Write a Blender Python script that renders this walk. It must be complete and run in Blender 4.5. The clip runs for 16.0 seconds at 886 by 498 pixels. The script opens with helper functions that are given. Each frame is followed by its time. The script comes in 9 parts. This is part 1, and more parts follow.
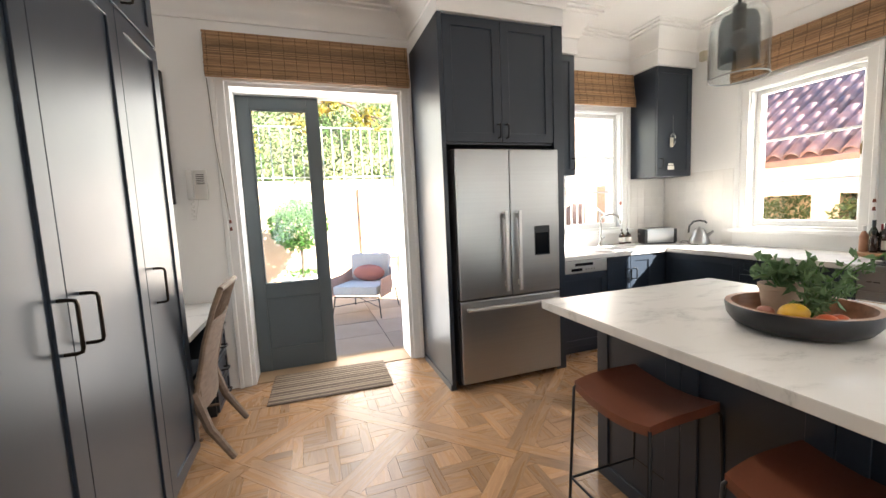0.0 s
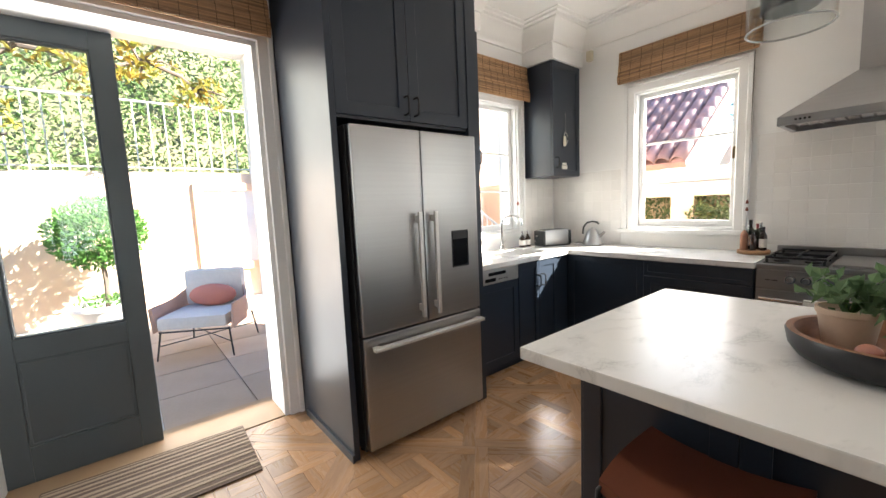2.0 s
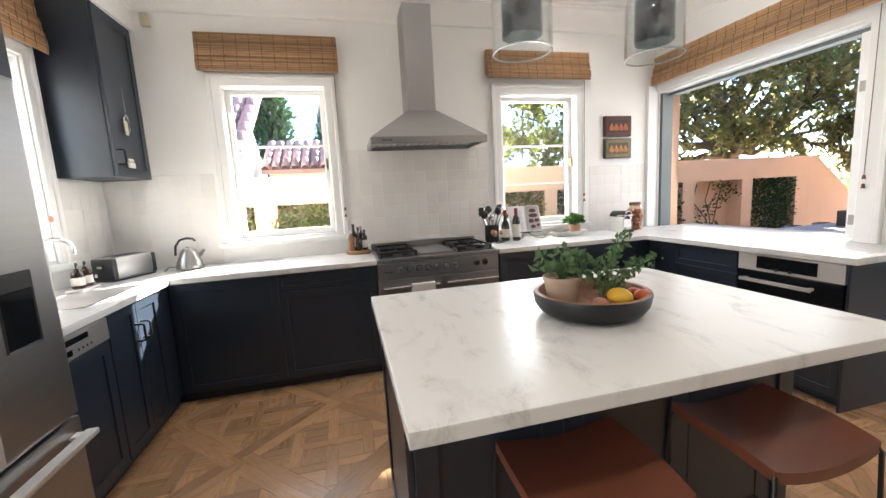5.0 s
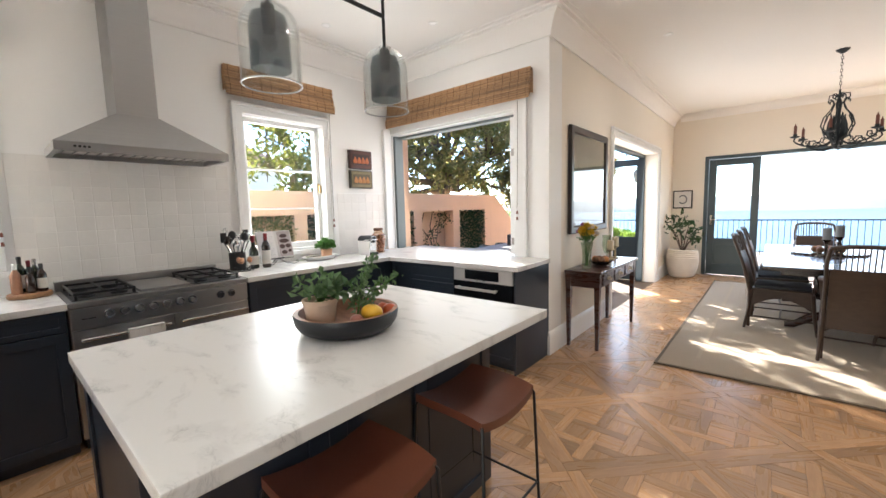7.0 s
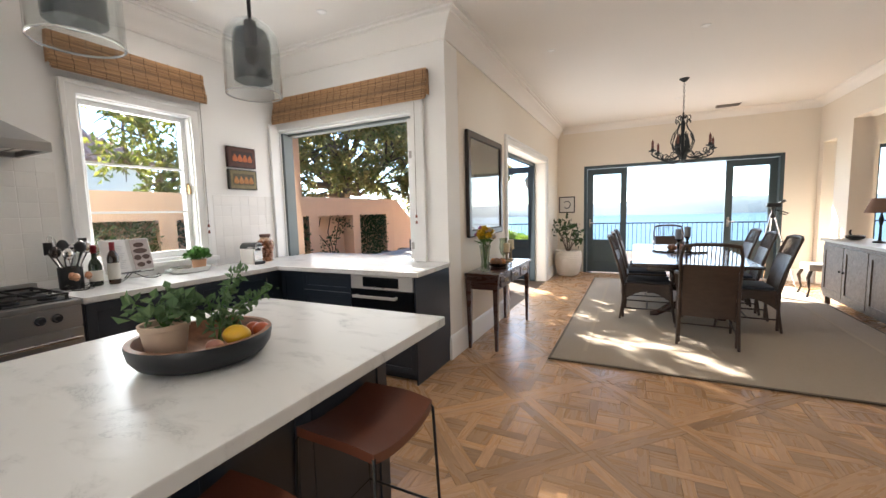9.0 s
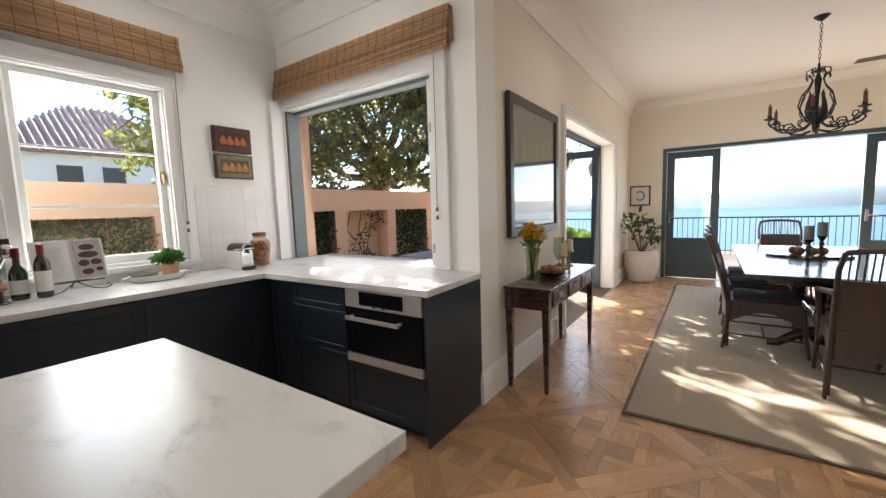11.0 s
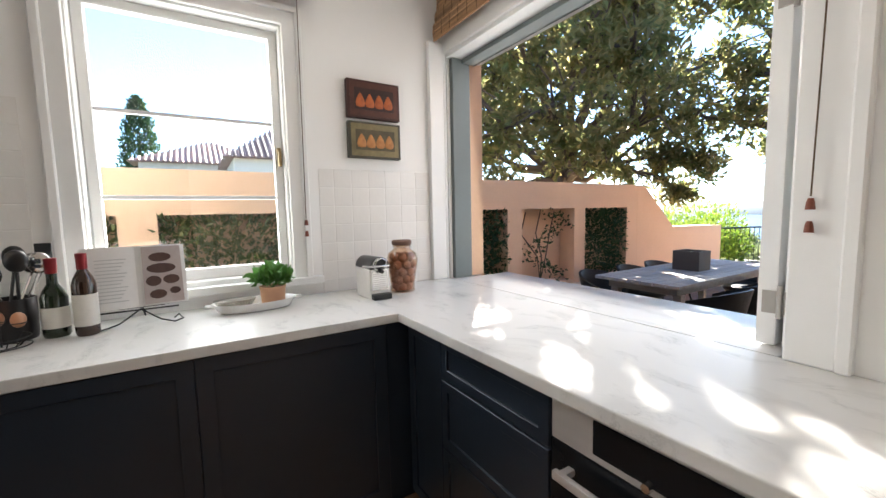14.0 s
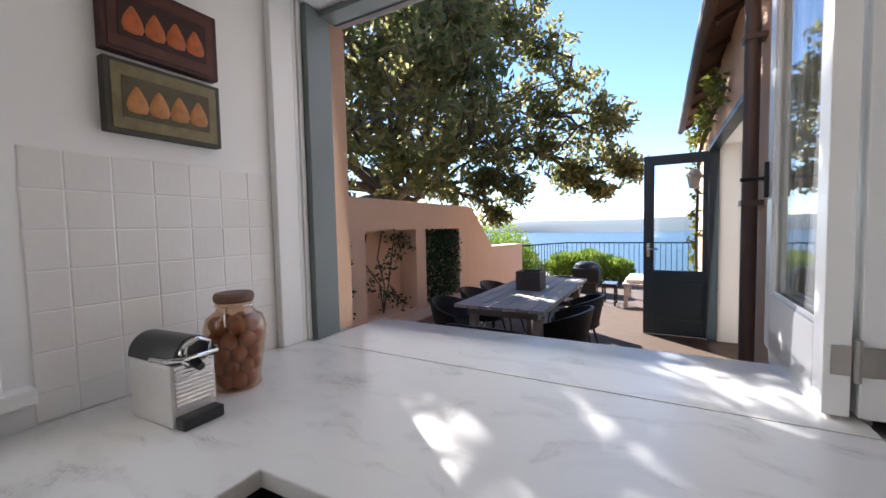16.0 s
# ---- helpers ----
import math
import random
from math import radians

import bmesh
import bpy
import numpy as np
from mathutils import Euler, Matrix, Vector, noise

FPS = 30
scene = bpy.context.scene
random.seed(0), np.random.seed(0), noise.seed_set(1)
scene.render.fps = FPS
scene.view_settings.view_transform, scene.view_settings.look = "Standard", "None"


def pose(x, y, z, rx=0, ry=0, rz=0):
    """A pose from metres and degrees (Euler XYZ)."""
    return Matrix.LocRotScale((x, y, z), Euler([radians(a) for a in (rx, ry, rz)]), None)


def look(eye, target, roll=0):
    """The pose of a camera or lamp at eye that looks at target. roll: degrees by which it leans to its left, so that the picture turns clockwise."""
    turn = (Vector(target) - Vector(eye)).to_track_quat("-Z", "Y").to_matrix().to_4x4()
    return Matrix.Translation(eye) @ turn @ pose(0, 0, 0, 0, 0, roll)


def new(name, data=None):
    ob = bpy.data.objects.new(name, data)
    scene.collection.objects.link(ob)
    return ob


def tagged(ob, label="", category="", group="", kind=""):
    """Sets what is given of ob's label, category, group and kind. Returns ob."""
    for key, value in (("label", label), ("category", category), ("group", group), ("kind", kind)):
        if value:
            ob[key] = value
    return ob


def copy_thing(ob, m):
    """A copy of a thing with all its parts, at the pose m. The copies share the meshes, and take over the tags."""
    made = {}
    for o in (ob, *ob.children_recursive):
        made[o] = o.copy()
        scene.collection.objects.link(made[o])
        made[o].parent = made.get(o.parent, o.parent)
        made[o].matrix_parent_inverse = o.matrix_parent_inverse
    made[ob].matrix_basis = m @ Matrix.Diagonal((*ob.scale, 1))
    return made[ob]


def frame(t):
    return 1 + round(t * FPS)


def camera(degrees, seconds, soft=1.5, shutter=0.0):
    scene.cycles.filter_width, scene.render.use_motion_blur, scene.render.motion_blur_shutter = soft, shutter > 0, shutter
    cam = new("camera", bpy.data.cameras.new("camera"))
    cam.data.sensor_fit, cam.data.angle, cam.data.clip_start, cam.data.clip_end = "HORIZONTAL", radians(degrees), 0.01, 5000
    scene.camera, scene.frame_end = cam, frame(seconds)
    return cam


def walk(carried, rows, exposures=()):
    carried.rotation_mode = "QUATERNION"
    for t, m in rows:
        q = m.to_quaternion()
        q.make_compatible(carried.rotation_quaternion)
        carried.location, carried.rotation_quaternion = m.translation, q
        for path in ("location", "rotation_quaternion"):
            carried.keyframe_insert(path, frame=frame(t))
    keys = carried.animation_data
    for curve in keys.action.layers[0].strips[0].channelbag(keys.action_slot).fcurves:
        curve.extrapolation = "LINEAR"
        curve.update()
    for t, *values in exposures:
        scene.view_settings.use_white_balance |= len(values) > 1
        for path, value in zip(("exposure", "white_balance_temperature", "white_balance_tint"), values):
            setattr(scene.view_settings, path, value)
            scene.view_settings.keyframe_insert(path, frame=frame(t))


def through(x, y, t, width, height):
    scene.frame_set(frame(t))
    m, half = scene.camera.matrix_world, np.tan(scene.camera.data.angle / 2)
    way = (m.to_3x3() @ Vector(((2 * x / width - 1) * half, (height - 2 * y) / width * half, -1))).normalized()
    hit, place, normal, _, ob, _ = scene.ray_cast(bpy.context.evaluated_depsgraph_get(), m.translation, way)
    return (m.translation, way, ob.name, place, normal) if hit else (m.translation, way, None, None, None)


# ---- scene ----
cam = camera(97.5, 16.0)
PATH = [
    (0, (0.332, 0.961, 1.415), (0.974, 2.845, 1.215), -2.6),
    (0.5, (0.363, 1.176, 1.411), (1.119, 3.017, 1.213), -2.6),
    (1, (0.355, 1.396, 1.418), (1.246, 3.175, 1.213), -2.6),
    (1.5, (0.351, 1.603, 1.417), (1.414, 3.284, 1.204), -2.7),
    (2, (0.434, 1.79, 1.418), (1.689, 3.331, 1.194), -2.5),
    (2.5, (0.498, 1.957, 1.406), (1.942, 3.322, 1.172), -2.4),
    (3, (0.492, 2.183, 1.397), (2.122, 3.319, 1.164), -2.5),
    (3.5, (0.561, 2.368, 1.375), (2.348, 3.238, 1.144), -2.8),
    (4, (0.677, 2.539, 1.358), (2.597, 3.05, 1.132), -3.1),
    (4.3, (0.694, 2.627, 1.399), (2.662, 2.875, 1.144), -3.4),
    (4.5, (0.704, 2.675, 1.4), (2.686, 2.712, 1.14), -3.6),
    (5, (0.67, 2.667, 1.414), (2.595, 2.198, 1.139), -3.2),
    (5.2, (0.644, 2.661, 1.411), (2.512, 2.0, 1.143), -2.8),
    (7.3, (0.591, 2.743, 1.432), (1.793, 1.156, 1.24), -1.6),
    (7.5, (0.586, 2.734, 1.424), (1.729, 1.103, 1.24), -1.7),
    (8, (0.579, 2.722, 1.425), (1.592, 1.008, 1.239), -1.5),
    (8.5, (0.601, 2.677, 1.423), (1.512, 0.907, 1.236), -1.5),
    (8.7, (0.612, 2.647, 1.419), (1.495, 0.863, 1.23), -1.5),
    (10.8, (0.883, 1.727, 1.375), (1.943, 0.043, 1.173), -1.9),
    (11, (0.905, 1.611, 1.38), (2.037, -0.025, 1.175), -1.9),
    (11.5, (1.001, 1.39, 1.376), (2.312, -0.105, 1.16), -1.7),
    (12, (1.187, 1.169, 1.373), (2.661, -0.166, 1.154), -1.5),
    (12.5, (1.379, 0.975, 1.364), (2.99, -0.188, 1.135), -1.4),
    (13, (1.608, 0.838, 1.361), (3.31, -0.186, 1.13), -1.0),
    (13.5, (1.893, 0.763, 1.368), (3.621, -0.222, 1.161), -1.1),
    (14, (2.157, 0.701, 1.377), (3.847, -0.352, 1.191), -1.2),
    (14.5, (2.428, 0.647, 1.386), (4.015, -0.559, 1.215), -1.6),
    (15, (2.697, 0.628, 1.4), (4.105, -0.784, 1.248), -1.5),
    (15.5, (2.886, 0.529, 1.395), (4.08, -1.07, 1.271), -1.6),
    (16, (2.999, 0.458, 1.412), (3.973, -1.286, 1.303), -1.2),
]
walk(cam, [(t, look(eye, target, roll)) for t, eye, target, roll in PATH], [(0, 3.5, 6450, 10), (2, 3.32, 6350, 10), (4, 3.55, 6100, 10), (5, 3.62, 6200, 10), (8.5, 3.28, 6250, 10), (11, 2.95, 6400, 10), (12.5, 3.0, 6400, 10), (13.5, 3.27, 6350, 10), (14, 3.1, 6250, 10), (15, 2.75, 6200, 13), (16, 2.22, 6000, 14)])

# ---------------------------------------------------------------- light
SUN_TO = Vector((0.768, -0.64, 0.633))
world = bpy.data.worlds.new("daylight")
scene.world = world
world.use_nodes = True
wn = world.node_tree
sky = wn.nodes.new("ShaderNodeTexSky")
sky.sky_type = "NISHITA"
sky.sun_disc = False
sky.sun_elevation = radians(32.0)
sky.sun_rotation = radians(129.8)
sky.altitude = 20.0
sky.air_density, sky.dust_density, sky.ozone_density = 0.8, 0.0, 2.5
wn.nodes["Background"].inputs["Strength"].default_value = 0.07
wn.links.new(sky.outputs[0], wn.nodes["Background"].inputs["Color"])
sun = new("sun", bpy.data.lights.new("sun", "SUN"))
sun.data.energy, sun.data.angle, sun.data.color = 5.0, radians(0.53), (1.0, 0.93, 0.83)
sun.matrix_world = look(SUN_TO, (0, 0, 0))
# skylight standing in each opening: centre, inward point, width, height, watts per square metre
for at, inward, w, h, dens in (
    ((4.54, 3.17, 1.76), (0, 3.17, 1.5), 0.76, 1.22, 1.7),
    ((4.54, 0.70, 1.71), (0, 0.70, 1.3), 0.76, 1.20, 2.8),
    ((3.34, 4.72, 1.76), (3.34, 0, 1.5), 0.70, 1.22, 1.2),
    ((3.43, -0.96, 1.66), (3.43, 3.0, 1.2), 1.70, 1.36, 0.55),
    ((0.50, 4.78, 1.24), (0.50, 0, 1.0), 1.32, 2.40, 1.6),
    ((2.46, -3.84, 1.15), (-3, -3.84, 0.9), 2.40, 2.20, 0.9),
    ((-0.05, -6.66, 1.15), (-0.05, 0, 0.9), 3.20, 2.20, 0.68),
    ((-3.72, -6.66, 1.45), (-3.72, 0, 1.0), 1.45, 1.70, 1.5),
):
    sl = new("skylight", bpy.data.lights.new("skylight", "AREA"))
    sl.data.shape, sl.data.size, sl.data.size_y = "RECTANGLE", w, h
    sl.data.energy, sl.data.color = dens * w * h, (1.0, 0.965, 0.91)
    sl.matrix_world = look(at, inward)

# ---------------------------------------------------------------- materials
def nodes_of(name):
    m = bpy.data.materials.new(name)
    m.use_nodes = True
    nt = m.node_tree
    return m, nt, nt.nodes["Principled BSDF"]


def mat(name, base, rough=0.5, metal=0.0, other=None, scale=6.0, fine=60.0, amount=0.5, bump=0.05, coat=0.0, stretch=(1, 1, 1), rvar=0.08, rand=0.0, sheen=0.0, trans=0.0, subsurf=0.0):
    """A painted, stone, cloth or metal surface: two colours mixed at two scales, uneven gloss and fine relief."""
    m, nt, b = nodes_of(name)
    N, L = nt.nodes, nt.links
    tc = N.new("ShaderNodeTexCoord")
    mp = N.new("ShaderNodeMapping")
    mp.inputs["Scale"].default_value = stretch
    L.new(tc.outputs["Object"], mp.inputs["Vector"])
    n1 = N.new("ShaderNodeTexNoise")
    n1.inputs["Scale"].default_value, n1.inputs["Detail"].default_value = scale, 4
    n2 = N.new("ShaderNodeTexNoise")
    n2.inputs["Scale"].default_value, n2.inputs["Detail"].default_value = fine, 3
    L.new(mp.outputs[0], n1.inputs["Vector"]), L.new(mp.outputs[0], n2.inputs["Vector"])
    add = N.new("ShaderNodeMath")
    add.operation = "MULTIPLY_ADD"
    add.inputs[1].default_value = 0.65
    L.new(n1.outputs["Fac"], add.inputs[0])
    half = N.new("ShaderNodeMath")
    half.operation = "MULTIPLY"
    half.inputs[1].default_value = 0.35
    L.new(n2.outputs["Fac"], half.inputs[0]), L.new(half.outputs[0], add.inputs[2])
    ramp = N.new("ShaderNodeMapRange")
    ramp.inputs["From Min"].default_value, ramp.inputs["From Max"].default_value = 0.3, 0.7
    ramp.inputs["To Max"].default_value = amount
    L.new(add.outputs[0], ramp.inputs["Value"])
    mix = N.new("ShaderNodeMix")
    mix.data_type = "RGBA"
    other = other or tuple(c * 0.8 for c in base)
    mix.inputs["A"].default_value, mix.inputs["B"].default_value = (*base, 1), (*other, 1)
    L.new(ramp.outputs[0], mix.inputs["Factor"])
    out = mix.outputs["Result"]
    if rand:
        info = N.new("ShaderNodeObjectInfo")
        geo = N.new("ShaderNodeNewGeometry")
        sm = N.new("ShaderNodeMath")
        sm.operation = "ADD"
        L.new(info.outputs["Random"], sm.inputs[0]), L.new(geo.outputs["Random Per Island"], sm.inputs[1])
        fr = N.new("ShaderNodeMath")
        fr.operation = "FRACT"
        L.new(sm.outputs[0], fr.inputs[0])
        mr = N.new("ShaderNodeMapRange")
        mr.inputs["To Min"].default_value, mr.inputs["To Max"].default_value = 1 - rand, 1 + rand
        L.new(fr.outputs[0], mr.inputs["Value"])
        hs = N.new("ShaderNodeHueSaturation")
        L.new(mr.outputs[0], hs.inputs["Value"]), L.new(out, hs.inputs["Color"])
        out = hs.outputs["Color"]
    L.new(out, b.inputs["Base Color"])
    rr = N.new("ShaderNodeMapRange")
    rr.inputs["To Min"].default_value, rr.inputs["To Max"].default_value = max(0.02, rough - rvar), min(1, rough + rvar)
    L.new(n1.outputs["Fac"], rr.inputs["Value"]), L.new(rr.outputs[0], b.inputs["Roughness"])
    b.inputs["Metallic"].default_value = metal
    b.inputs["Coat Weight"].default_value = coat
    b.inputs["Sheen Weight"].default_value = sheen
    b.inputs["Transmission Weight"].default_value = trans
    if subsurf:
        b.inputs["Subsurface Weight"].default_value = subsurf
        b.inputs["Subsurface Radius"].default_value = (0.02, 0.02, 0.01)
    if bump:
        bp = N.new("ShaderNodeBump")
        bp.inputs["Strength"].default_value, bp.inputs["Distance"].default_value = min(1, bump * 4), 0.01 * bump
        L.new(add.outputs[0], bp.inputs["Height"]), L.new(bp.outputs[0], b.inputs["Normal"])
    return m


def glass_mat(name, colour=(0.97, 0.99, 0.98), rough=0.0):
    """Thin clear pane: mostly see-through, mirror-like by Fresnel."""
    m, nt, b = nodes_of(name)
    N, L = nt.nodes, nt.links
    tr = N.new("ShaderNodeBsdfTransparent")
    tr.inputs[0].default_value = (*colour, 1)
    gl = N.new("ShaderNodeBsdfGlossy")
    gl.inputs["Roughness"].default_value = 0.02 + rough
    lw = N.new("ShaderNodeLayerWeight")
    lw.inputs["Blend"].default_value = 0.5
    pw = N.new("ShaderNodeMath")
    pw.operation = "POWER"
    pw.inputs[1].default_value = 4.0
    L.new(lw.outputs["Facing"], pw.inputs[0])
    fr = N.new("ShaderNodeMapRange")
    fr.inputs["To Min"].default_value, fr.inputs["To Max"].default_value = 0.05, 0.8
    L.new(pw.outputs[0], fr.inputs["Value"])
    mx = N.new("ShaderNodeMixShader")
    L.new(fr.outputs[0], mx.inputs[0]), L.new(tr.outputs[0], mx.inputs[1]), L.new(gl.outputs[0], mx.inputs[2])
    L.new(mx.outputs[0], N["Material Output"].inputs["Surface"])
    return m


def wood_mat(name, light, dark, rough=0.4, rand=0.25, uv=True, along=9.0, coat=0.0, bump=0.12):
    """Wood with grain along u (or along x): stretched noise rings, fine pores, a tone for each piece."""
    m, nt, b = nodes_of(name)
    N, L = nt.nodes, nt.links
    tc = N.new("ShaderNodeTexCoord")
    mp = N.new("ShaderNodeMapping")
    mp.inputs["Scale"].default_value = (along * 0.12, along, along)
    L.new(tc.outputs["UV" if uv else "Object"], mp.inputs["Vector"])
    n1 = N.new("ShaderNodeTexNoise")
    n1.inputs["Scale"].default_value, n1.inputs["Detail"].default_value, n1.inputs["Distortion"].default_value = 2.2, 6, 1.2
    n2 = N.new("ShaderNodeTexNoise")
    n2.inputs["Scale"].default_value, n2.inputs["Detail"].default_value = 14.0, 3
    n3 = N.new("ShaderNodeTexNoise")
    n3.inputs["Scale"].default_value, n3.inputs["Detail"].default_value = 1.1, 2
    L.new(mp.outputs[0], n1.inputs["Vector"]), L.new(mp.outputs[0], n2.inputs["Vector"]), L.new(tc.outputs["Object"], n3.inputs["Vector"])
    a = N.new("ShaderNodeMath")
    a.operation = "MULTIPLY_ADD"
    a.inputs[1].default_value = 0.35
    L.new(n2.outputs["Fac"], a.inputs[0]), L.new(n1.outputs["Fac"], a.inputs[2])
    r = N.new("ShaderNodeMapRange")
    r.inputs["From Min"].default_value, r.inputs["From Max"].default_value = 0.42, 0.95
    L.new(a.outputs[0], r.inputs["Value"])
    mix = N.new("ShaderNodeMix")
    mix.data_type = "RGBA"
    mix.inputs["A"].default_value, mix.inputs["B"].default_value = (*light, 1), (*dark, 1)
    L.new(r.outputs[0], mix.inputs["Factor"])
    info, geo = N.new("ShaderNodeObjectInfo"), N.new("ShaderNodeNewGeometry")
    sm, fr = N.new("ShaderNodeMath"), N.new("ShaderNodeMath")
    sm.operation, fr.operation = "ADD", "FRACT"
    L.new(info.outputs["Random"], sm.inputs[0]), L.new(geo.outputs["Random Per Island"], sm.inputs[1]), L.new(sm.outputs[0], fr.inputs[0])
    mr = N.new("ShaderNodeMapRange")
    mr.inputs["To Min"].default_value, mr.inputs["To Max"].default_value = 1 - rand, 1 + rand
    L.new(fr.outputs[0], mr.inputs["Value"])
    big = N.new("ShaderNodeMath")
    big.operation = "MULTIPLY_ADD"
    big.inputs[1].default_value = 0.3
    L.new(n3.outputs["Fac"], big.inputs[0])
    off = N.new("ShaderNodeMath")
    off.operation = "SUBTRACT"
    off.inputs[1].default_value = 0.15
    L.new(mr.outputs[0], off.inputs[0]), L.new(off.outputs[0], big.inputs[2])
    hs = N.new("ShaderNodeHueSaturation")
    L.new(big.outputs[0], hs.inputs["Value"]), L.new(mix.outputs["Result"], hs.inputs["Color"])
    L.new(hs.outputs[0], b.inputs["Base Color"])
    rr = N.new("ShaderNodeMapRange")
    rr.inputs["To Min"].default_value, rr.inputs["To Max"].default_value = rough - 0.1, rough + 0.15
    L.new(n1.outputs["Fac"], rr.inputs["Value"]), L.new(rr.outputs[0], b.inputs["Roughness"])
    b.inputs["Coat Weight"].default_value = coat
    bp = N.new("ShaderNodeBump")
    bp.inputs["Strength"].default_value, bp.inputs["Distance"].default_value = bump, 0.002
    L.new(a.outputs[0], bp.inputs["Height"]), L.new(bp.outputs[0], b.inputs["Normal"])
    return m


def marble_mat(name):
    m, nt, b = nodes_of(name)
    N, L = nt.nodes, nt.links
    tc = N.new("ShaderNodeTexCoord")
    n0 = N.new("ShaderNodeTexNoise")
    n0.inputs["Scale"].default_value, n0.inputs["Detail"].default_value = 1.6, 5
    L.new(tc.outputs["Object"], n0.inputs["Vector"])
    warp = N.new("ShaderNodeMix")
    warp.data_type = "VECTOR"
    warp.inputs["Factor"].default_value = 0.35
    L.new(tc.outputs["Object"], warp.inputs["A"]), L.new(n0.outputs["Color"], warp.inputs["B"])
    mp = N.new("ShaderNodeMapping")
    mp.inputs["Rotation"].default_value, mp.inputs["Scale"].default_value = (0, 0, radians(35)), (1.7, 4.2, 1.5)
    L.new(warp.outputs["Result"], mp.inputs["Vector"])
    vein = N.new("ShaderNodeTexNoise")
    vein.inputs["Scale"].default_value, vein.inputs["Detail"].default_value, vein.inputs["Roughness"].default_value = 5.0, 9, 0.72
    L.new(mp.outputs[0], vein.inputs["Vector"])
    r1 = N.new("ShaderNodeValToRGB")
    r1.color_ramp.elements[0].position, r1.color_ramp.elements[1].position = 0.475, 0.525
    r1.color_ramp.elements[0].color, r1.color_ramp.elements[1].color = (0, 0, 0, 1), (0, 0, 0, 1)
    mid = r1.color_ramp.elements.new(0.5)
    mid.color = (1, 1, 1, 1)
    L.new(vein.outputs["Fac"], r1.inputs[0])
    cloud = N.new("ShaderNodeTexNoise")
    cloud.inputs["Scale"].default_value, cloud.inputs["Detail"].default_value = 4.0, 6
    L.new(mp.outputs[0], cloud.inputs["Vector"])
    gate = N.new("ShaderNodeMapRange")
    gate.inputs["From Min"].default_value, gate.inputs["From Max"].default_value = 0.53, 0.72
    L.new(cloud.outputs["Fac"], gate.inputs["Value"])
    mul = N.new("ShaderNodeMath")
    mul.operation = "MULTIPLY"
    L.new(r1.outputs[0], mul.inputs[0]), L.new(gate.outputs[0], mul.inputs[1])
    m1 = N.new("ShaderNodeMix")
    m1.data_type = "RGBA"
    m1.inputs["A"].default_value, m1.inputs["B"].default_value = (0.64, 0.63, 0.605, 1), (0.55, 0.54, 0.52, 1)
    L.new(gate.outputs[0], m1.inputs["Factor"])
    m2 = N.new("ShaderNodeMix")
    m2.data_type = "RGBA"
    m2.inputs["B"].default_value = (0.40, 0.395, 0.385, 1)
    L.new(m1.outputs["Result"], m2.inputs["A"]), L.new(mul.outputs[0], m2.inputs["Factor"])
    L.new(m2.outputs["Result"], b.inputs["Base Color"])
    b.inputs["Roughness"].default_value = 0.27
    return m


WHITE_WALL = mat("white_wall_paint", (0.86, 0.85, 0.83), 0.6, other=(0.83, 0.82, 0.80), scale=1.3, fine=90, bump=0.02)
CREAM_WALL = mat("cream_wall_paint", (0.80, 0.74, 0.65), 0.65, other=(0.77, 0.71, 0.62), scale=1.3, fine=90, bump=0.02)
CEIL = mat("ceiling_paint", (0.87, 0.85, 0.82), 0.7, other=(0.84, 0.82, 0.79), scale=1.0, bump=0.01)
TRIM = mat("white_gloss_trim", (0.82, 0.815, 0.80), 0.35, other=(0.77, 0.77, 0.75), scale=5, bump=0.02)
NAVY = mat("charcoal_blue_cabinet_paint", (0.016, 0.024, 0.037), 0.34, other=(0.013, 0.019, 0.030), scale=3, fine=120, bump=0.02, rvar=0.05, coat=0.12)
NAVY.node_tree.nodes["Principled BSDF"].inputs["Coat Roughness"].default_value = 0.42
DOORBLUE = mat("blue_grey_door_paint", (0.085, 0.105, 0.115), 0.4, other=(0.07, 0.088, 0.1), scale=4, bump=0.03)
DARKDOOR = mat("dark_slate_door_paint", (0.05, 0.075, 0.085), 0.38, other=(0.04, 0.06, 0.07), scale=4, bump=0.03)
STEEL = mat("brushed_steel", (0.40, 0.395, 0.39), 0.34, 1.0, other=(0.35, 0.347, 0.344), scale=3, fine=40, stretch=(0.4, 0.4, 30), bump=0.0, rvar=0.04)
BRIGHTSTEEL = mat("satin_steel", (0.62, 0.60, 0.58), 0.42, 0.6, other=(0.56, 0.54, 0.52), scale=3, fine=40, stretch=(1, 1, 30), bump=0.01, rvar=0.05)
CHROME = mat("polished_chrome", (0.68, 0.67, 0.66), 0.12, 1.0, bump=0.0, rvar=0.03)
BLACK = mat("black_enamel", (0.012, 0.012, 0.013), 0.35, bump=0.02)
BLACKMETAL = mat("blackened_iron", (0.015, 0.015, 0.016), 0.45, 0.3, bump=0.06)
DARKGLASS = mat("dark_oven_glass", (0.008, 0.009, 0.011), 0.06, bump=0.0, rvar=0.02)
DARKGLASS.node_tree.nodes["Principled BSDF"].inputs["Specular IOR Level"].default_value = 0.18
MARBLE = marble_mat("white_marble")
LEATHER = mat("tan_leather", (0.15, 0.048, 0.026), 0.36, other=(0.10, 0.032, 0.018), scale=7, fine=140, bump=0.12)
BAMBOO = mat("woven_bamboo", (0.46, 0.27, 0.13), 0.55, other=(0.19, 0.10, 0.05), scale=7, fine=45, stretch=(1, 1, 14), bump=0.15, rand=0.42, amount=0.85)
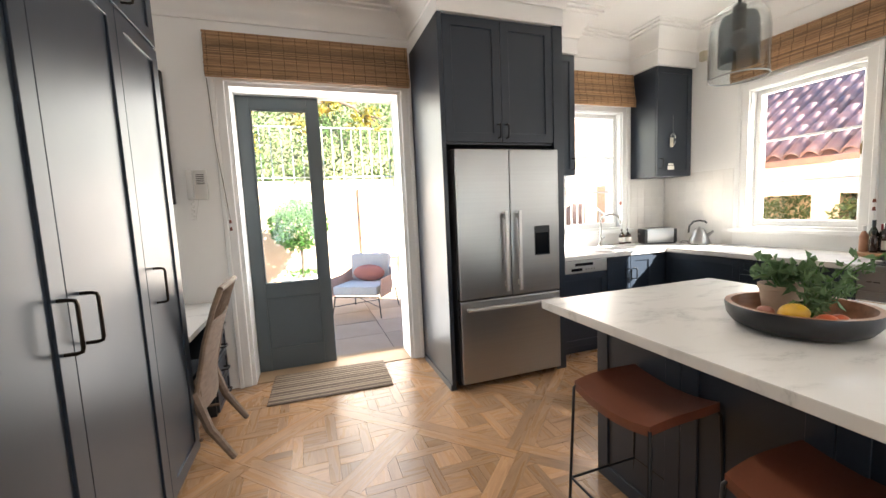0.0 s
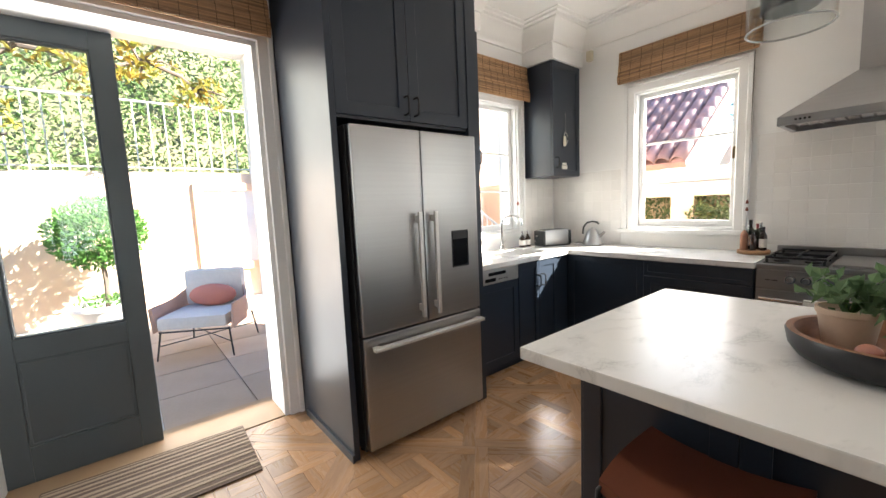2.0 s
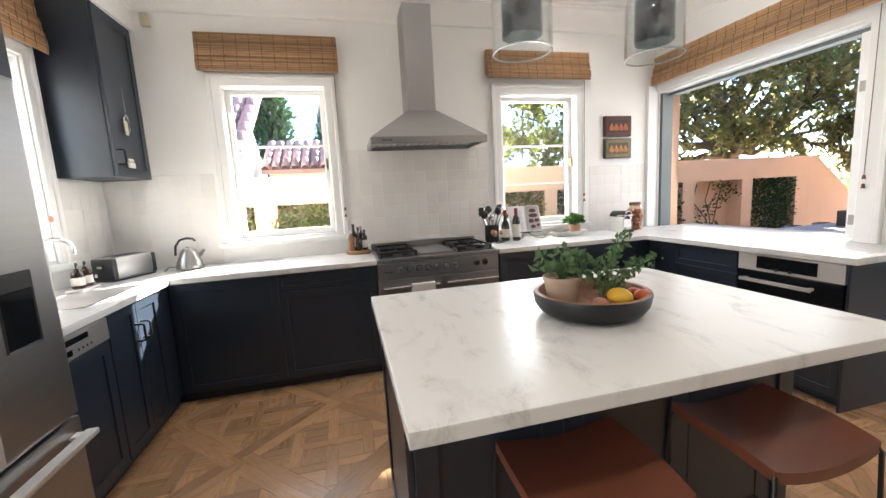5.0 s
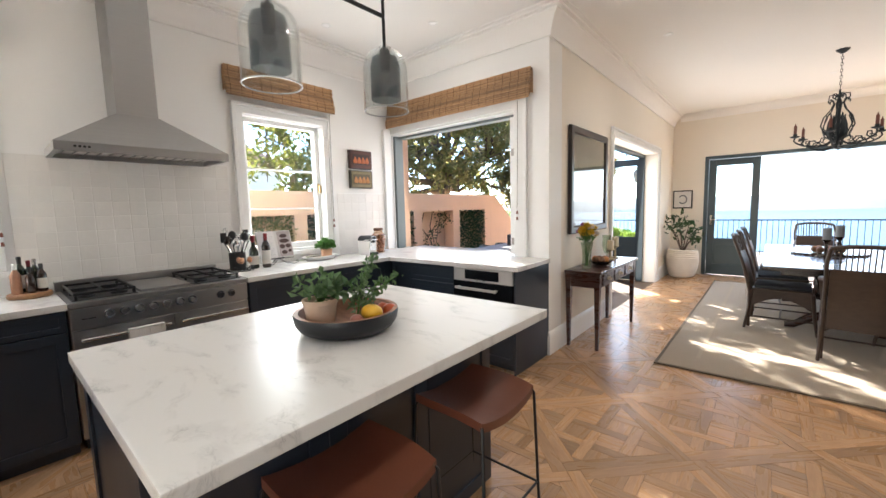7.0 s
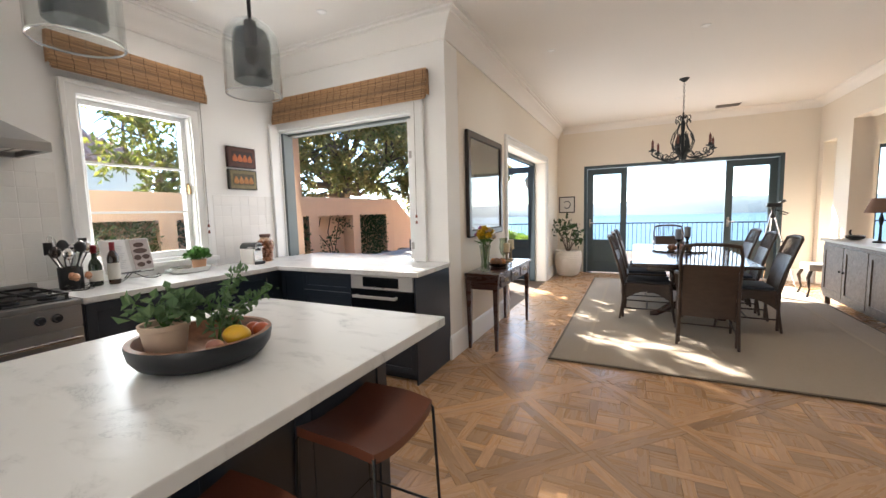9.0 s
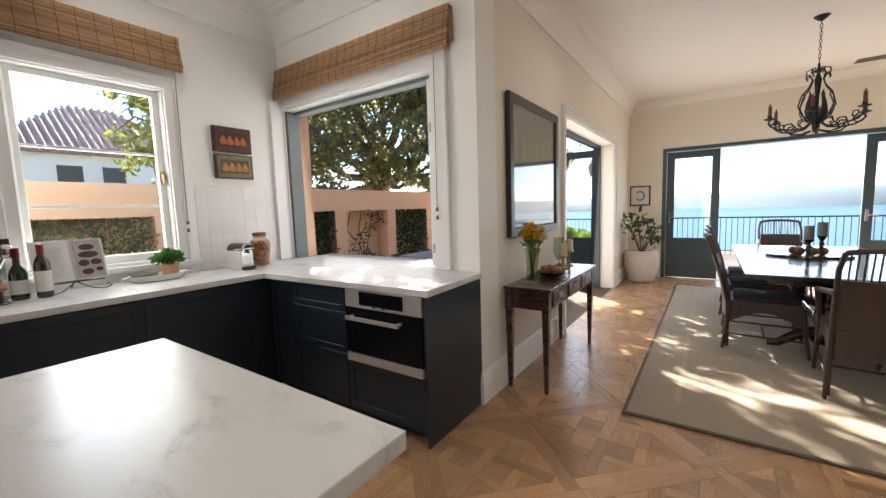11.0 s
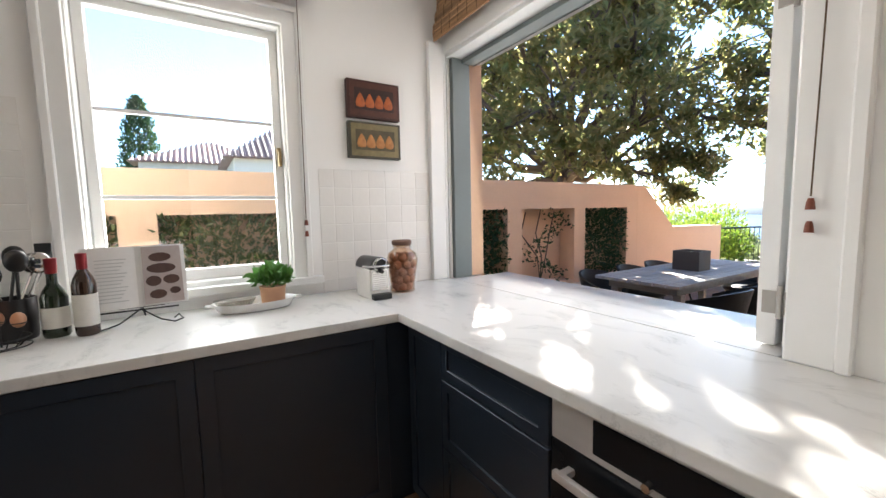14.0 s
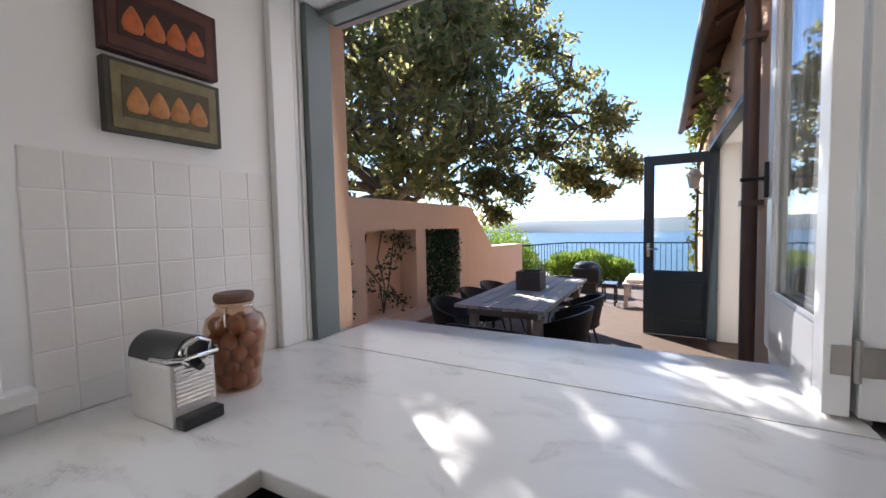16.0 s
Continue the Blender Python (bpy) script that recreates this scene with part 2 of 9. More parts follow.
THREAD = mat("dark_jute_thread", (0.10, 0.06, 0.03), 0.9)
OAK = wood_mat("oak_parquet", (0.47, 0.285, 0.15), (0.27, 0.145, 0.07), 0.26, 0.3)
OAKGAP = mat("dark_floor_joint", (0.07, 0.04, 0.02), 0.8)
CONSOLEWOOD = wood_mat("dark_red_mahogany", (0.055, 0.018, 0.011), (0.022, 0.008, 0.006), 0.26, 0.05, uv=False, coat=0.3)
DARKWOOD = wood_mat("dark_walnut", (0.035, 0.019, 0.012), (0.014, 0.008, 0.006), 0.22, 0.05, uv=False, coat=0.4)
RATTAN = mat("woven_rattan", (0.055, 0.030, 0.019), 0.5, other=(0.03, 0.017, 0.011), scale=12, fine=160, stretch=(1, 1, 3), bump=0.5, amount=0.9)
GREYRATTAN = mat("grey_brown_woven_rattan", (0.24, 0.17, 0.12), 0.65, other=(0.13, 0.09, 0.065), scale=12, fine=160, stretch=(1, 1, 3), bump=0.5, amount=0.9)
GLASS = glass_mat("window_glass")
TILE = mat("glazed_white_tile", (0.80, 0.78, 0.75), 0.12, other=(0.77, 0.75, 0.72), scale=14, fine=40, bump=0.18, rand=0.035, rvar=0.05)
GROUT = mat("pale_grout", (0.86, 0.84, 0.81), 0.8)
STUCCO = mat("apricot_render", (0.74, 0.49, 0.32), 0.85, other=(0.62, 0.40, 0.26), scale=2.2, fine=35, bump=0.35)
PAVE = mat("sandstone_paving", (0.40, 0.31, 0.23), 0.8, other=(0.28, 0.21, 0.15), scale=3, fine=50, bump=0.25, rand=0.2)
CARPET = mat("sisal_carpet", (0.28, 0.215, 0.145), 0.95, other=(0.20, 0.155, 0.105), scale=40, fine=300, bump=0.4, sheen=0.2)
TERRACOTTA = mat("terracotta", (0.42, 0.20, 0.10), 0.75, other=(0.32, 0.15, 0.08), scale=9, bump=0.15)

# ---------------------------------------------------------------- mesh helpers
OFFSET = {}


def thing(name, at=(0, 0, 0), label="", category="", group="", kind="", turn=0.0, local=False):
    """A thing's Empty at its base. Unless local, its parts are given in the world's metres."""
    ob = new(name)
    ob.empty_display_size = 0.1
    ob.matrix_basis = pose(*at, 0, 0, turn)
    OFFSET[ob] = Matrix() if local else ob.matrix_basis.inverted()
    return tagged(ob, label, category, group, kind)


def part(name, bm, material, parent=None, label="", smooth=False, shift=None):
    me = bpy.data.meshes.new(name)
    if smooth:
        for f in bm.faces:
            f.smooth = True
    m = OFFSET.get(parent)
    if m is not None:
        bm.transform(m)
    bm.normal_update()
    bm.to_mesh(me)
    bm.free()
    me.materials.append(material)
    ob = new(name, me)
    if parent is not None:
        ob.parent = parent
        if m is not None:
            OFFSET[ob] = m
    if label:
        ob["label"] = label
    if smooth:
        me.set_sharp_from_angle(angle=radians(40))
    return ob


def single(name, bm, material, label, category, group="", kind="", smooth=False):
    """A thing that is one mesh, in the world's metres."""
    return tagged(part(name, bm, material, None, "", smooth), label, category, group, kind)


def B():
    return bmesh.new()


def box(bm, x0, x1, y0, y1, z0, z1, bev=0.0, turn=None):
    """An upright box, with its edges rounded by bev. turn: (angle, about point) round z."""
    v = [bm.verts.new((x, y, z)) for x in (x0, x1) for y in (y0, y1) for z in (z0, z1)]
    fs = [bm.faces.new([v[i] for i in q]) for q in ((0, 1, 3, 2), (4, 6, 7, 5), (0, 4, 5, 1), (2, 3, 7, 6), (0, 2, 6, 4), (1, 5, 7, 3))]
    if bev:
        es = list({e for f in fs for e in f.edges})
        r = bmesh.ops.bevel(bm, geom=es, offset=bev, segments=2, affect="EDGES", profile=0.7)
        v = list({w for f in r["faces"] for w in f.verts} | {w for w in v if w.is_valid})
    if turn:
        rot = Matrix.Rotation(radians(turn[0]), 3, "Z")
        c = Vector(turn[1])
        for w in v:
            w.co = rot @ (w.co - c) + c
    return bm


def rod(bm, a, b, r0, r1=None, seg=8, cap=True):
    """A tapered round bar from a to b."""
    r1 = r0 if r1 is None else r1
    a, b = Vector(a), Vector(b)
    d = (b - a).normalized()
    u = d.orthogonal().normalized()
    w = d.cross(u)
    ring = [[bm.verts.new(p + (u * math.cos(k * math.tau / seg) + w * math.sin(k * math.tau / seg)) * r) for k in range(seg)] for p, r in ((a, r0), (b, r1))]
    for k in range(seg):
        bm.faces.new((ring[0][k], ring[0][(k + 1) % seg], ring[1][(k + 1) % seg], ring[1][k]))
    if cap:
        bm.faces.new(ring[0][::-1]), bm.faces.new(ring[1])
    return bm


def tube(bm, pts, r, seg=8, radii=None):
    """A bent round bar through the points."""
    pts = [Vector(p) for p in pts]
    rings, u = [], None
    for i, p in enumerate(pts):
        d = (pts[min(i + 1, len(pts) - 1)] - pts[max(i - 1, 0)]).normalized()
        u = d.orthogonal().normalized() if u is None else (u - d * u.dot(d)).normalized()
        w = d.cross(u)
        rr = radii[i] if radii else r
        rings.append([bm.verts.new(p + (u * math.cos(k * math.tau / seg) + w * math.sin(k * math.tau / seg)) * rr) for k in range(seg)])
    for a, b in zip(rings, rings[1:]):
        for k in range(seg):
            bm.faces.new((a[k], a[(k + 1) % seg], b[(k + 1) % seg], b[k]))
    bm.faces.new(rings[0][::-1]), bm.faces.new(rings[-1])
    return bm


def lathe(bm, at, profile, seg=24, sx=1.0, sy=1.0, cap=True):
    """A turned body: (radius, height) pairs from the bottom up."""
    x, y, z = at
    rings = []
    for r, h in profile:
        rings.append([bm.verts.new((x + sx * r * math.cos(k * math.tau / seg), y + sy * r * math.sin(k * math.tau / seg), z + h)) for k in range(seg)])
    for a, b in zip(rings, rings[1:]):
        for k in range(seg):
            bm.faces.new((a[k], a[(k + 1) % seg], b[(k + 1) % seg], b[k]))
    shell = min(profile[0][0], profile[-1][0]) > 0.6 * max(profile[0][0], profile[-1][0]) and abs(profile[0][1] - profile[-1][1]) < 0.006 and len(profile) > 5
    if shell:
        for k in range(seg):
            bm.faces.new((rings[-1][k], rings[-1][(k + 1) % seg], rings[0][(k + 1) % seg], rings[0][k]))
    if cap and not shell and profile[0][0] > 1e-4:
        bm.faces.new(rings[0][::-1])
    if cap and not shell and profile[-1][0] > 1e-4:
        bm.faces.new(rings[-1])
    return bm


def ball(bm, at, r, sx=1, sy=1, sz=1, u=14, v=9):
    m = Matrix.Translation(at) @ Matrix.Diagonal((sx, sy, sz, 1))
    bmesh.ops.create_uvsphere(bm, u_segments=u, v_segments=v, radius=r, matrix=m)
    return bm


def plate(bm, poly, z0, z1):
    """A flat plate of any outline in x and y."""
    lo, hi = [bm.verts.new((x, y, z0)) for x, y in poly], [bm.verts.new((x, y, z1)) for x, y in poly]
    n = len(poly)
    bm.faces.new(lo[::-1]), bm.faces.new(hi)
    for k in range(n):
        bm.faces.new((lo[k], lo[(k + 1) % n], hi[(k + 1) % n], hi[k]))
    return bm


def slab(axis, p0, p1, s0, s1, z0, z1, holes=()):
    """A wall across axis between p0 and p1, from s0 to s1 and z0 to z1, pierced by holes (s0, s1, z0, z1)."""
    bm = B()
    ss = sorted({s0, s1, *[h[0] for h in holes], *[h[1] for h in holes]})
    zs = sorted({z0, z1, *[h[2] for h in holes], *[h[3] for h in holes]})
    solid = {}
    for i in range(len(ss) - 1):
        for j in range(len(zs) - 1):
            cs, cz = (ss[i] + ss[i + 1]) / 2, (zs[j] + zs[j + 1]) / 2
            solid[i, j] = not any(h[0] < cs < h[1] and h[2] < cz < h[3] for h in holes)
    verts = {}

    def v(p, s, z):
        k = (p, s, z)
        if k not in verts:
            verts[k] = bm.verts.new((p, s, z) if axis == "x" else (s, p, z))
        return verts[k]

    for (i, j), full in solid.items():
        if not full:
            continue
        a, b, c, d = ss[i], ss[i + 1], zs[j], zs[j + 1]
        for p in (p0, p1):
            bm.faces.new((v(p, a, c), v(p, b, c), v(p, b, d), v(p, a, d)))
        for di, dj, q in ((-1, 0, ((a, c), (a, d))), (1, 0, ((b, c), (b, d))), (0, -1, ((a, c), (b, c))), (0, 1, ((a, d), (b, d)))):
            if not solid.get((i + di, j + dj), False):
                (e, f), (g, h) = q
                bm.faces.new((v(p0, e, f), v(p0, g, h), v(p1, g, h), v(p1, e, f)))
    bmesh.ops.recalc_face_normals(bm, faces=bm.faces)
    return bm


def ring_frame(bm, axis, p0, p1, s0, s1, z0, z1, w, wb=None, bev=0.004):
    """A frame round an opening, one solid: four members, or three where wb is 0."""
    wb = w if wb is None else wb
    out = [(s0, z0), (s1, z0), (s1, z1), (s0, z1)]
    inn = [(s0 + w, z0 + wb), (s1 - w, z0 + wb), (s1 - w, z1 - w), (s0 + w, z1 - w)]
    at = (lambda p, q: (p, *q)) if axis == "x" else (lambda p, q: (q[0], p, q[1]))
    o = [[bm.verts.new(at(p, q)) for q in out] for p in (p0, p1)]
    n = [[bm.verts.new(at(p, q)) for q in inn] for p in (p0, p1)]
    fs = []
    for k in range(4):
        m = (k + 1) % 4
        if k == 0 and wb <= 0:
            continue
        fs += [bm.faces.new((o[0][k], o[0][m], n[0][m], n[0][k])), bm.faces.new((o[1][k], n[1][k], n[1][m], o[1][m]))]
        fs += [bm.faces.new((o[0][k], o[1][k], o[1][m], o[0][m])), bm.faces.new((n[0][k], n[0][m], n[1][m], n[1][k]))]
    if wb <= 0:
        fs += [bm.faces.new((o[0][0], n[0][0], n[1][0], o[1][0])), bm.faces.new((n[0][1], o[0][1], o[1][1], n[1][1]))]
    bmesh.ops.recalc_face_normals(bm, faces=fs)
    if bev:
        es = [e for e in {e for f in fs for e in f.edges} if len(e.link_faces) == 2 and e.calc_face_angle(0) > 1.0]
        bmesh.ops.bevel(bm, geom=es, offset=bev, segments=1, affect="EDGES")
    return bm


def sweep(bm, path, profile, closed=False):
    """A moulding: the profile (out, up) runs along the path; out is to the left of the way."""
    n, rings = len(path), []
    for i, p in enumerate(path):
        p = Vector(p)
        a = Vector(path[i - 1]) if i or closed else None
        b = Vector(path[(i + 1) % n]) if i < n - 1 or closed else None
        d1 = (p - a).normalized() if a is not None else (b - p).normalized()
        d2 = (b - p).normalized() if b is not None else d1
        n1, n2 = Vector((-d1.y, d1.x, 0)), Vector((-d2.y, d2.x, 0))
        mitre = (n1 + n2) / max(0.3, 1 + n1.dot(n2))
        rings.append([bm.verts.new(p + mitre * o + Vector((0, 0, h))) for o, h in profile])
    m = len(profile)
    for i in range(n if closed else n - 1):
        a, b = rings[i], rings[(i + 1) % n]
        for k in range(m - 1):
            bm.faces.new((a[k], b[k], b[k + 1], a[k + 1]))
    bmesh.ops.recalc_face_normals(bm, faces=bm.faces)
    return bm

# ---------------------------------------------------------------- structure
CT, IT = 0.94, 0.95          # worktop and island heights
CEILZ = 3.16
tagged(part("wall_north", slab("y", 4.52, 4.80, -1.3, 4.62, -0.1, 3.3, [(-0.22, 1.20, -0.1, 2.50), (2.94, 3.74, 1.10, 2.42)]), WHITE_WALL), "white painted plaster wall with a doorway and a window", "wall", kind="structure")
tagged(part("wall_east", slab("x", 4.36, 4.62, -0.98, 4.52, -0.1, 3.3, [(2.74, 3.60, 1.10, 2.42), (0.265, 1.135, 1.04, 2.37)]), WHITE_WALL), "white painted plaster wall with two windows", "wall", kind="structure")
tagged(part("wall_servery", slab("y", -0.98, -0.70, 2.20, 4.36, -0.1, 3.3, [(2.52, 4.345, CT - 0.045, 2.42)]), WHITE_WALL), "white plaster wall with a wide servery opening", "wall", kind="structure")
tagged(part("wall_dining_east", slab("x", 2.20, 2.48, -6.70, -0.98, -0.1, 3.3, [(-5.10, -2.58, -0.1, 2.30)]), CREAM_WALL), "cream plaster wall with an opening to the terrace", "wall", kind="structure")
tagged(part("wall_south", slab("y", -6.70, -6.45, -5.2, 2.20, -0.1, 3.3, [(-1.74, 1.64, -0.1, 2.30), (-4.5, -2.95, 0.55, 2.35)]), CREAM_WALL), "cream plaster wall with wide glazed doors to the sea", "wall", kind="structure")
tagged(part("wall_west", slab("x", -2.45, -2.20, -6.45, 0.60, -0.1, 3.3, [(-6.28, -5.80, -0.1, 2.42), (-5.30, -1.6, -0.1, 2.62)]), CREAM_WALL), "cream plaster wall with openings to the next room", "wall", kind="structure")
tagged(part("wall_return", slab("y", 0.60, 0.75, -2.45, -1.05, -0.1, 3.3), WHITE_WALL), "white plaster return wall behind the cupboards", "wall", kind="structure")
tagged(part("wall_cupboards", slab("x", -1.30, -1.05, 0.75, 4.52, -0.1, 3.3), WHITE_WALL), "white plaster wall behind the cupboards and desk", "wall", kind="structure")
tagged(part("wall_living_west", slab("x", -5.4, -5.2, -6.70, 0.60, -0.1, 3.3), CREAM_WALL), "cream plaster wall of the next room", "wall", kind="structure")
tagged(part("wall_living_north", slab("y", 0.60, 0.75, -5.4, -2.45, -0.1, 3.3), CREAM_WALL), "cream plaster wall closing the next room", "wall", kind="structure")
bm = B()
plate(bm, [(-5.4, -6.70), (2.48, -6.70), (2.48, -0.98), (4.62, -0.98), (4.62, 4.80), (-5.4, 4.80)], CEILZ, 3.3)
tagged(part("ceiling", bm, CEIL), "smooth white plaster ceiling", "ceiling", kind="structure")

# cornices: stepped cove in the kitchen, plain cove in the dining room
COVE = [(0.0, -0.21), (0.018, -0.21), (0.018, -0.185), (0.03, -0.17), (0.05, -0.12), (0.085, -0.075), (0.13, -0.05), (0.13, -0.035), (0.165, -0.03), (0.165, -0.012), (0.2, -0.008), (0.2, 0.0)]
PLAIN = [(0.0, -0.13), (0.012, -0.13), (0.02, -0.1), (0.05, -0.05), (0.1, -0.02), (0.12, -0.012), (0.12, 0.0)]
bm = B()
sweep(bm, [(2.20, -6.45, CEILZ), (2.20, -0.70, CEILZ), (4.36, -0.70, CEILZ), (4.36, 4.14, CEILZ), (3.83, 4.14, CEILZ), (3.83, 4.52, CEILZ), (2.84, 4.52, CEILZ), (2.84, 4.14, CEILZ), (2.36, 4.14, CEILZ), (2.36, 3.70, CEILZ), (1.30, 3.70, CEILZ), (1.30, 4.52, CEILZ), (-1.05, 4.52, CEILZ), (-1.05, 0.60, CEILZ)], COVE)
tagged(part("cornice_kitchen", bm, CEIL, smooth=True), "white stepped plaster cornice", "cornice", kind="structure")
bm = B()
sweep(bm, [(2.08, -6.45, CEILZ), (-2.20, -6.45, CEILZ), (-2.20, 0.60, CEILZ), (-1.05, 0.60, CEILZ)][::-1], PLAIN)
tagged(part("cornice_dining", bm, CEIL, smooth=True), "cream plaster cove cornice", "cornice", kind="structure")
# boxed bulkheads over the tall units
bm = B()
box(bm, 1.30, 2.36, 3.705, 4.52, 2.83, CEILZ), box(bm, 2.36, 2.84, 4.14, 4.52, 2.815, CEILZ), box(bm, 3.83, 4.36, 4.14, 4.52, 2.80, CEILZ)
tagged(part("bulkhead", bm, WHITE_WALL), "white boxed plaster bulkhead over the cabinets", "bulkhead", kind="structure")

# skirtings
SK = [(0.0, 0.0), (0.025, 0.0), (0.025, 0.17), (0.02, 0.19), (0.012, 0.215), (0.0, 0.225)]
bm = B()
sweep(bm, [(2.20, -2.46, 0), (2.20, -0.695, 0), (2.235, -0.695, 0)], SK)
sweep(bm, [(1.76, -6.45, 0), (2.20, -6.45, 0), (2.20, -5.22, 0)], SK)
sweep(bm, [(-2.20, -6.28, 0), (-2.20, -6.45, 0), (-1.86, -6.45, 0)], SK)
sweep(bm, [(-2.20, -5.30, 0), (-2.20, -5.80, 0)], SK)
sweep(bm, [(-1.05, 0.6, 0), (-2.20, 0.6, 0), (-2.20, -1.6, 0)], SK)
tagged(part("baseboard", bm, TRIM, smooth=True), "tall white moulded skirting board", "skirting", kind="structure")


# ---------------------------------------------------------------- doors and windows
def architrave(name, axis, face, side, s0, s1, z0, z1, w=0.11, label="white moulded timber architrave", foot=0.0):
    """Two-step casing round an opening on the wall face; side +1 or -1 is the way it stands proud."""
    root = thing(name, (face, (s0 + s1) / 2, z0) if axis == "x" else ((s0 + s1) / 2, face, z0), label, "architrave", kind="structure")
    a, b = sorted((face, face + side * 0.022))
    bm = B()
    ring_frame(bm, axis, a, b, s0 - w, s1 + w, z0 - foot, z1 + w, w, foot, 0.004)
    part("casing", bm, TRIM, root)
    a, b = sorted((face, face + side * 0.036))
    bm = B()
    ring_frame(bm, axis, a, b, s0 - w - 0.012, s1 + w + 0.012, z0 - foot, z1 + w + 0.012, 0.034, 0, 0.005)
    part("back_band", bm, TRIM, root)
    return root


def leaf(name, w, h, material, panel_z, label, category="door", t=0.045, stile=0.105, foot=0.0, glass=GLASS, handle=True):
    """A glazed door leaf in local metres: x along its width, y its thickness."""
    root = thing(name, (0, 0, 0), label, category, local=True)
    bm = B()
    box(bm, 0, stile, -t / 2, t / 2, foot, h, 0.004), box(bm, w - stile, w, -t / 2, t / 2, foot, h, 0.004)
    box(bm, stile, w - stile, -t / 2, t / 2, h - stile, h, 0.004), box(bm, stile, w - stile, -t / 2, t / 2, panel_z - 0.12, panel_z, 0.004)
    box(bm, stile, w - stile, -t / 2, t / 2, foot, foot + 0.2, 0.004)
    part("leaf_frame", bm, material, root)
    bm = B()
    box(bm, stile, w - stile, -0.012, 0.012, foot + 0.2, panel_z - 0.12)
    for s in (-1, 1):
        ring_frame(bm, "y", *sorted((s * 0.012, s * 0.02)), stile, w - stile, foot + 0.2, panel_z - 0.12, 0.018)
    part("panel", bm, material, root)
    bm = B()
    for s in (-1, 1):
        ring_frame(bm, "y", *sorted((s * 0.006, s * 0.019)), stile, w - stile, panel_z, h - stile, 0.014)
    part("glazing_bead", bm, material, root)
    bm = B()
    box(bm, stile + 0.001, w - stile - 0.001, -0.003, 0.003, panel_z + 0.001, h - stile - 0.001)
    g = part("pane", bm, glass, root, "clear glass pane")
    g.visible_shadow = False
    if handle:
        bm = B()
        for s in (-1, 1):
            box(bm, w - 0.075, w - 0.035, *sorted((s * t / 2, s * (t / 2 + 0.008))), 0.98, 1.16, 0.003)
            rod(bm, (w - 0.055, s * t / 2, 1.08), (w - 0.055, s * (t / 2 + 0.05), 1.08), 0.008)
            rod(bm, (w - 0.055, s * (t / 2 + 0.05), 1.08), (w - 0.16, s * (t / 2 + 0.05), 1.08), 0.009)
        part("door_handle", bm, CHROME, root, "steel lever handle")
    return root


architrave("architrave_door_north", "y", 4.52, -1, -0.22, 1.20, 0.0, 2.50, 0.085)
bm = B()
box(bm, -0.22, -0.19, 4.525, 4.83, 0, 2.5, 0.003), box(bm, 1.17, 1.20, 4.525, 4.83, 0, 2.5, 0.003), box(bm, -0.19, 1.17, 4.525, 4.83, 2.47, 2.5, 0.003)
tagged(part("jamb_door_north", bm, TRIM), "white timber door lining", "door frame", kind="structure")
bm = B()
box(bm, -0.19, 1.17, 4.525, 4.90, -0.06, 0.006, 0.003)
tagged(part("threshold_north", bm, mat("worn_oak_threshold", (0.35, 0.23, 0.13), 0.5)), "worn oak threshold of the courtyard door", "threshold", kind="structure")
door_a = leaf("courtyard_door", 0.68, 2.46, DOORBLUE, 0.80, "blue-grey glazed timber door leaf, standing closed", handle=False)
door_a.matrix_basis = pose(-0.19, 4.79, 0.008)
door_b = leaf("courtyard_door", 0.68, 2.46, DOORBLUE, 0.80, "blue-grey glazed timber door leaf, swung open to the courtyard")
door_b.matrix_basis = pose(1.185, 4.865, 0.008, 0, 0, 3)


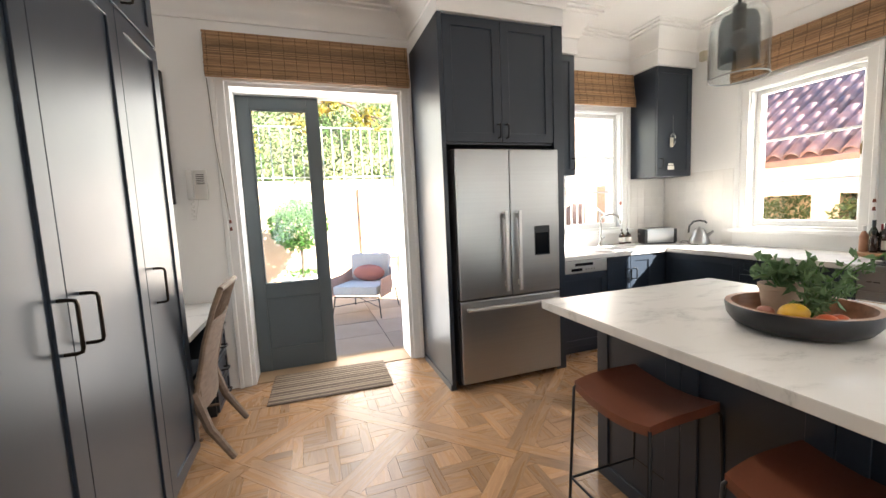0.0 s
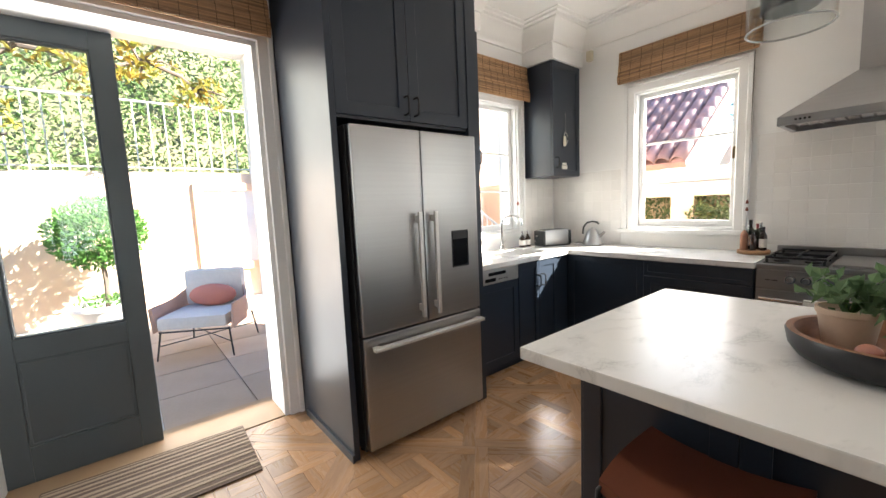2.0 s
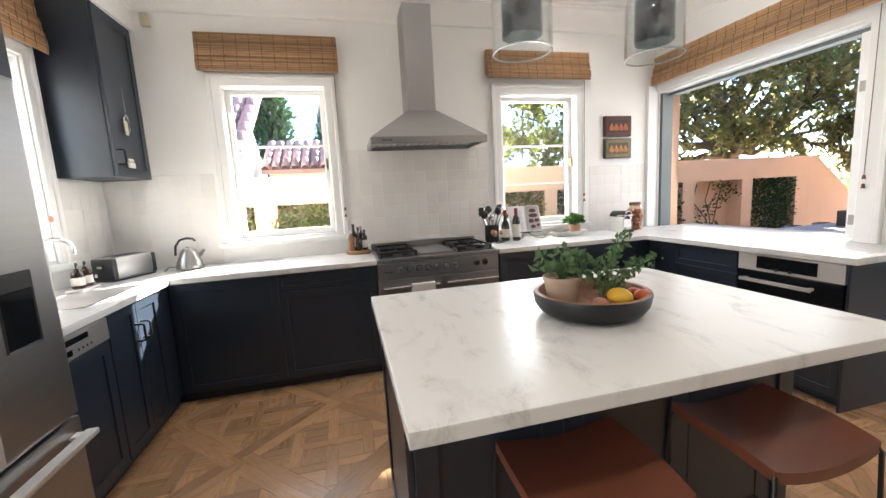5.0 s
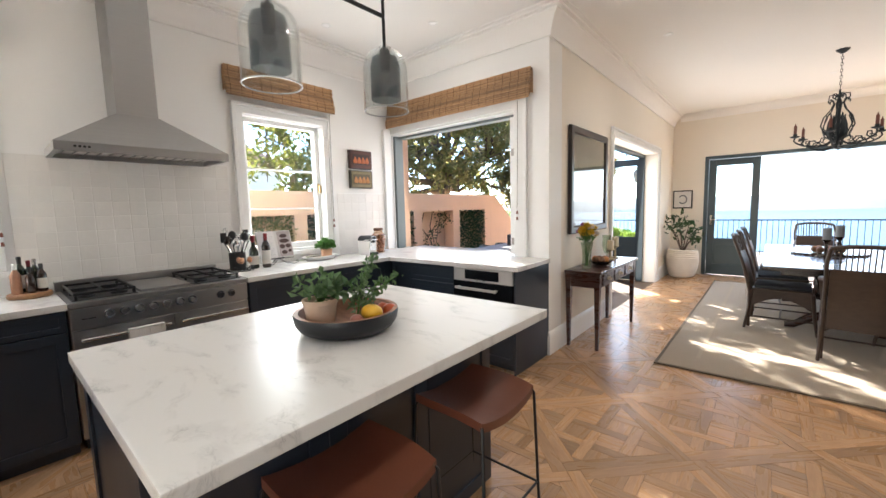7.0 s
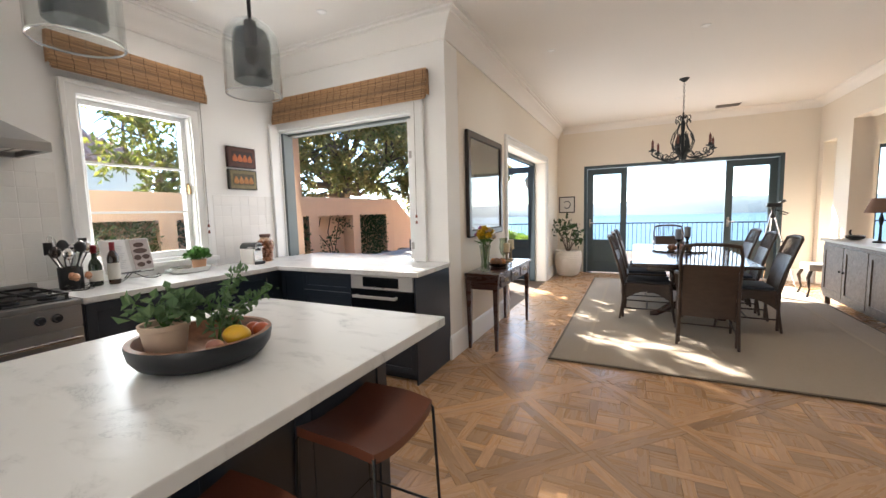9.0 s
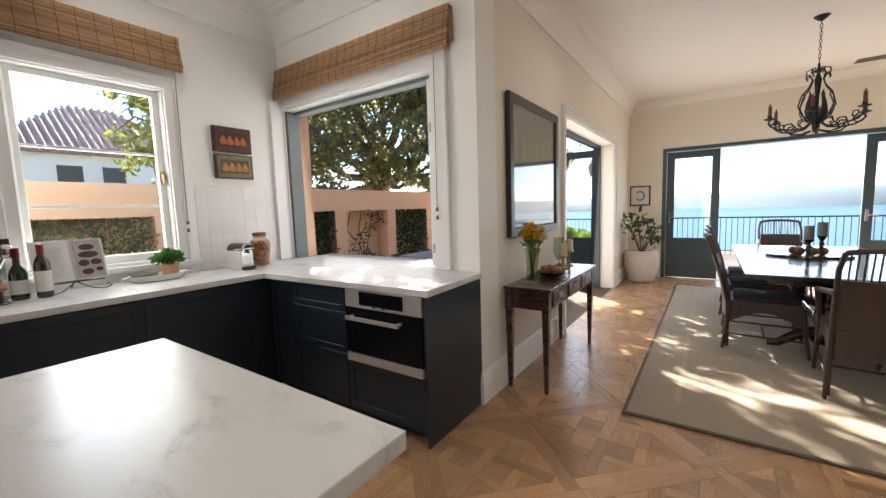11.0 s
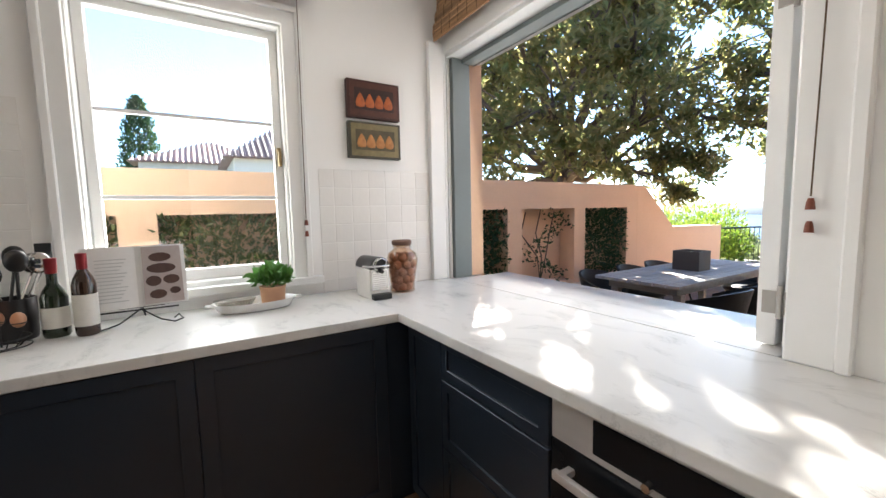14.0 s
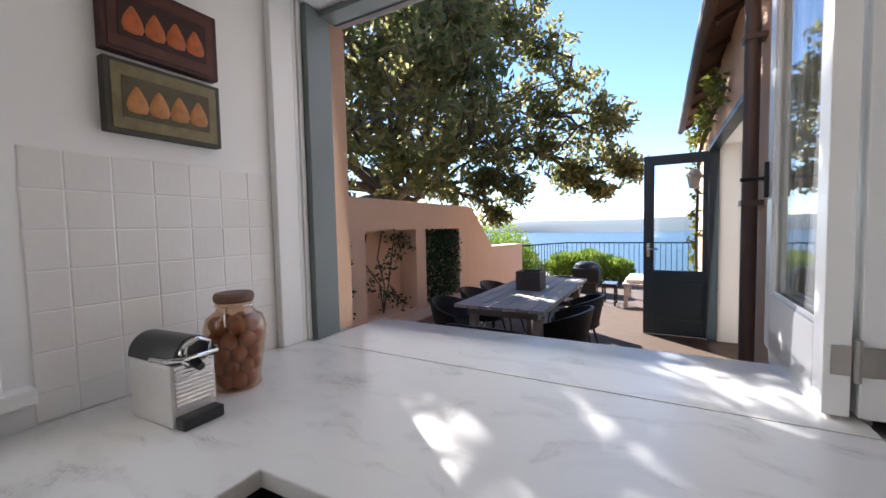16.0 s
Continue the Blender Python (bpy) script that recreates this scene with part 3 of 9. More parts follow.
def casement(name, axis, s0, s1, z0, z1, face, depth, label, bars=(0.37, 0.70)):
    """Timber casement in a pierced wall: lining, sash, three panes between two thin bars, sill, stay."""
    def put(bm, p0, p1, a, b, c, d, bev=0.003):
        box(bm, p0, p1, a, b, c, d, bev) if axis == "x" else box(bm, a, b, p0, p1, c, d, bev)

    root = thing(name, (face, (s0 + s1) / 2, z0) if axis == "x" else ((s0 + s1) / 2, face, z0), label, "window", kind="structure")
    bm = B()
    ring_frame(bm, axis, face + 0.002, face + depth, s0, s1, z0, z1, 0.03)
    part("window_frame", bm, TRIM, root)
    q0, q1 = face + 0.07, face + 0.115
    bm = B()
    ring_frame(bm, axis, q0, q1, s0 + 0.03, s1 - 0.03, z0 + 0.03, z1 - 0.03, 0.042, 0.055)
    part("sash", bm, TRIM, root)
    a, b, c, d = s0 + 0.072, s1 - 0.072, z0 + 0.085, z1 - 0.072
    zs = [c] + [d - (d - c) * k for k in sorted(bars, reverse=True)] + [d]
    for z in zs[1:-1]:
        bm = B()
        put(bm, q0 + 0.01, q1 - 0.01, a, b, z - 0.009, z + 0.009)
        part("glazing_bar", bm, TRIM, root)
    for lo, hi in zip(zs, zs[1:]):
        bm = B()
        put(bm, (q0 + q1) / 2 - 0.002, (q0 + q1) / 2 + 0.002, a + 0.001, b - 0.001, lo + 0.0095, hi - 0.0095, 0)
        g = part("pane", bm, GLASS, root, "clear glass pane")
        g.visible_shadow = False
    bm = B()
    put(bm, face - 0.05, face + 0.07, s0 - 0.13, s1 + 0.13, z0 - 0.035, z0 + 0.004, 0.006)
    part("window_sill", bm, TRIM, root)
    bm = B()
    m = (s0 + 0.05)
    put(bm, q0 - 0.014, q0, m - 0.01, m + 0.01, z0 + 0.62, z0 + 0.70)
    put(bm, q0 - 0.04, q0 - 0.014, m - 0.008, m + 0.008, z0 + 0.60, z0 + 0.68)
    part("latch", bm, mat("aged_brass_latch", (0.35, 0.25, 0.12), 0.35, 0.9), root, "aged brass casement latch")
    return root


casement("window_1", "x", 2.74, 3.60, 1.10, 2.42, 4.36, 0.2, "white timber casement with two thin glazing bars")
architrave("architrave_window_1", "x", 4.36, -1, 2.76, 3.58, 1.10, 2.40, 0.085)
casement("window_2", "x", 0.265, 1.135, 1.04, 2.37, 4.36, 0.2, "white timber casement with two thin glazing bars")
architrave("architrave_window_2", "x", 4.36, -1, 0.285, 1.115, 1.04, 2.35, 0.085)
casement("window_3", "y", 2.94, 3.74, 1.10, 2.42, 4.52, 0.2, "white timber casement beside the sink")
architrave("architrave_window_3", "y", 4.52, -1, 2.96, 3.72, 1.10, 2.40, 0.075)

# servery opening with folded-back glazed leaves
architrave("architrave_servery", "y", -0.70, 1, 2.56, 4.325, CT, 2.38, 0.13)
bm = B()
box(bm, 4.32, 4.344, -0.724, -0.703, CT, 2.42, 0.003), box(bm, 2.522, 2.535, -0.978, -0.703, CT, 2.42, 0.004), box(bm, 2.535, 4.32, -0.978, -0.703, 2.36, 2.418, 0.004), box(bm, 4.322, 4.358, -0.677, -0.575, CT + 0.001, 2.44, 0.006)
tagged(part("servery_lining", bm, TRIM), "white timber lining of the servery opening", "window frame", kind="structure")
bm = B()
box(bm, 4.29, 4.343, -0.86, -0.726, CT, 2.358, 0.004), box(bm, 2.572, 4.29, -0.90, -0.80, 2.33, 2.358, 0.003)
tagged(part("servery_track", bm, mat("grey_green_timber", (0.15, 0.175, 0.175), 0.5)), "grey-green painted closing jamb and track", "window frame", kind="structure")

part("outside_reveal", slab("x", 4.325, 4.344, -0.985, -0.861, CT, 2.358), STUCCO)
tagged(bpy.data.objects["outside_reveal"], "apricot rendered outside reveal", "wall", kind="structure")
tagged(part("outer_skin_dining", slab("x", 2.481, 2.50, -6.70, -0.985, -0.1, 3.05, [(-5.10, -2.58, -0.1, 2.30)]), STUCCO), "apricot rendered outside face of the dining room", "wall", kind="structure")
tagged(part("outer_skin_servery", slab("y", -1.0, -0.981, 2.50, 4.62, -0.1, 3.2, [(2.52, 4.344, CT - 0.045, 2.42)]), STUCCO), "apricot rendered outside face by the servery", "wall", kind="structure")


def bifold(at, turn, label):
    root = leaf("servery_sash", 0.62, 1.38, TRIM, 0.075, label, "window sash", 0.05, 0.075, 0.0, handle=False)
    root.matrix_basis = pose(*at, 0, 0, turn)
    bm = B()
    for z in (0.10, 1.0):
        box(bm, -0.004, -0.001, -0.024, 0.012, z, z + 0.07, 0.001), box(bm, -0.004, -0.001, -0.066, -0.040, z, z + 0.07, 0.001)
        rod(bm, (-0.008, -0.033, z - 0.012), (-0.008, -0.033, z + 0.087), 0.0075)
        part("hinge", bm, bpy.data.materials.get("galvanised_hinge") or mat("galvanised_hinge", (0.42, 0.40, 0.37), 0.4, 0.9), root, "worn steel butt hinge")
        bm = B()
    box(bm, 0.59, 0.605, 0.026, 0.04, 0.55, 0.68, 0.002)
    rod(bm, (0.597, 0.04, 0.62), (0.597, 0.11, 0.62), 0.007)
    part("bolt", bm, BLACKMETAL, root, "black steel slide bolt")
    return root


bifold((2.632, -0.775, CT + 0.008), -90.5, "white glazed bifold sash folded open outside")
bifold((2.566, -0.778, CT + 0.008), -90, "white glazed bifold sash folded against its neighbour")

# terrace opening of the dining room
bm = B()
box(bm, 2.40, 2.50, -2.63, -2.575, 0, 2.31, 0.004), box(bm, 2.40, 2.50, -5.11, -5.055, 0, 2.31, 0.004), box(bm, 2.40, 2.50, -5.055, -2.63, 2.255, 2.31, 0.004)
tagged(part("terrace_door_frame", bm, DARKDOOR), "dark slate timber door frame to the terrace", "door frame", kind="structure")
architrave("architrave_terrace", "x", 2.20, -1, -5.11, -2.57, 0.0, 2.31, 0.09)
d = leaf("terrace_door", 0.75, 2.25, DARKDOOR, 0.80, "dark slate glazed door leaf, swung open on the terrace")
d.matrix_basis = pose(2.43, -5.15, 0.004, 0, 0, 0)

# sea doors
bm = B()
box(bm, 1.585, 1.645, -6.69, -6.44, 0, 2.31, 0.004), box(bm, -1.745, -1.685, -6.69, -6.44, 0, 2.31, 0.004), box(bm, -1.685, 1.585, -6.69, -6.44, 2.25, 2.31, 0.004)
tagged(part("sea_door_frame", bm, DARKDOOR), "dark slate timber frame of the sea doors", "door frame", kind="structure")
for x, lab in ((0.80, "dark slate glazed door leaf, closed, on the sea side"), (-1.68, "dark slate glazed door leaf beside the tripod")):
    d = leaf("sea_door", 0.78, 2.23, DARKDOOR, 0.70, lab)
    d.matrix_basis = pose(x, -6.56, 0.012)
# open window of the next room
bm = B()
ring_frame(bm, "y", -6.62, -6.55, -4.5, -2.95, 0.55, 2.35, 0.06)
box(bm, -3.75, -3.70, -6.61, -6.56, 0.61, 2.29)
tagged(part("window_4", bm, DARKDOOR), "dark timber window frame of the next room", "window", kind="structure")


# ---------------------------------------------------------------- bamboo blinds
def blind(axis, face, side, s0, s1, z0, z1, label):
    """A gathered Roman blind of split bamboo: reeds in two overlapping folds, stitching threads and a head rail."""
    root = thing("bamboo_blind", (face, (s0 + s1) / 2, z0) if axis == "x" else ((s0 + s1) / 2, face, z0), label, "blind", "bamboo blinds")
    rnd = random.Random(int(abs(s0) * 100))

    def put(bm, p0, p1, a, b, c, d, bev=0.0):
        p0, p1 = sorted((face + side * p0, face + side * p1))
        box(bm, p0, p1, a, b, c, d, bev) if axis == "x" else box(bm, a, b, p0, p1, c, d, bev)

    folds = [(0.052, z0 + 0.04, z1), (0.068, z0 + 0.015, z0 + (z1 - z0) * 0.62), (0.084, z0, z0 + (z1 - z0) * 0.34)]
    for off, a, b in folds:
        bm = B()
        z = a
        while z < b - 0.004:
            h = rnd.uniform(0.006, 0.0105)
            bow = off + 0.006 * math.sin((z - a) / (b - a) * math.pi)
            put(bm, bow - 0.004, bow + rnd.uniform(0.002, 0.005), s0 + rnd.uniform(0, 0.006), s1 - rnd.uniform(0, 0.006), z, min(z + h * 0.76, b))
            z += h
        part("reeds", bm, BAMBOO, root)["kind"] = "stuff"
    # no real lining: a dark sheet added so the gaps between reeds look shaded
    bm = B()
    put(bm, 0.040, 0.046, s0 + 0.012, s1 - 0.012, z0 + 0.045, z1 - 0.036)
    part("lining", bm, THREAD, root)
    bm = B()
    n = max(6, int((s1 - s0) / 0.085))
    for k in range(n):
        s = s0 + 0.03 + (s1 - s0 - 0.06) * k / (n - 1)
        put(bm, 0.098, 0.0995, s - 0.0015, s + 0.0015, z0 + 0.002, z0 + (z1 - z0) * 0.34)
        put(bm, 0.080, 0.0815, s - 0.0015, s + 0.0015, z0 + (z1 - z0) * 0.34, z0 + (z1 - z0) * 0.62)
        put(bm, 0.064, 0.0655, s - 0.0015, s + 0.0015, z0 + (z1 - z0) * 0.62, z1 - 0.002)
    part("stitching", bm, THREAD, root)["kind"] = "stuff"
    bm = B()
    put(bm, 0.001, 0.044, s0 + 0.004, s1 - 0.004, z1 - 0.035, z1 - 0.004, 0.003)
    part("head_rail", bm, BAMBOO, root)
    bm = B()
    for a in (s0, s1):
        sgn = 1 if a == s0 else -1
        put(bm, 0.002, 0.05, *sorted((a + sgn * 0.001, a + sgn * 0.006)), z0 + 0.05, z1 - 0.036)
        part("side_return", bm, BAMBOO, root)
        bm = B()
    bm.free()
    return root


blind("y", 4.50, -1, -0.33, 1.27, 2.50, 2.85, "gathered woven bamboo Roman blind over the courtyard door")
blind("y", 4.50, -1, 2.86, 3.82, 2.44, 2.79, "gathered woven bamboo Roman blind over the sink window")
blind("x", 4.36, -1, 2.62, 3.72, 2.50, 2.80, "gathered woven bamboo Roman blind beside the range hood")
blind("x", 4.36, -1, 0.16, 1.26, 2.48, 2.75, "gathered woven bamboo Roman blind over the cookbook window")
blind("y", -0.70, 1, 2.36, 4.33, 2.44, 2.72, "wide gathered woven bamboo Roman blind over the servery")

# ---------------------------------------------------------------- kitchen cabinets
def pull(bm, at, n, length=0.11, axis="z", out=0.046):
    """A D-shaped bar pull. n: the way out of the door, as a unit vector."""
    at, n = Vector(at), Vector(n)
    d = Vector((0, 0, 1)) if axis == "z" else Vector((-n.y, n.x, 0))
    a, b = at - d * length / 2, at + d * length / 2
    k = 0.016
    tube(bm, [a, a + n * (out - k), a + n * (out - 0.003) + d * 0.004, a + n * out + d * k, b + n * out - d * k, b + n * (out - 0.003) - d * 0.004, b + n * (out - k), b], 0.006, 8)


def shaker(name, axis, face, side, s0, s1, z0, z1, root, rail=0.06, handle=None, hl=0.11, haxis="z", material=None, hmat=None):
    """A framed cabinet door or drawer front, proud of face by 20 mm; handle: (s, z)."""
    a, b = sorted((face, face + side * 0.020))
    bm = B()
    ring_frame(bm, axis, a, b, s0 + 0.0015, s1 - 0.0015, z0 + 0.0015, z1 - 0.0015, rail, rail, 0.0015)
    ob = part(name, bm, material or NAVY, root)
    p0, p1 = sorted((face, face + side * 0.011))
    bm = B()
    if axis == "x":
        box(bm, p0, p1, s0 + rail + 0.001, s1 - rail - 0.001, z0 + rail + 0.001, z1 - rail - 0.001)
    else:
        box(bm, s0 + rail + 0.001, s1 - rail - 0.001, p0, p1, z0 + rail + 0.001, z1 - rail - 0.001)
    part("inset_panel", bm, material or NAVY, ob)
    if handle:
        s, z = handle
        n = (side, 0, 0) if axis == "x" else (0, side, 0)
        bm = B()
        pull(bm, (face + side * 0.02, s, z) if axis == "x" else (s, face + side * 0.02, z), n, hl, haxis)
        part("handle", bm, hmat or BLACKMETAL, ob, "dark bronze bar handle", smooth=True)
    return ob


# tall cupboards along the west side
CX = -0.385
BRONZE = mat("dark_bronze", (0.035, 0.027, 0.02), 0.35, 0.8)
for y0, y1, hy in ((0.80, 1.28, 1.23), (1.28, 1.84, 1.34), (1.84, 2.405, 2.355), (2.405, 3.00, 2.475), (3.00, 3.48, 3.085)):
    c = thing("tall_cupboard", (-0.75, (y0 + y1) / 2, 0), "tall charcoal-blue painted pantry cupboard with a bronze pull", "cupboard", "tall cupboards")
    bm = B()
    box(bm, -1.05, CX - 0.002, y0 + 0.001, y1 - 0.001, 0.09, 2.84)
    part("body", bm, NAVY, c)
    bm = B()
    box(bm, -1.05, CX - 0.04, y0 + 0.001, y1 - 0.001, 0.0, 0.09)
    part("plinth", bm, NAVY, c)
    shaker("door", "x", CX, 1, y0, y1, 0.10, 2.32, c, 0.075, (hy, 1.125), 0.16, hmat=BRONZE)
    shaker("top_door", "x", CX, 1, y0, y1, 2.33, 2.83, c, 0.075, (hy, 2.42), 0.10, hmat=BRONZE)
bm = B()
box(bm, -1.05, -0.385, 0.80, 3.48, 2.84, CEILZ)
tagged(part("bulkhead_cupboards", bm, WHITE_WALL), "white boxed bulkhead over the pantry cupboards", "bulkhead", kind="structure")

# fridge housing
h = thing("fridge_housing", (1.83, 4.1, 0), "tall charcoal-blue fridge housing with two upper doors", "cabinet")
bm = B()
box(bm, 1.30, 1.335, 3.72, 4.517, 0, 2.83, 0.002)
part("side_panel", bm, NAVY, h)
bm = B()
box(bm, 2.27, 2.36, 3.72, 4.517, 0, 2.83, 0.002)
part("side_panel", bm, NAVY, h)
bm = B()
box(bm, 1.335, 2.27, 3.745, 4.517, 1.90, 2.825)
part("body", bm, NAVY, h)
bm = B()
box(bm, 1.345, 2.26, 4.44, 4.515, 0.0, 1.90)
part("back_panel", bm, NAVY, h)
bm = B()
box(bm, 1.285, 1.30, 3.71, 4.43, 0, 0.05, 0.004)
part("plinth_strip", bm, NAVY, h)
shaker("door", "y", 3.745, -1, 1.337, 1.803, 1.915, 2.82, h, 0.07, (1.768, 2.0), 0.10)
shaker("door", "y", 3.745, -1, 1.803, 2.268, 1.915, 2.82, h, 0.07, (1.838, 2.0), 0.10)

f = thing("fridge", (1.825, 4.05, 0), "brushed stainless French-door fridge with a bottom freezer drawer", "fridge")
FX0, FX1, FM, FY = 1.37, 2.258, 1.814, 3.715
bm = B()
box(bm, FX0, FX1, FY, 4.42, 0.03, 1.86, 0.004)
part("body", bm, mat("dark_grey_case", (0.03, 0.03, 0.032), 0.5), f)
for x0, x1 in ((FX0, FM - 0.002), (FM + 0.002, FX1)):
    bm = B()
    box(bm, x0, x1, FY - 0.062, FY - 0.004, 0.72, 1.855, 0.012)
    d = part("door", bm, STEEL, f, "brushed steel fridge door")
    hx = FM - 0.058 if x1 < FM else FM + 0.058
    bm = B()
    box(bm, hx - 0.012, hx + 0.012, FY - 0.114, FY - 0.096, 0.765, 1.385, 0.003)
    box(bm, hx - 0.007, hx + 0.007, FY - 0.097, FY - 0.06, 0.80, 0.84, 0.002), box(bm, hx - 0.007, hx + 0.007, FY - 0.097, FY - 0.06, 1.325, 1.365, 0.002)
    part("handle", bm, BRIGHTSTEEL, d, "slim steel bar handle")
    if x0 > FM:
        bm = B()
        ring_frame(bm, "y", FY - 0.066, FY - 0.060, 2.025, 2.165, 1.02, 1.255, 0.008)
        box(bm, 2.033, 2.157, FY - 0.0645, FY - 0.0605, 1.20, 1.247)
        part("dispenser_frame", bm, BLACK, d, "black glossy water dispenser surround")
        bm = B()
        box(bm, 2.033, 2.157, FY - 0.0635, FY - 0.0605, 1.028, 1.20)
        part("dispenser_recess", bm, DARKGLASS, d)
bm = B()
box(bm, FX0, FX1, FY - 0.062, FY - 0.004, 0.055, 0.71, 0.012)
d = part("freezer_drawer", bm, STEEL, f, "brushed steel freezer drawer")
bm = B()
box(bm, FX0 + 0.04, FX1 - 0.02, FY - 0.125, FY - 0.085, 0.64, 0.66, 0.006)
box(bm, FX0 + 0.05, FX0 + 0.09, FY - 0.095, FY - 0.06, 0.643, 0.657, 0.002), box(bm, FX1 - 0.07, FX1 - 0.03, FY - 0.095, FY - 0.06, 0.643, 0.657, 0.002)
part("handle", bm, BRIGHTSTEEL, d, "wide steel bar handle")
bm = B()
for x in (1.40, 2.24):
    rod(bm, (x, 3.80, 0.0), (x, 3.80, 0.032), 0.02)
    part("foot", bm, BLACK, f)
    bm = B()
bm.free()


# wall cabinets
def wall_cabinet(x0, x1, z0, z1, handle, label):
    c = thing("wall_cabinet", ((x0 + x1) / 2, 4.34, z0), label, "cabinet", "wall cabinets")
    bm = B()
    box(bm, x0, x1, 4.182, 4.517, z0, z1, 0.002)
    part("body", bm, NAVY, c)
    return c, shaker("door", "y", 4.18, -1, x0 + 0.001, x1 - 0.001, z0, z1, c, 0.06, handle, 0.10)


wall_cabinet(2.37, 2.82, 1.69, 2.81, (2.78, 1.80), "charcoal-blue wall cabinet between fridge and window")
c, cd = wall_cabinet(3.85, 4.335, 1.665, 2.795, (3.885, 1.80), "charcoal-blue wall cabinet with hanging ornaments in the corner")
bm = B()
box(bm, 4.335, 4.358, 4.19, 4.517, 1.665, 2.795)
part("filler_strip", bm, NAVY, c)
# hanging ornament on the corner cabinet
o = thing("hanging_ornament", (4.0, 4.155, 1.98), "small pale metal heart ornament hung on the cabinet door", "ornament")
bm = B()
tube(bm, [(4.06 + 0.035 * math.cos(a) - 0.0, 4.152, 2.05 + 0.06 * math.sin(a)) for a in np.linspace(0.2, 6.0, 20)], 0.004, 6)
rod(bm, (4.06, 4.152, 2.10), (4.06, 4.152, 2.30), 0.0012, seg=5)
part("loop", bm, CHROME, o)
bm = B()
box(bm, 4.02, 4.065, 4.148, 4.157, 1.97, 2.07, 0.006)
part("tag", bm, mat("pale_tin", (0.6, 0.55, 0.45), 0.4, 0.6), o)
o = thing("hanging_ornament", (4.0, 4.155, 1.75), "small pale folded ornament hung low on the cabinet door", "ornament")
bm = B()
box(bm, 3.99, 4.08, 4.146, 4.157, 1.735, 1.775, 0.005), box(bm, 4.0, 4.07, 4.148, 4.156, 1.78, 1.80, 0.003)
part("tag", bm, mat("pale_cloth_tag", (0.7, 0.68, 0.6), 0.8), o)


# base cabinets
def base_unit(x0, x1, y0, y1, label, name="base_cabinet"):
    c = thing(name, ((x0 + x1) / 2, (y0 + y1) / 2, 0), label, "cabinet", "base cabinets")
    bm = B()
    box(bm, x0, x1, y0, y1, 0.08, CT - 0.042)
    part("body", bm, NAVY, c)
    return c


NY = 3.925                    # front of the north run
c = base_unit(2.97, 3.72, NY, 4.515, "charcoal-blue sink cabinet with two doors")
shaker("door", "y", NY, -1, 2.97, 3.25, 0.085, 0.895, c, 0.055, (3.215, 0.72), 0.10)
shaker("door", "y", NY, -1, 3.25, 3.53, 0.085, 0.895, c, 0.055, (3.285, 0.72), 0.10)
bm = B()
box(bm, 2.36, 3.76, NY + 0.04, 4.5, 0, 0.08)
part("plinth", bm, NAVY, c)
dw = thing("dishwasher", (2.66, 4.2, 0.0), "integrated dishwasher with a steel control strip", "dishwasher")
bm = B()
box(bm, 2.365, 2.965, NY, 4.515, 0.082, CT - 0.042)
part("body", bm, NAVY, dw)
shaker("door", "y", NY, -1, 2.367, 2.963, 0.085, 0.775, dw, 0.06)
bm = B()
box(bm, 2.37, 2.96, NY - 0.026, NY, 0.78, 0.893, 0.004)
p = part("control_strip", bm, mat("pale_brushed_steel", (0.62, 0.62, 0.60), 0.35, 0.85, fine=30), dw, "pale steel control strip")
bm = B()
box(bm, 2.60, 2.80, NY - 0.0285, NY - 0.0262, 0.845, 0.872, 0.002), box(bm, 2.56, 2.68, NY - 0.0285, NY - 0.0262, 0.798, 0.825, 0.002)
part("display", bm, DARKGLASS, p)
bm = B()
for k in range(4):
    rod(bm, (2.72 + k * 0.03, NY - 0.0262, 0.81), (2.72 + k * 0.03, NY - 0.03, 0.81), 0.006)
part("button", bm, CHROME, p)

EX = 3.725                    # front of the east run
c = base_unit(EX, 4.355, 2.475, 4.515, "charcoal-blue base cabinet under the east window")
shaker("drawer", "x", EX, -1, 2.477, 3.2, 0.775, 0.895, c, 0.03)
shaker("door", "x", EX, -1, 2.477, 3.2, 0.085, 0.77, c, 0.055)
shaker("door", "x", EX, -1, 3.2, 3.90, 0.085, 0.895, c, 0.055)
bm = B()
box(bm, EX + 0.05, 4.3, 2.48, 3.97, 0, 0.08)
part("plinth", bm, NAVY, c)
c = base_unit(EX, 4.355, -0.695, 1.44, "charcoal-blue base cabinet under the cookbook window")
shaker("door", "x", EX, -1, 0.75, 1.438, 0.085, 0.895, c, 0.055)
shaker("door", "x", EX, -1, 0.04, 0.75, 0.085, 0.895, c, 0.055)
bm = B()
box(bm, EX + 0.05, 4.3, -0.6, 1.43, 0, 0.08)
part("plinth", bm, NAVY, c)
SY = -0.085                   # front of the servery run
c = base_unit(2.86, EX - 0.002, -0.695, SY, "charcoal-blue servery cabinet with drawers")
shaker("drawer", "y", SY, 1, 2.862, 3.42, 0.73, 0.895, c, 0.04)
shaker("drawer", "y", SY, 1, 2.862, 3.42, 0.45, 0.725, c, 0.04)
shaker("drawer", "y", SY, 1, 2.862, 3.42, 0.085, 0.445, c, 0.04)
shaker("door", "y", SY, 1, 3.42, EX - 0.025, 0.085, 0.895, c, 0.05)
bm = B()
box(bm, 2.25, EX, -0.6, SY - 0.06, 0, 0.08)
part("plinth", bm, NAVY, c)
c = base_unit(2.215, 2.858, -0.695, SY, "charcoal-blue oven housing with an end panel")
bm = B()
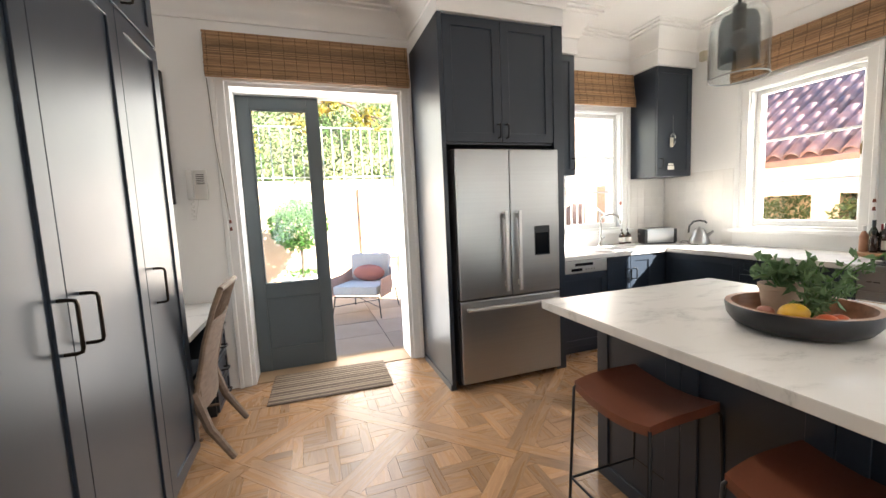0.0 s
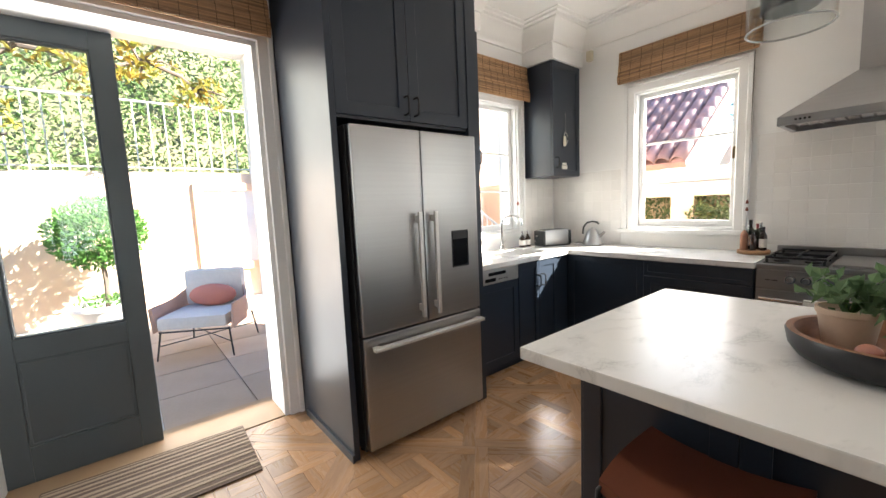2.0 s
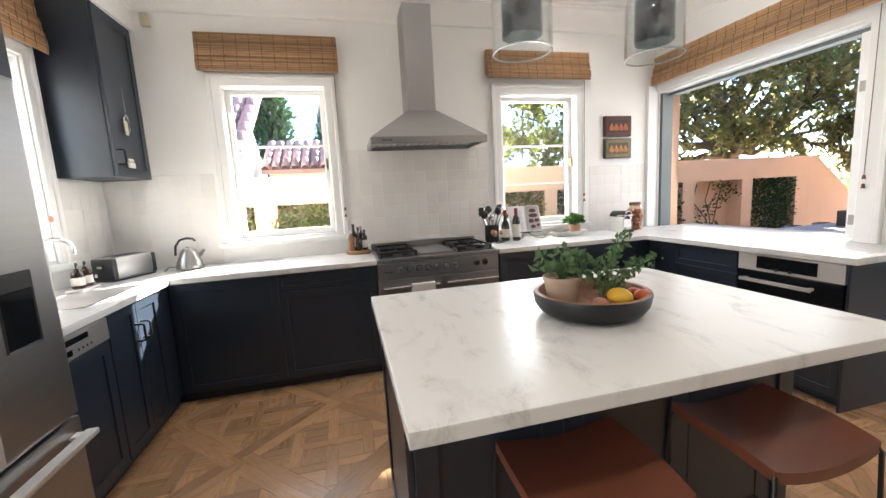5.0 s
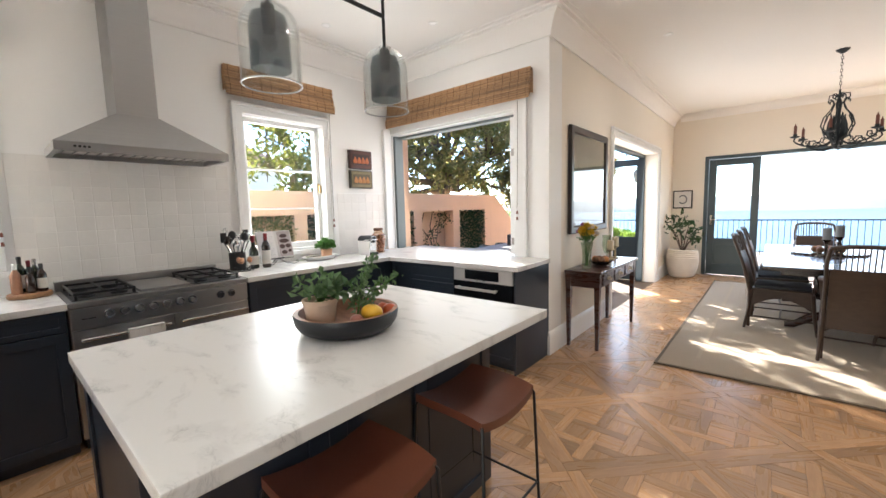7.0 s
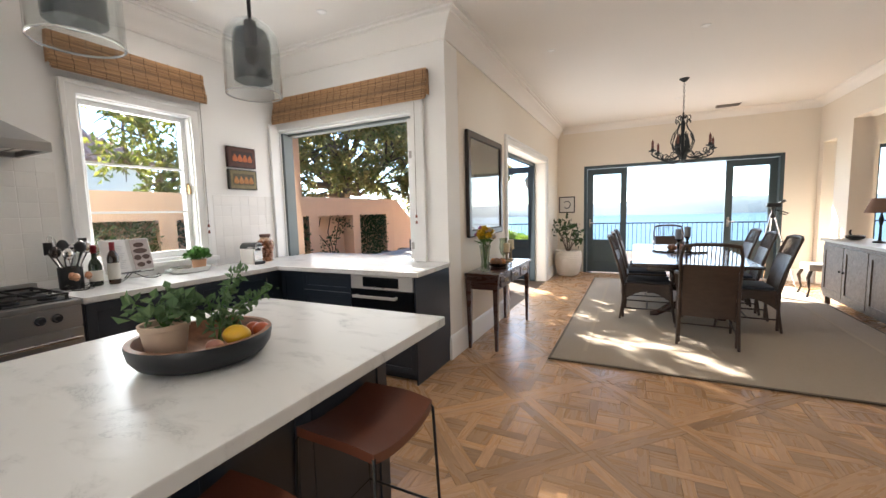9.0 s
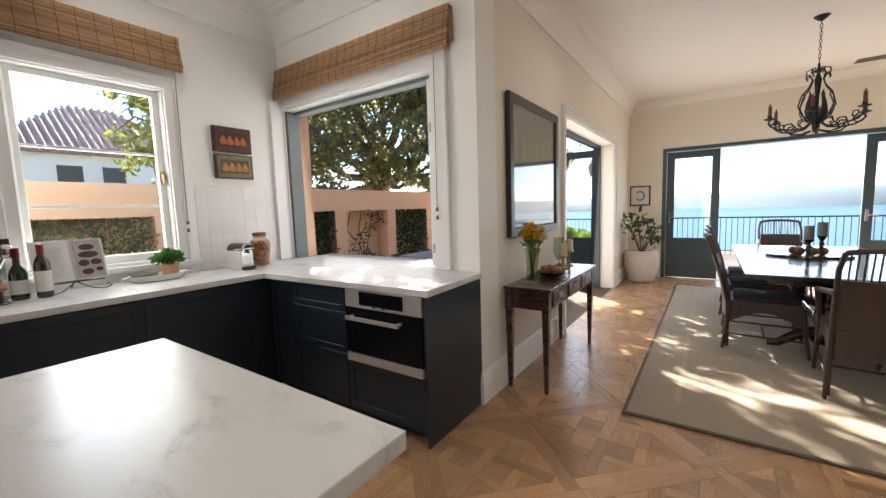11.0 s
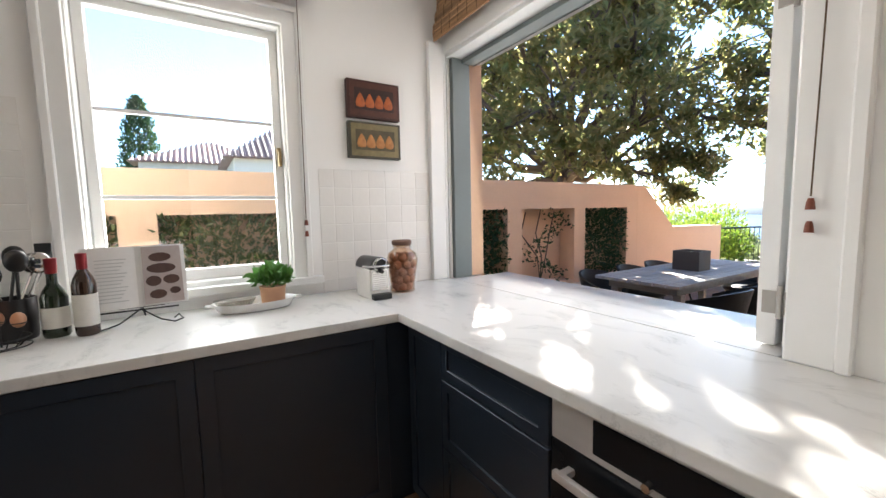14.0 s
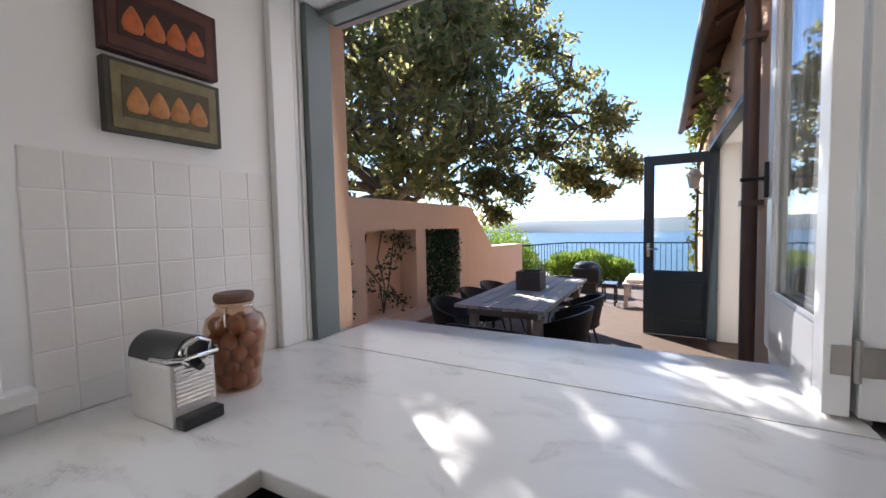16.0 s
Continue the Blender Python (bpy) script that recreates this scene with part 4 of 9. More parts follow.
box(bm, 2.20, 2.215, -0.695, SY + 0.02, 0.0, CT - 0.042)
part("end_panel", bm, NAVY, c)
shaker("drawer", "y", SY, 1, 2.217, 2.856, 0.085, 0.41, c, 0.045)
ov = thing("built_in_oven", (2.53, SY, 0.42), "built-in compact oven with steel trims and dark glass", "oven")
bm = B()
box(bm, 2.225, 2.85, SY + 0.001, SY + 0.022, 0.775, 0.892, 0.003)
p = part("control_panel", bm, BRIGHTSTEEL, ov, "brushed steel control panel")
bm = B()
box(bm, 2.36, 2.72, SY + 0.0225, SY + 0.0265, 0.795, 0.88, 0.003)
part("display", bm, DARKGLASS, p)
for x in (2.50, 2.58):
    bm = B()
    rod(bm, (x, SY + 0.0267, 0.80), (x, SY + 0.044, 0.80), 0.012, 0.010, 12)
    part("knob", bm, CHROME, p)
bm = B()
box(bm, 2.225, 2.85, SY + 0.001, SY + 0.026, 0.475, 0.772, 0.003)
p = part("door", bm, DARKGLASS, ov, "black glass oven door")
bm = B()
box(bm, 2.36, 2.80, SY + 0.062, SY + 0.078, 0.705, 0.728, 0.004)
for x in (2.37, 2.77):
    box(bm, x, x + 0.02, SY + 0.026, SY + 0.063, 0.708, 0.725, 0.002)
part("handle", bm, BRIGHTSTEEL, p, "flat steel bar handle")
bm = B()
box(bm, 2.225, 2.85, SY + 0.001, SY + 0.028, 0.415, 0.472, 0.003)
part("foot_trim", bm, BRIGHTSTEEL, ov, "brushed steel foot trim")

# worktops
bm = B()
plate(bm, [(2.362, 3.89), (3.69, 3.89), (3.69, 2.468), (4.357, 2.468), (4.357, 4.517), (2.362, 4.517)], CT - 0.04, CT)
single("worktop", bm, MARBLE, "white veined marble worktop round the sink corner", "worktop")
bm = B()
plate(bm, [(3.69, 1.448), (3.69, -0.015), (2.162, -0.04), (2.185, -0.698), (4.357, -0.698), (4.357, 1.448)], CT - 0.04, CT)
single("worktop", bm, MARBLE, "white veined marble worktop with dappled sun by the servery", "worktop")
bm = B()
box(bm, 2.575, 4.286, -1.17, -0.7045, CT - 0.042, CT - 0.001, 0.003)
single("servery_sill", bm, MARBLE, "white marble servery sill reaching outside", "sill")
for ob in [o for o in scene.objects if o.name.startswith("worktop")]:
    bv = ob.modifiers.new("rounded", "BEVEL")
    bv.width, bv.segments = 0.004, 2

# island
isl = thing("kitchen_island", (1.955, 1.825, 0), "charcoal-blue panelled island base", "island")
IX0, IX1, IY0, IY1 = 1.70, 2.47, 1.11, 2.54
bm = B()
box(bm, IX0, IX1, IY0, IY1, 0.0, IT - 0.042)
part("body", bm, NAVY, isl)
for y0, y1 in ((IY0, 1.585), (1.585, 2.065), (2.065, IY1)):
    shaker("panel", "x", IX0, -1, y0, y1, 0.0, IT - 0.045, isl, 0.07)
shaker("panel", "y", IY1, 1, IX0, IX1, 0.0, IT - 0.045, isl, 0.07)
shaker("panel", "y", IY0, -1, IX0, IX1, 0.0, IT - 0.045, isl, 0.07)
bm = B()
for y in (IY0 + 0.05, IY1 - 0.05):
    box(bm, 1.62, 1.68, y - 0.03, y + 0.03, 0.83, IT - 0.042, 0.002)
part("bracket", bm, NAVY, isl)
bm = B()
box(bm, 1.385, 2.525, 1.065, 2.585, IT - 0.04, IT, 0.005)
single("island_top", bm, MARBLE, "thick white marble island top with grey veins", "worktop")

# range cooker and hood
r = thing("range_cooker", (4.0, 1.957, 0), "wide stainless steel range cooker with black burners", "cooker")
RX = 3.70
bm = B()
box(bm, RX + 0.02, 4.35, 1.452, 2.464, 0.09, 0.90, 0.003)
part("body", bm, STEEL, r)
bm = B()
box(bm, RX + 0.09, 4.3, 1.47, 2.445, 0.0, 0.09)
part("plinth", bm, BLACK, r)
bm = B()
box(bm, RX + 0.004, 4.352, 1.452, 2.464, 0.902, 0.935, 0.006)
hob = part("hob", bm, STEEL, r, "brushed steel hob top")
bm = B()
box(bm, 4.31, 4.353, 1.452, 2.464, 0.936, 1.0, 0.004)
part("upstand", bm, STEEL, r)
bm = B()
box(bm, RX, RX + 0.02, 1.455, 2.461, 0.78, 0.90, 0.004)
cp = part("control_panel", bm, STEEL, r, "brushed steel control panel")
for k, y in enumerate((2.285, 2.21, 2.135, 2.06, 1.985, 1.91, 1.835, 1.65, 1.575)):
    bm = B()
    rod(bm, (RX - 0.001, y, 0.845), (RX - 0.012, y, 0.845), 0.029, 0.026, 18)
    kn = part("knob", bm, CHROME, cp, "steel burner knob", smooth=True)
    bm = B()
    rod(bm, (RX - 0.0125, y, 0.845), (RX - 0.034, y, 0.845), 0.018, 0.016, 14)
    part("knob_grip", bm, BLACK if k > 6 else STEEL, kn)
bm = B()
for y in (2.40, 2.37, 2.36):
    box(bm, RX - 0.0015, RX - 0.0002, y - 0.012, y + 0.012, 0.83, 0.836)
part("marking", bm, BLACK, cp)
for y0, y1 in ((1.952, 2.461), (1.455, 1.948)):
    bm = B()
    box(bm, RX, RX + 0.02, y0, y1, 0.13, 0.765, 0.004)
    d = part("oven_door", bm, STEEL, r, "brushed steel oven door")
    bm = B()
    box(bm, RX - 0.0025, RX - 0.0002, y0 + 0.08, y1 - 0.08, 0.25, 0.60, 0.001)
    part("window", bm, DARKGLASS, d)
    bm = B()
    rod(bm, (RX - 0.05, y0 + 0.03, 0.715), (RX - 0.05, y1 - 0.03, 0.715), 0.011, seg=12)
    for y in (y0 + 0.06, y1 - 0.06):
        rod(bm, (RX - 0.001, y, 0.715), (RX - 0.05, y, 0.715), 0.008)
    part("handle", bm, CHROME, d, "round steel towel-bar handle")
for y0, y1 in ((2.12, 2.44), (1.475, 1.80)):
    bm = B()
    box(bm, RX + 0.06, 4.29, y0, y1, 0.9365, 0.941, 0.002)
    part("burner_tray", bm, BLACK, hob)
    for x in (RX + 0.16, 4.16):
        for y in (y0 + 0.08, y1 - 0.08):
            bm = B()
            lathe(bm, (x, y, 0.9415), [(0.045, 0), (0.045, 0.012), (0.032, 0.016), (0.032, 0.024), (0.0, 0.026)], 16)
            part("burner", bm, BLACK, hob)
    bm = B()
    for x in (RX + 0.07, RX + 0.295, 4.275):
        box(bm, x - 0.006, x + 0.006, y0 + 0.01, y1 - 0.01, 0.968, 0.982, 0.002)
    for y in (y0 + 0.015, (y0 + y1) / 2, y1 - 0.015):
        box(bm, RX + 0.07, 4.28, y - 0.006, y + 0.006, 0.966, 0.98, 0.002)
    for x in (RX + 0.07, RX + 0.295, 4.275):
        for y in (y0 + 0.02, y1 - 0.02):
            box(bm, x - 0.007, x + 0.007, y - 0.007, y + 0.007, 0.9412, 0.967)
    part("pan_support", bm, BLACKMETAL, hob, "black cast iron pan support")
bm = B()
box(bm, RX + 0.07, 4.28, 1.815, 2.105, 0.9365, 0.952, 0.006)
part("griddle_cover", bm, STEEL, hob, "steel griddle cover")
tw = thing("tea_towel", (3.64, 2.13, 0.5), "white folded tea towel over the oven rail", "towel")
bm = B()
n = 9
for side_x in (RX - 0.066, RX - 0.036):
    low = 0.44 if side_x < RX - 0.05 else 0.52
    for k in range(n):
        y = 2.02 + 0.19 * k / n
        w = 0.004 * math.sin(k * 1.9)
        box(bm, side_x + w, side_x + w + 0.005, y, y + 0.19 / n + 0.001, low, 0.725)
box(bm, RX - 0.067, RX - 0.030, 2.02, 2.21, 0.727, 0.733, 0.002)
part("cloth", bm, mat("white_linen", (0.75, 0.74, 0.71), 0.9, scale=30, fine=300, bump=0.3), tw)

hd = thing("range_hood", (4.1, 1.955, 1.86), "stainless steel pyramid range hood with square chimney", "range hood")
bm = B()
HZ, HY0, HY1, HX = 1.845, 1.445, 2.425, 3.875
lo = [(HX, HY0), (4.357, HY0), (4.357, HY1), (HX, HY1)]
hi = [(4.06, 1.83), (4.357, 1.83), (4.357, 2.08), (4.06, 2.08)]
rings = [[bm.verts.new((x, y, z)) for x, y in q] for q, z in ((lo, HZ), (lo, HZ + 0.055), (hi, 2.14))]
for a, b in zip(rings, rings[1:]):
    for k in range(4):
        bm.faces.new((a[k], a[(k + 1) % 4], b[(k + 1) % 4], b[k]))
bm.faces.new(rings[2])
inner = [bm.verts.new((x, y, HZ)) for x, y in ((HX + 0.03, HY0 + 0.03), (4.33, HY0 + 0.03), (4.33, HY1 - 0.03), (HX + 0.03, HY1 - 0.03))]
up = [bm.verts.new((v.co.x, v.co.y, HZ + 0.03)) for v in inner]
for k in range(4):
    bm.faces.new((rings[0][k], inner[k], inner[(k + 1) % 4], rings[0][(k + 1) % 4]))
    bm.faces.new((inner[k], up[k], up[(k + 1) % 4], inner[(k + 1) % 4]))
bm.faces.new(up)
bmesh.ops.recalc_face_normals(bm, faces=bm.faces)
part("canopy", bm, STEEL, hd)
bm = B()
box(bm, 4.065, 4.357, 1.835, 2.075, 2.13, 3.0, 0.002)
part("chimney", bm, STEEL, hd)
bm = B()
for k in range(14):
    y = HY0 + 0.06 + k * 0.062
    box(bm, HX + 0.06, 4.30, y, y + 0.05, HZ + 0.018, HZ + 0.028, 0.002)
    part("filter_slat", bm, CHROME, hd)
    bm = B()
bm.free()
bm = B()
for k in range(4):
    rod(bm, (HX - 0.0005, 2.33 - k * 0.022, HZ + 0.028), (HX - 0.006, 2.33 - k * 0.022, HZ + 0.028), 0.007, seg=10)
part("button", bm, BLACK, hd)


# stools
def stool(at, turn, label):
    s = thing("bar_stool", at, label, "stool", "bar stools at the island", turn=turn, local=True)
    bm = B()
    nx, ny, W, D = 12, 10, 0.40, 0.34
    top = {}
    for i in range(nx + 1):
        for j in range(ny + 1):
            u, v = i / nx * 2 - 1, j / ny * 2 - 1
            x, y = u * W / 2 * (1 - 0.03 * v * v), v * D / 2 * (1 - 0.04 * u * u)
            z = 0.655 + 0.028 * abs(u) ** 2.2 - 0.018 * max(0, v) ** 2
            top[i, j] = (bm.verts.new((x, y, z)), bm.verts.new((x, y, z - 0.034)))
    for i in range(nx):
        for j in range(ny):
            bm.faces.new([top[a][0] for a in ((i, j), (i + 1, j), (i + 1, j + 1), (i, j + 1))])
            bm.faces.new([top[a][1] for a in ((i, j), (i, j + 1), (i + 1, j + 1), (i + 1, j))])
    edge = [(i, 0) for i in range(nx)] + [(nx, j) for j in range(ny)] + [(i, ny) for i in range(nx, 0, -1)] + [(0, j) for j in range(ny, 0, -1)]
    for a, b in zip(edge, edge[1:] + edge[:1]):
        bm.faces.new((top[a][0], top[a][1], top[b][1], top[b][0]))
    rim = [e for e in bm.edges if len(e.link_faces) == 2 and e.calc_face_angle(0) > 1.0]
    bmesh.ops.bevel(bm, geom=rim, offset=0.012, segments=3, affect="EDGES")
    part("seat", bm, LEATHER, s, "stitched tan leather saddle seat", smooth=True)
    for sx in (-1, 1):
        for sy in (-1, 1):
            bm = B()
            tube(bm, [(sx * 0.12, sy * 0.10, 0.645), (sx * 0.185, sy * 0.155, 0.655), (sx * 0.196, sy * 0.165, 0.635), (sx * 0.215, sy * 0.185, 0.006)], 0.0065)
            part("leg", bm, BLACKMETAL, s, smooth=True)
    bm = B()
    c = [(0.206, 0.177), (-0.206, 0.177), (-0.206, -0.177), (0.206, -0.177)]
    for a, b in zip(c, c[1:] + c[:1]):
        rod(bm, (*a, 0.22), (*b, 0.22), 0.0055)
    part("footrest", bm, BLACKMETAL, s)
    return s


stool((1.515, 2.10, 0), 90, "low-backed tan leather bar stool with black wire legs under the island")
stool((1.515, 1.465, 0), 90, "tan leather bar stool with black wire legs beside its twin")

# ---------------------------------------------------------------- ceiling downlights, lit as added fill
# Lens glow and beams are fill, added to fittings that stand unlit.
LENSFILL, lnt, lb = nodes_of("lit_lamp_lens")
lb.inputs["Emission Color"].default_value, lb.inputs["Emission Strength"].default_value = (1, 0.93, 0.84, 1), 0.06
# The last four fittings are unseen, added to carry more fill.
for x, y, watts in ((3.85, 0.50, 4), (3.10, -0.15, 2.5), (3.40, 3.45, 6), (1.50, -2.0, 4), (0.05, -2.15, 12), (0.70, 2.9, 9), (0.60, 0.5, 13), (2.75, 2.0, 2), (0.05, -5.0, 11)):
    d = thing("downlight", (x, y, CEILZ), "small recessed ceiling downlight with a white rim, lit as added fill", "downlight", "ceiling downlights")
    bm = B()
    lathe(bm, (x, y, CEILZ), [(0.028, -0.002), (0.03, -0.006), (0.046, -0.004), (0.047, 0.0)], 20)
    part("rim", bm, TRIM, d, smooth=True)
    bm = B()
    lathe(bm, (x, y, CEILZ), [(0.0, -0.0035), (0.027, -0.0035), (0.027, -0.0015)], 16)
    part("lens", bm, LENSFILL, d)
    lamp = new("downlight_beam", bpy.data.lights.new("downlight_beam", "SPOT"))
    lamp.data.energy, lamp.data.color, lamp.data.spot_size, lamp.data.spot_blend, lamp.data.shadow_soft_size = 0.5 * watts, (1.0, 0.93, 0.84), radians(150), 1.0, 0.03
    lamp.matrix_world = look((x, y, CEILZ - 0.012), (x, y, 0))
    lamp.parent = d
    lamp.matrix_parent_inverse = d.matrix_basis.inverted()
bm = B()
for k in range(6):
    box(bm, -0.96, -0.64, -6.10 + k * 0.028, -6.085 + k * 0.028, CEILZ - 0.012, CEILZ - 0.004)
box(bm, -0.98, -0.62, -6.12, -5.92, CEILZ - 0.0035, CEILZ - 0.0005)
single("ceiling_vent", bm, mat("grey_vent_metal", (0.25, 0.23, 0.21), 0.5, 0.4), "slatted grey ceiling air vent", "vent")


# ---------------------------------------------------------------- dining room
def rattan_chair(label, material, arms=False, group="dining chairs", kick=0.0):
    """A woven chair, front towards +y, in local metres."""
    c = thing("rattan_chair", (0, 0, 0), label, "chair", group, local=True)
    W, D = (0.48, 0.52) if arms else (0.46, 0.50)
    bm = B()
    box(bm, -W / 2, W / 2, -D / 2, D / 2, 0.41, 0.455, 0.015)
    part("seat", bm, material, c)
    # reclined back: woven panel with an open lattice band at the top
    bm = B()
    lean = lambda z: -D / 2 - 0.02 - 0.17 * ((z - 0.43) / 0.6) ** 1.3 if z > 0.43 else -D / 2 - 0.02
    cols, rows = 8, 7
    grid = {}
    for i in range(cols + 1):
        for j in range(rows + 1):
            u, z = i / cols * 2 - 1, 0.30 + 0.53 * j / rows
            grid[i, j] = [bm.verts.new((u * (W / 2 - 0.02), lean(z) - 0.025 * (1 - u * u) + o, z)) for o in (0.014, -0.014)]
    for i in range(cols):
        for j in range(rows):
            for s in (0, 1):
                q = [grid[a][s] for a in ((i, j), (i + 1, j), (i + 1, j + 1), (i, j + 1))]
                bm.faces.new(q if s else q[::-1])
    edge = [(i, 0) for i in range(cols)] + [(cols, j) for j in range(rows)] + [(i, rows) for i in range(cols, 0, -1)] + [(0, j) for j in range(rows, 0, -1)]
    for a, b in zip(edge, edge[1:] + edge[:1]):
        bm.faces.new((grid[a][0], grid[a][1], grid[b][1], grid[b][0]))
    part("backrest", bm, material, c, smooth=True)
    bm = B()
    zt = 1.02
    for s in (-1, 1):
        tube(bm, [(s * W / 2, -D / 2 - 0.015, 0.30 if kick else 0.02), (s * W / 2, lean(0.43), 0.43), (s * W / 2, lean(0.7), 0.7), (s * W / 2, lean(0.9), 0.9), (s * (W / 2 - 0.02), lean(zt), zt - 0.01)], 0.016)
    tube(bm, [(-W / 2 + 0.02, lean(zt), zt - 0.01), (-W / 4, lean(zt) - 0.022, zt + 0.008), (0, lean(zt) - 0.03, zt + 0.012), (W / 4, lean(zt) - 0.022, zt + 0.008), (W / 2 - 0.02, lean(zt), zt - 0.01)], 0.018)
    part("back_frame", bm, material, c, smooth=True)
    for k in range(13):
        u = -1 + 2 * (k + 0.5) / 13
        bm = B()
        tube(bm, [(u * (W / 2 - 0.03), lean(0.82) - 0.02 * (1 - u * u), 0.82), (u * (W / 2 - 0.03), lean(zt) - 0.026 * (1 - u * u), zt)], 0.0055, 5)
        part("back_slat", bm, material, c)
    # woven apron with an arched lower edge
    bm = B()
    for a, b in (((-W / 2, -D / 2), (W / 2, -D / 2)), ((W / 2, -D / 2), (W / 2, D / 2)), ((W / 2, D / 2), (-W / 2, D / 2)), ((-W / 2, D / 2), (-W / 2, -D / 2))):
        n = 8
        prev = None
        for k in range(n + 1):
            t = k / n
            x, y = a[0] + (b[0] - a[0]) * t, a[1] + (b[1] - a[1]) * t
            low = (0.19 if kick else 0.25) + 0.11 * math.sin(t * math.pi)
            ox, oy = x * 0.965, y * 0.965
            cur = [bm.verts.new(p) for p in ((x, y, 0.43), (x * 1.03, y * 1.03, low), (ox * 1.03, oy * 1.03, low), (ox, oy, 0.43))]
            if prev:
                for m in range(3):
                    bm.faces.new((prev[m], cur[m], cur[m + 1], prev[m + 1]))
            prev = cur
    part("apron", bm, material, c, smooth=True)
    for sx in (-1, 1):
        for sy in (-1, 1):
            bm = B()
            tube(bm, [(sx * W / 2, sy * D / 2, 0.43), (sx * (W / 2 + 0.008), sy * (D / 2 + 0.02 + (kick * 0.35 if sy < 0 else 0)), 0.2), (sx * (W / 2 + 0.015), sy * (D / 2 + 0.05 + (kick if sy < 0 else 0)), 0.0)], 0.015, radii=[0.03, 0.026, 0.02] if kick else [0.02, 0.016, 0.013])
            part("leg", bm, material, c, smooth=True)
    bm = B()
    rod(bm, (-W / 2, 0, 0.14), (W / 2, 0, 0.14), 0.009)
    for s in (-1, 1):
        rod(bm, (s * W / 2, -D / 2 - 0.02, 0.14), (s * W / 2, D / 2 + 0.02, 0.14), 0.009)
    part("stretcher", bm, material, c)
    if arms:
        for s in (-1, 1):
            bm = B()
            tube(bm, [(s * W / 2, lean(0.75), 0.74), (s * (W / 2 + 0.03), -0.05, 0.70), (s * (W / 2 + 0.03), D / 2 - 0.03, 0.66), (s * (W / 2 + 0.02), D / 2, 0.60), (s * W / 2, D / 2, 0.42)], 0.02)
            part("arm", bm, material, c, smooth=True)
    bm = B()
    box(bm, -W / 2 + 0.02, W / 2 - 0.02, -D / 2 + 0.02, D / 2 - 0.01, 0.457, 0.49, 0.014)
    part("cushion", bm, mat("dark_blue_cotton", (0.03, 0.035, 0.045), 0.85, bump=0.2) if "dark_blue_cotton" not in bpy.data.materials else bpy.data.materials["dark_blue_cotton"], c, "thin dark seat cushion", smooth=True)
    return c


host = rattan_chair("dark woven rattan armchair with an open lattice back", RATTAN, True)
host.matrix_basis = pose(-0.04, -2.19, 0.016, 0, 0, 176)
copy_thing(host, pose(0.05, -5.55, 0.016, 0, 0, 2))["label"] = "dark woven rattan armchair at the sea end of the table"
side = rattan_chair("dark woven rattan side chair tucked at the dining table", RATTAN)
side.matrix_basis = pose(0.48, -2.95, 0.016, 0, 0, 88)
for x, y, a in ((0.48, -3.75, 92), (0.47, -4.5, 90), (-0.50, -2.92, -90), (-0.49, -3.70, -92), (-0.50, -4.45, -89)):
    copy_thing(side, pose(x, y, 0.016, 0, 0, a))

t = thing("dining_table", (0.04, -3.75, 0.016), "long dark polished timber dining table on a carved pedestal", "table")
bm = B()
box(bm, -0.58, 0.66, -5.05, -2.42, 0.725, 0.762, 0.008)
part("tabletop", bm, DARKWOOD, t)
bm = B()
box(bm, -0.42, 0.50, -4.85, -2.62, 0.65, 0.7245, 0.004)
part("apron", bm, DARKWOOD, t)
for y in (-4.45, -3.0):
    bm = B()
    lathe(bm, (0.04, y, 0.10), [(0.10, 0), (0.11, 0.03), (0.07, 0.08), (0.10, 0.2), (0.075, 0.35), (0.06, 0.42), (0.1, 0.5), (0.12, 0.55)], 18)
    part("pedestal", bm, DARKWOOD, t, smooth=True)
    for s in (-1, 1):
        bm = B()
        tube(bm, [(0.04 + s * 0.05, y, 0.2), (0.04 + s * 0.2, y, 0.14), (0.04 + s * 0.33, y, 0.05), (0.04 + s * 0.40, y, 0.045)], 0.04, radii=[0.05, 0.045, 0.035, 0.03])
        part("foot", bm, CONSOLEWOOD, t, "carved red-brown table foot", smooth=True)
bm = B()
rod(bm, (0.04, -4.45, 0.2), (0.04, -3.0, 0.2), 0.03)
part("stretcher", bm, DARKWOOD, t)
tr = thing("table_tray", (0.06, -3.85, 0.762), "dark shallow wooden tray of fruit on the table", "tray")
bm = B()
plate(bm, [(0.06 + 0.3 * math.cos(a) * (1.15 if abs(math.cos(a)) > 0.7 else 1), -3.85 + 0.24 * math.sin(a)) for a in np.linspace(0, math.tau, 24, endpoint=False)], 0.763, 0.785)
part("dish", bm, DARKWOOD, tr)
for k in range(7):
    bm = B()
    ball(bm, (0.06 + 0.12 * math.cos(k * 0.9), -3.85 + 0.1 * math.sin(k * 0.9), 0.825), 0.04)
    part("fruit", bm, mat("brown_fruit", (0.16, 0.07, 0.03), 0.5) if k == 0 else bpy.data.materials["brown_fruit"], tr, smooth=True)
CANDLE = mat("candle_wax", (0.60, 0.50, 0.33), 0.5, subsurf=0.3)
GREYWAX = mat("grey_candle_wax", (0.16, 0.17, 0.19), 0.6)
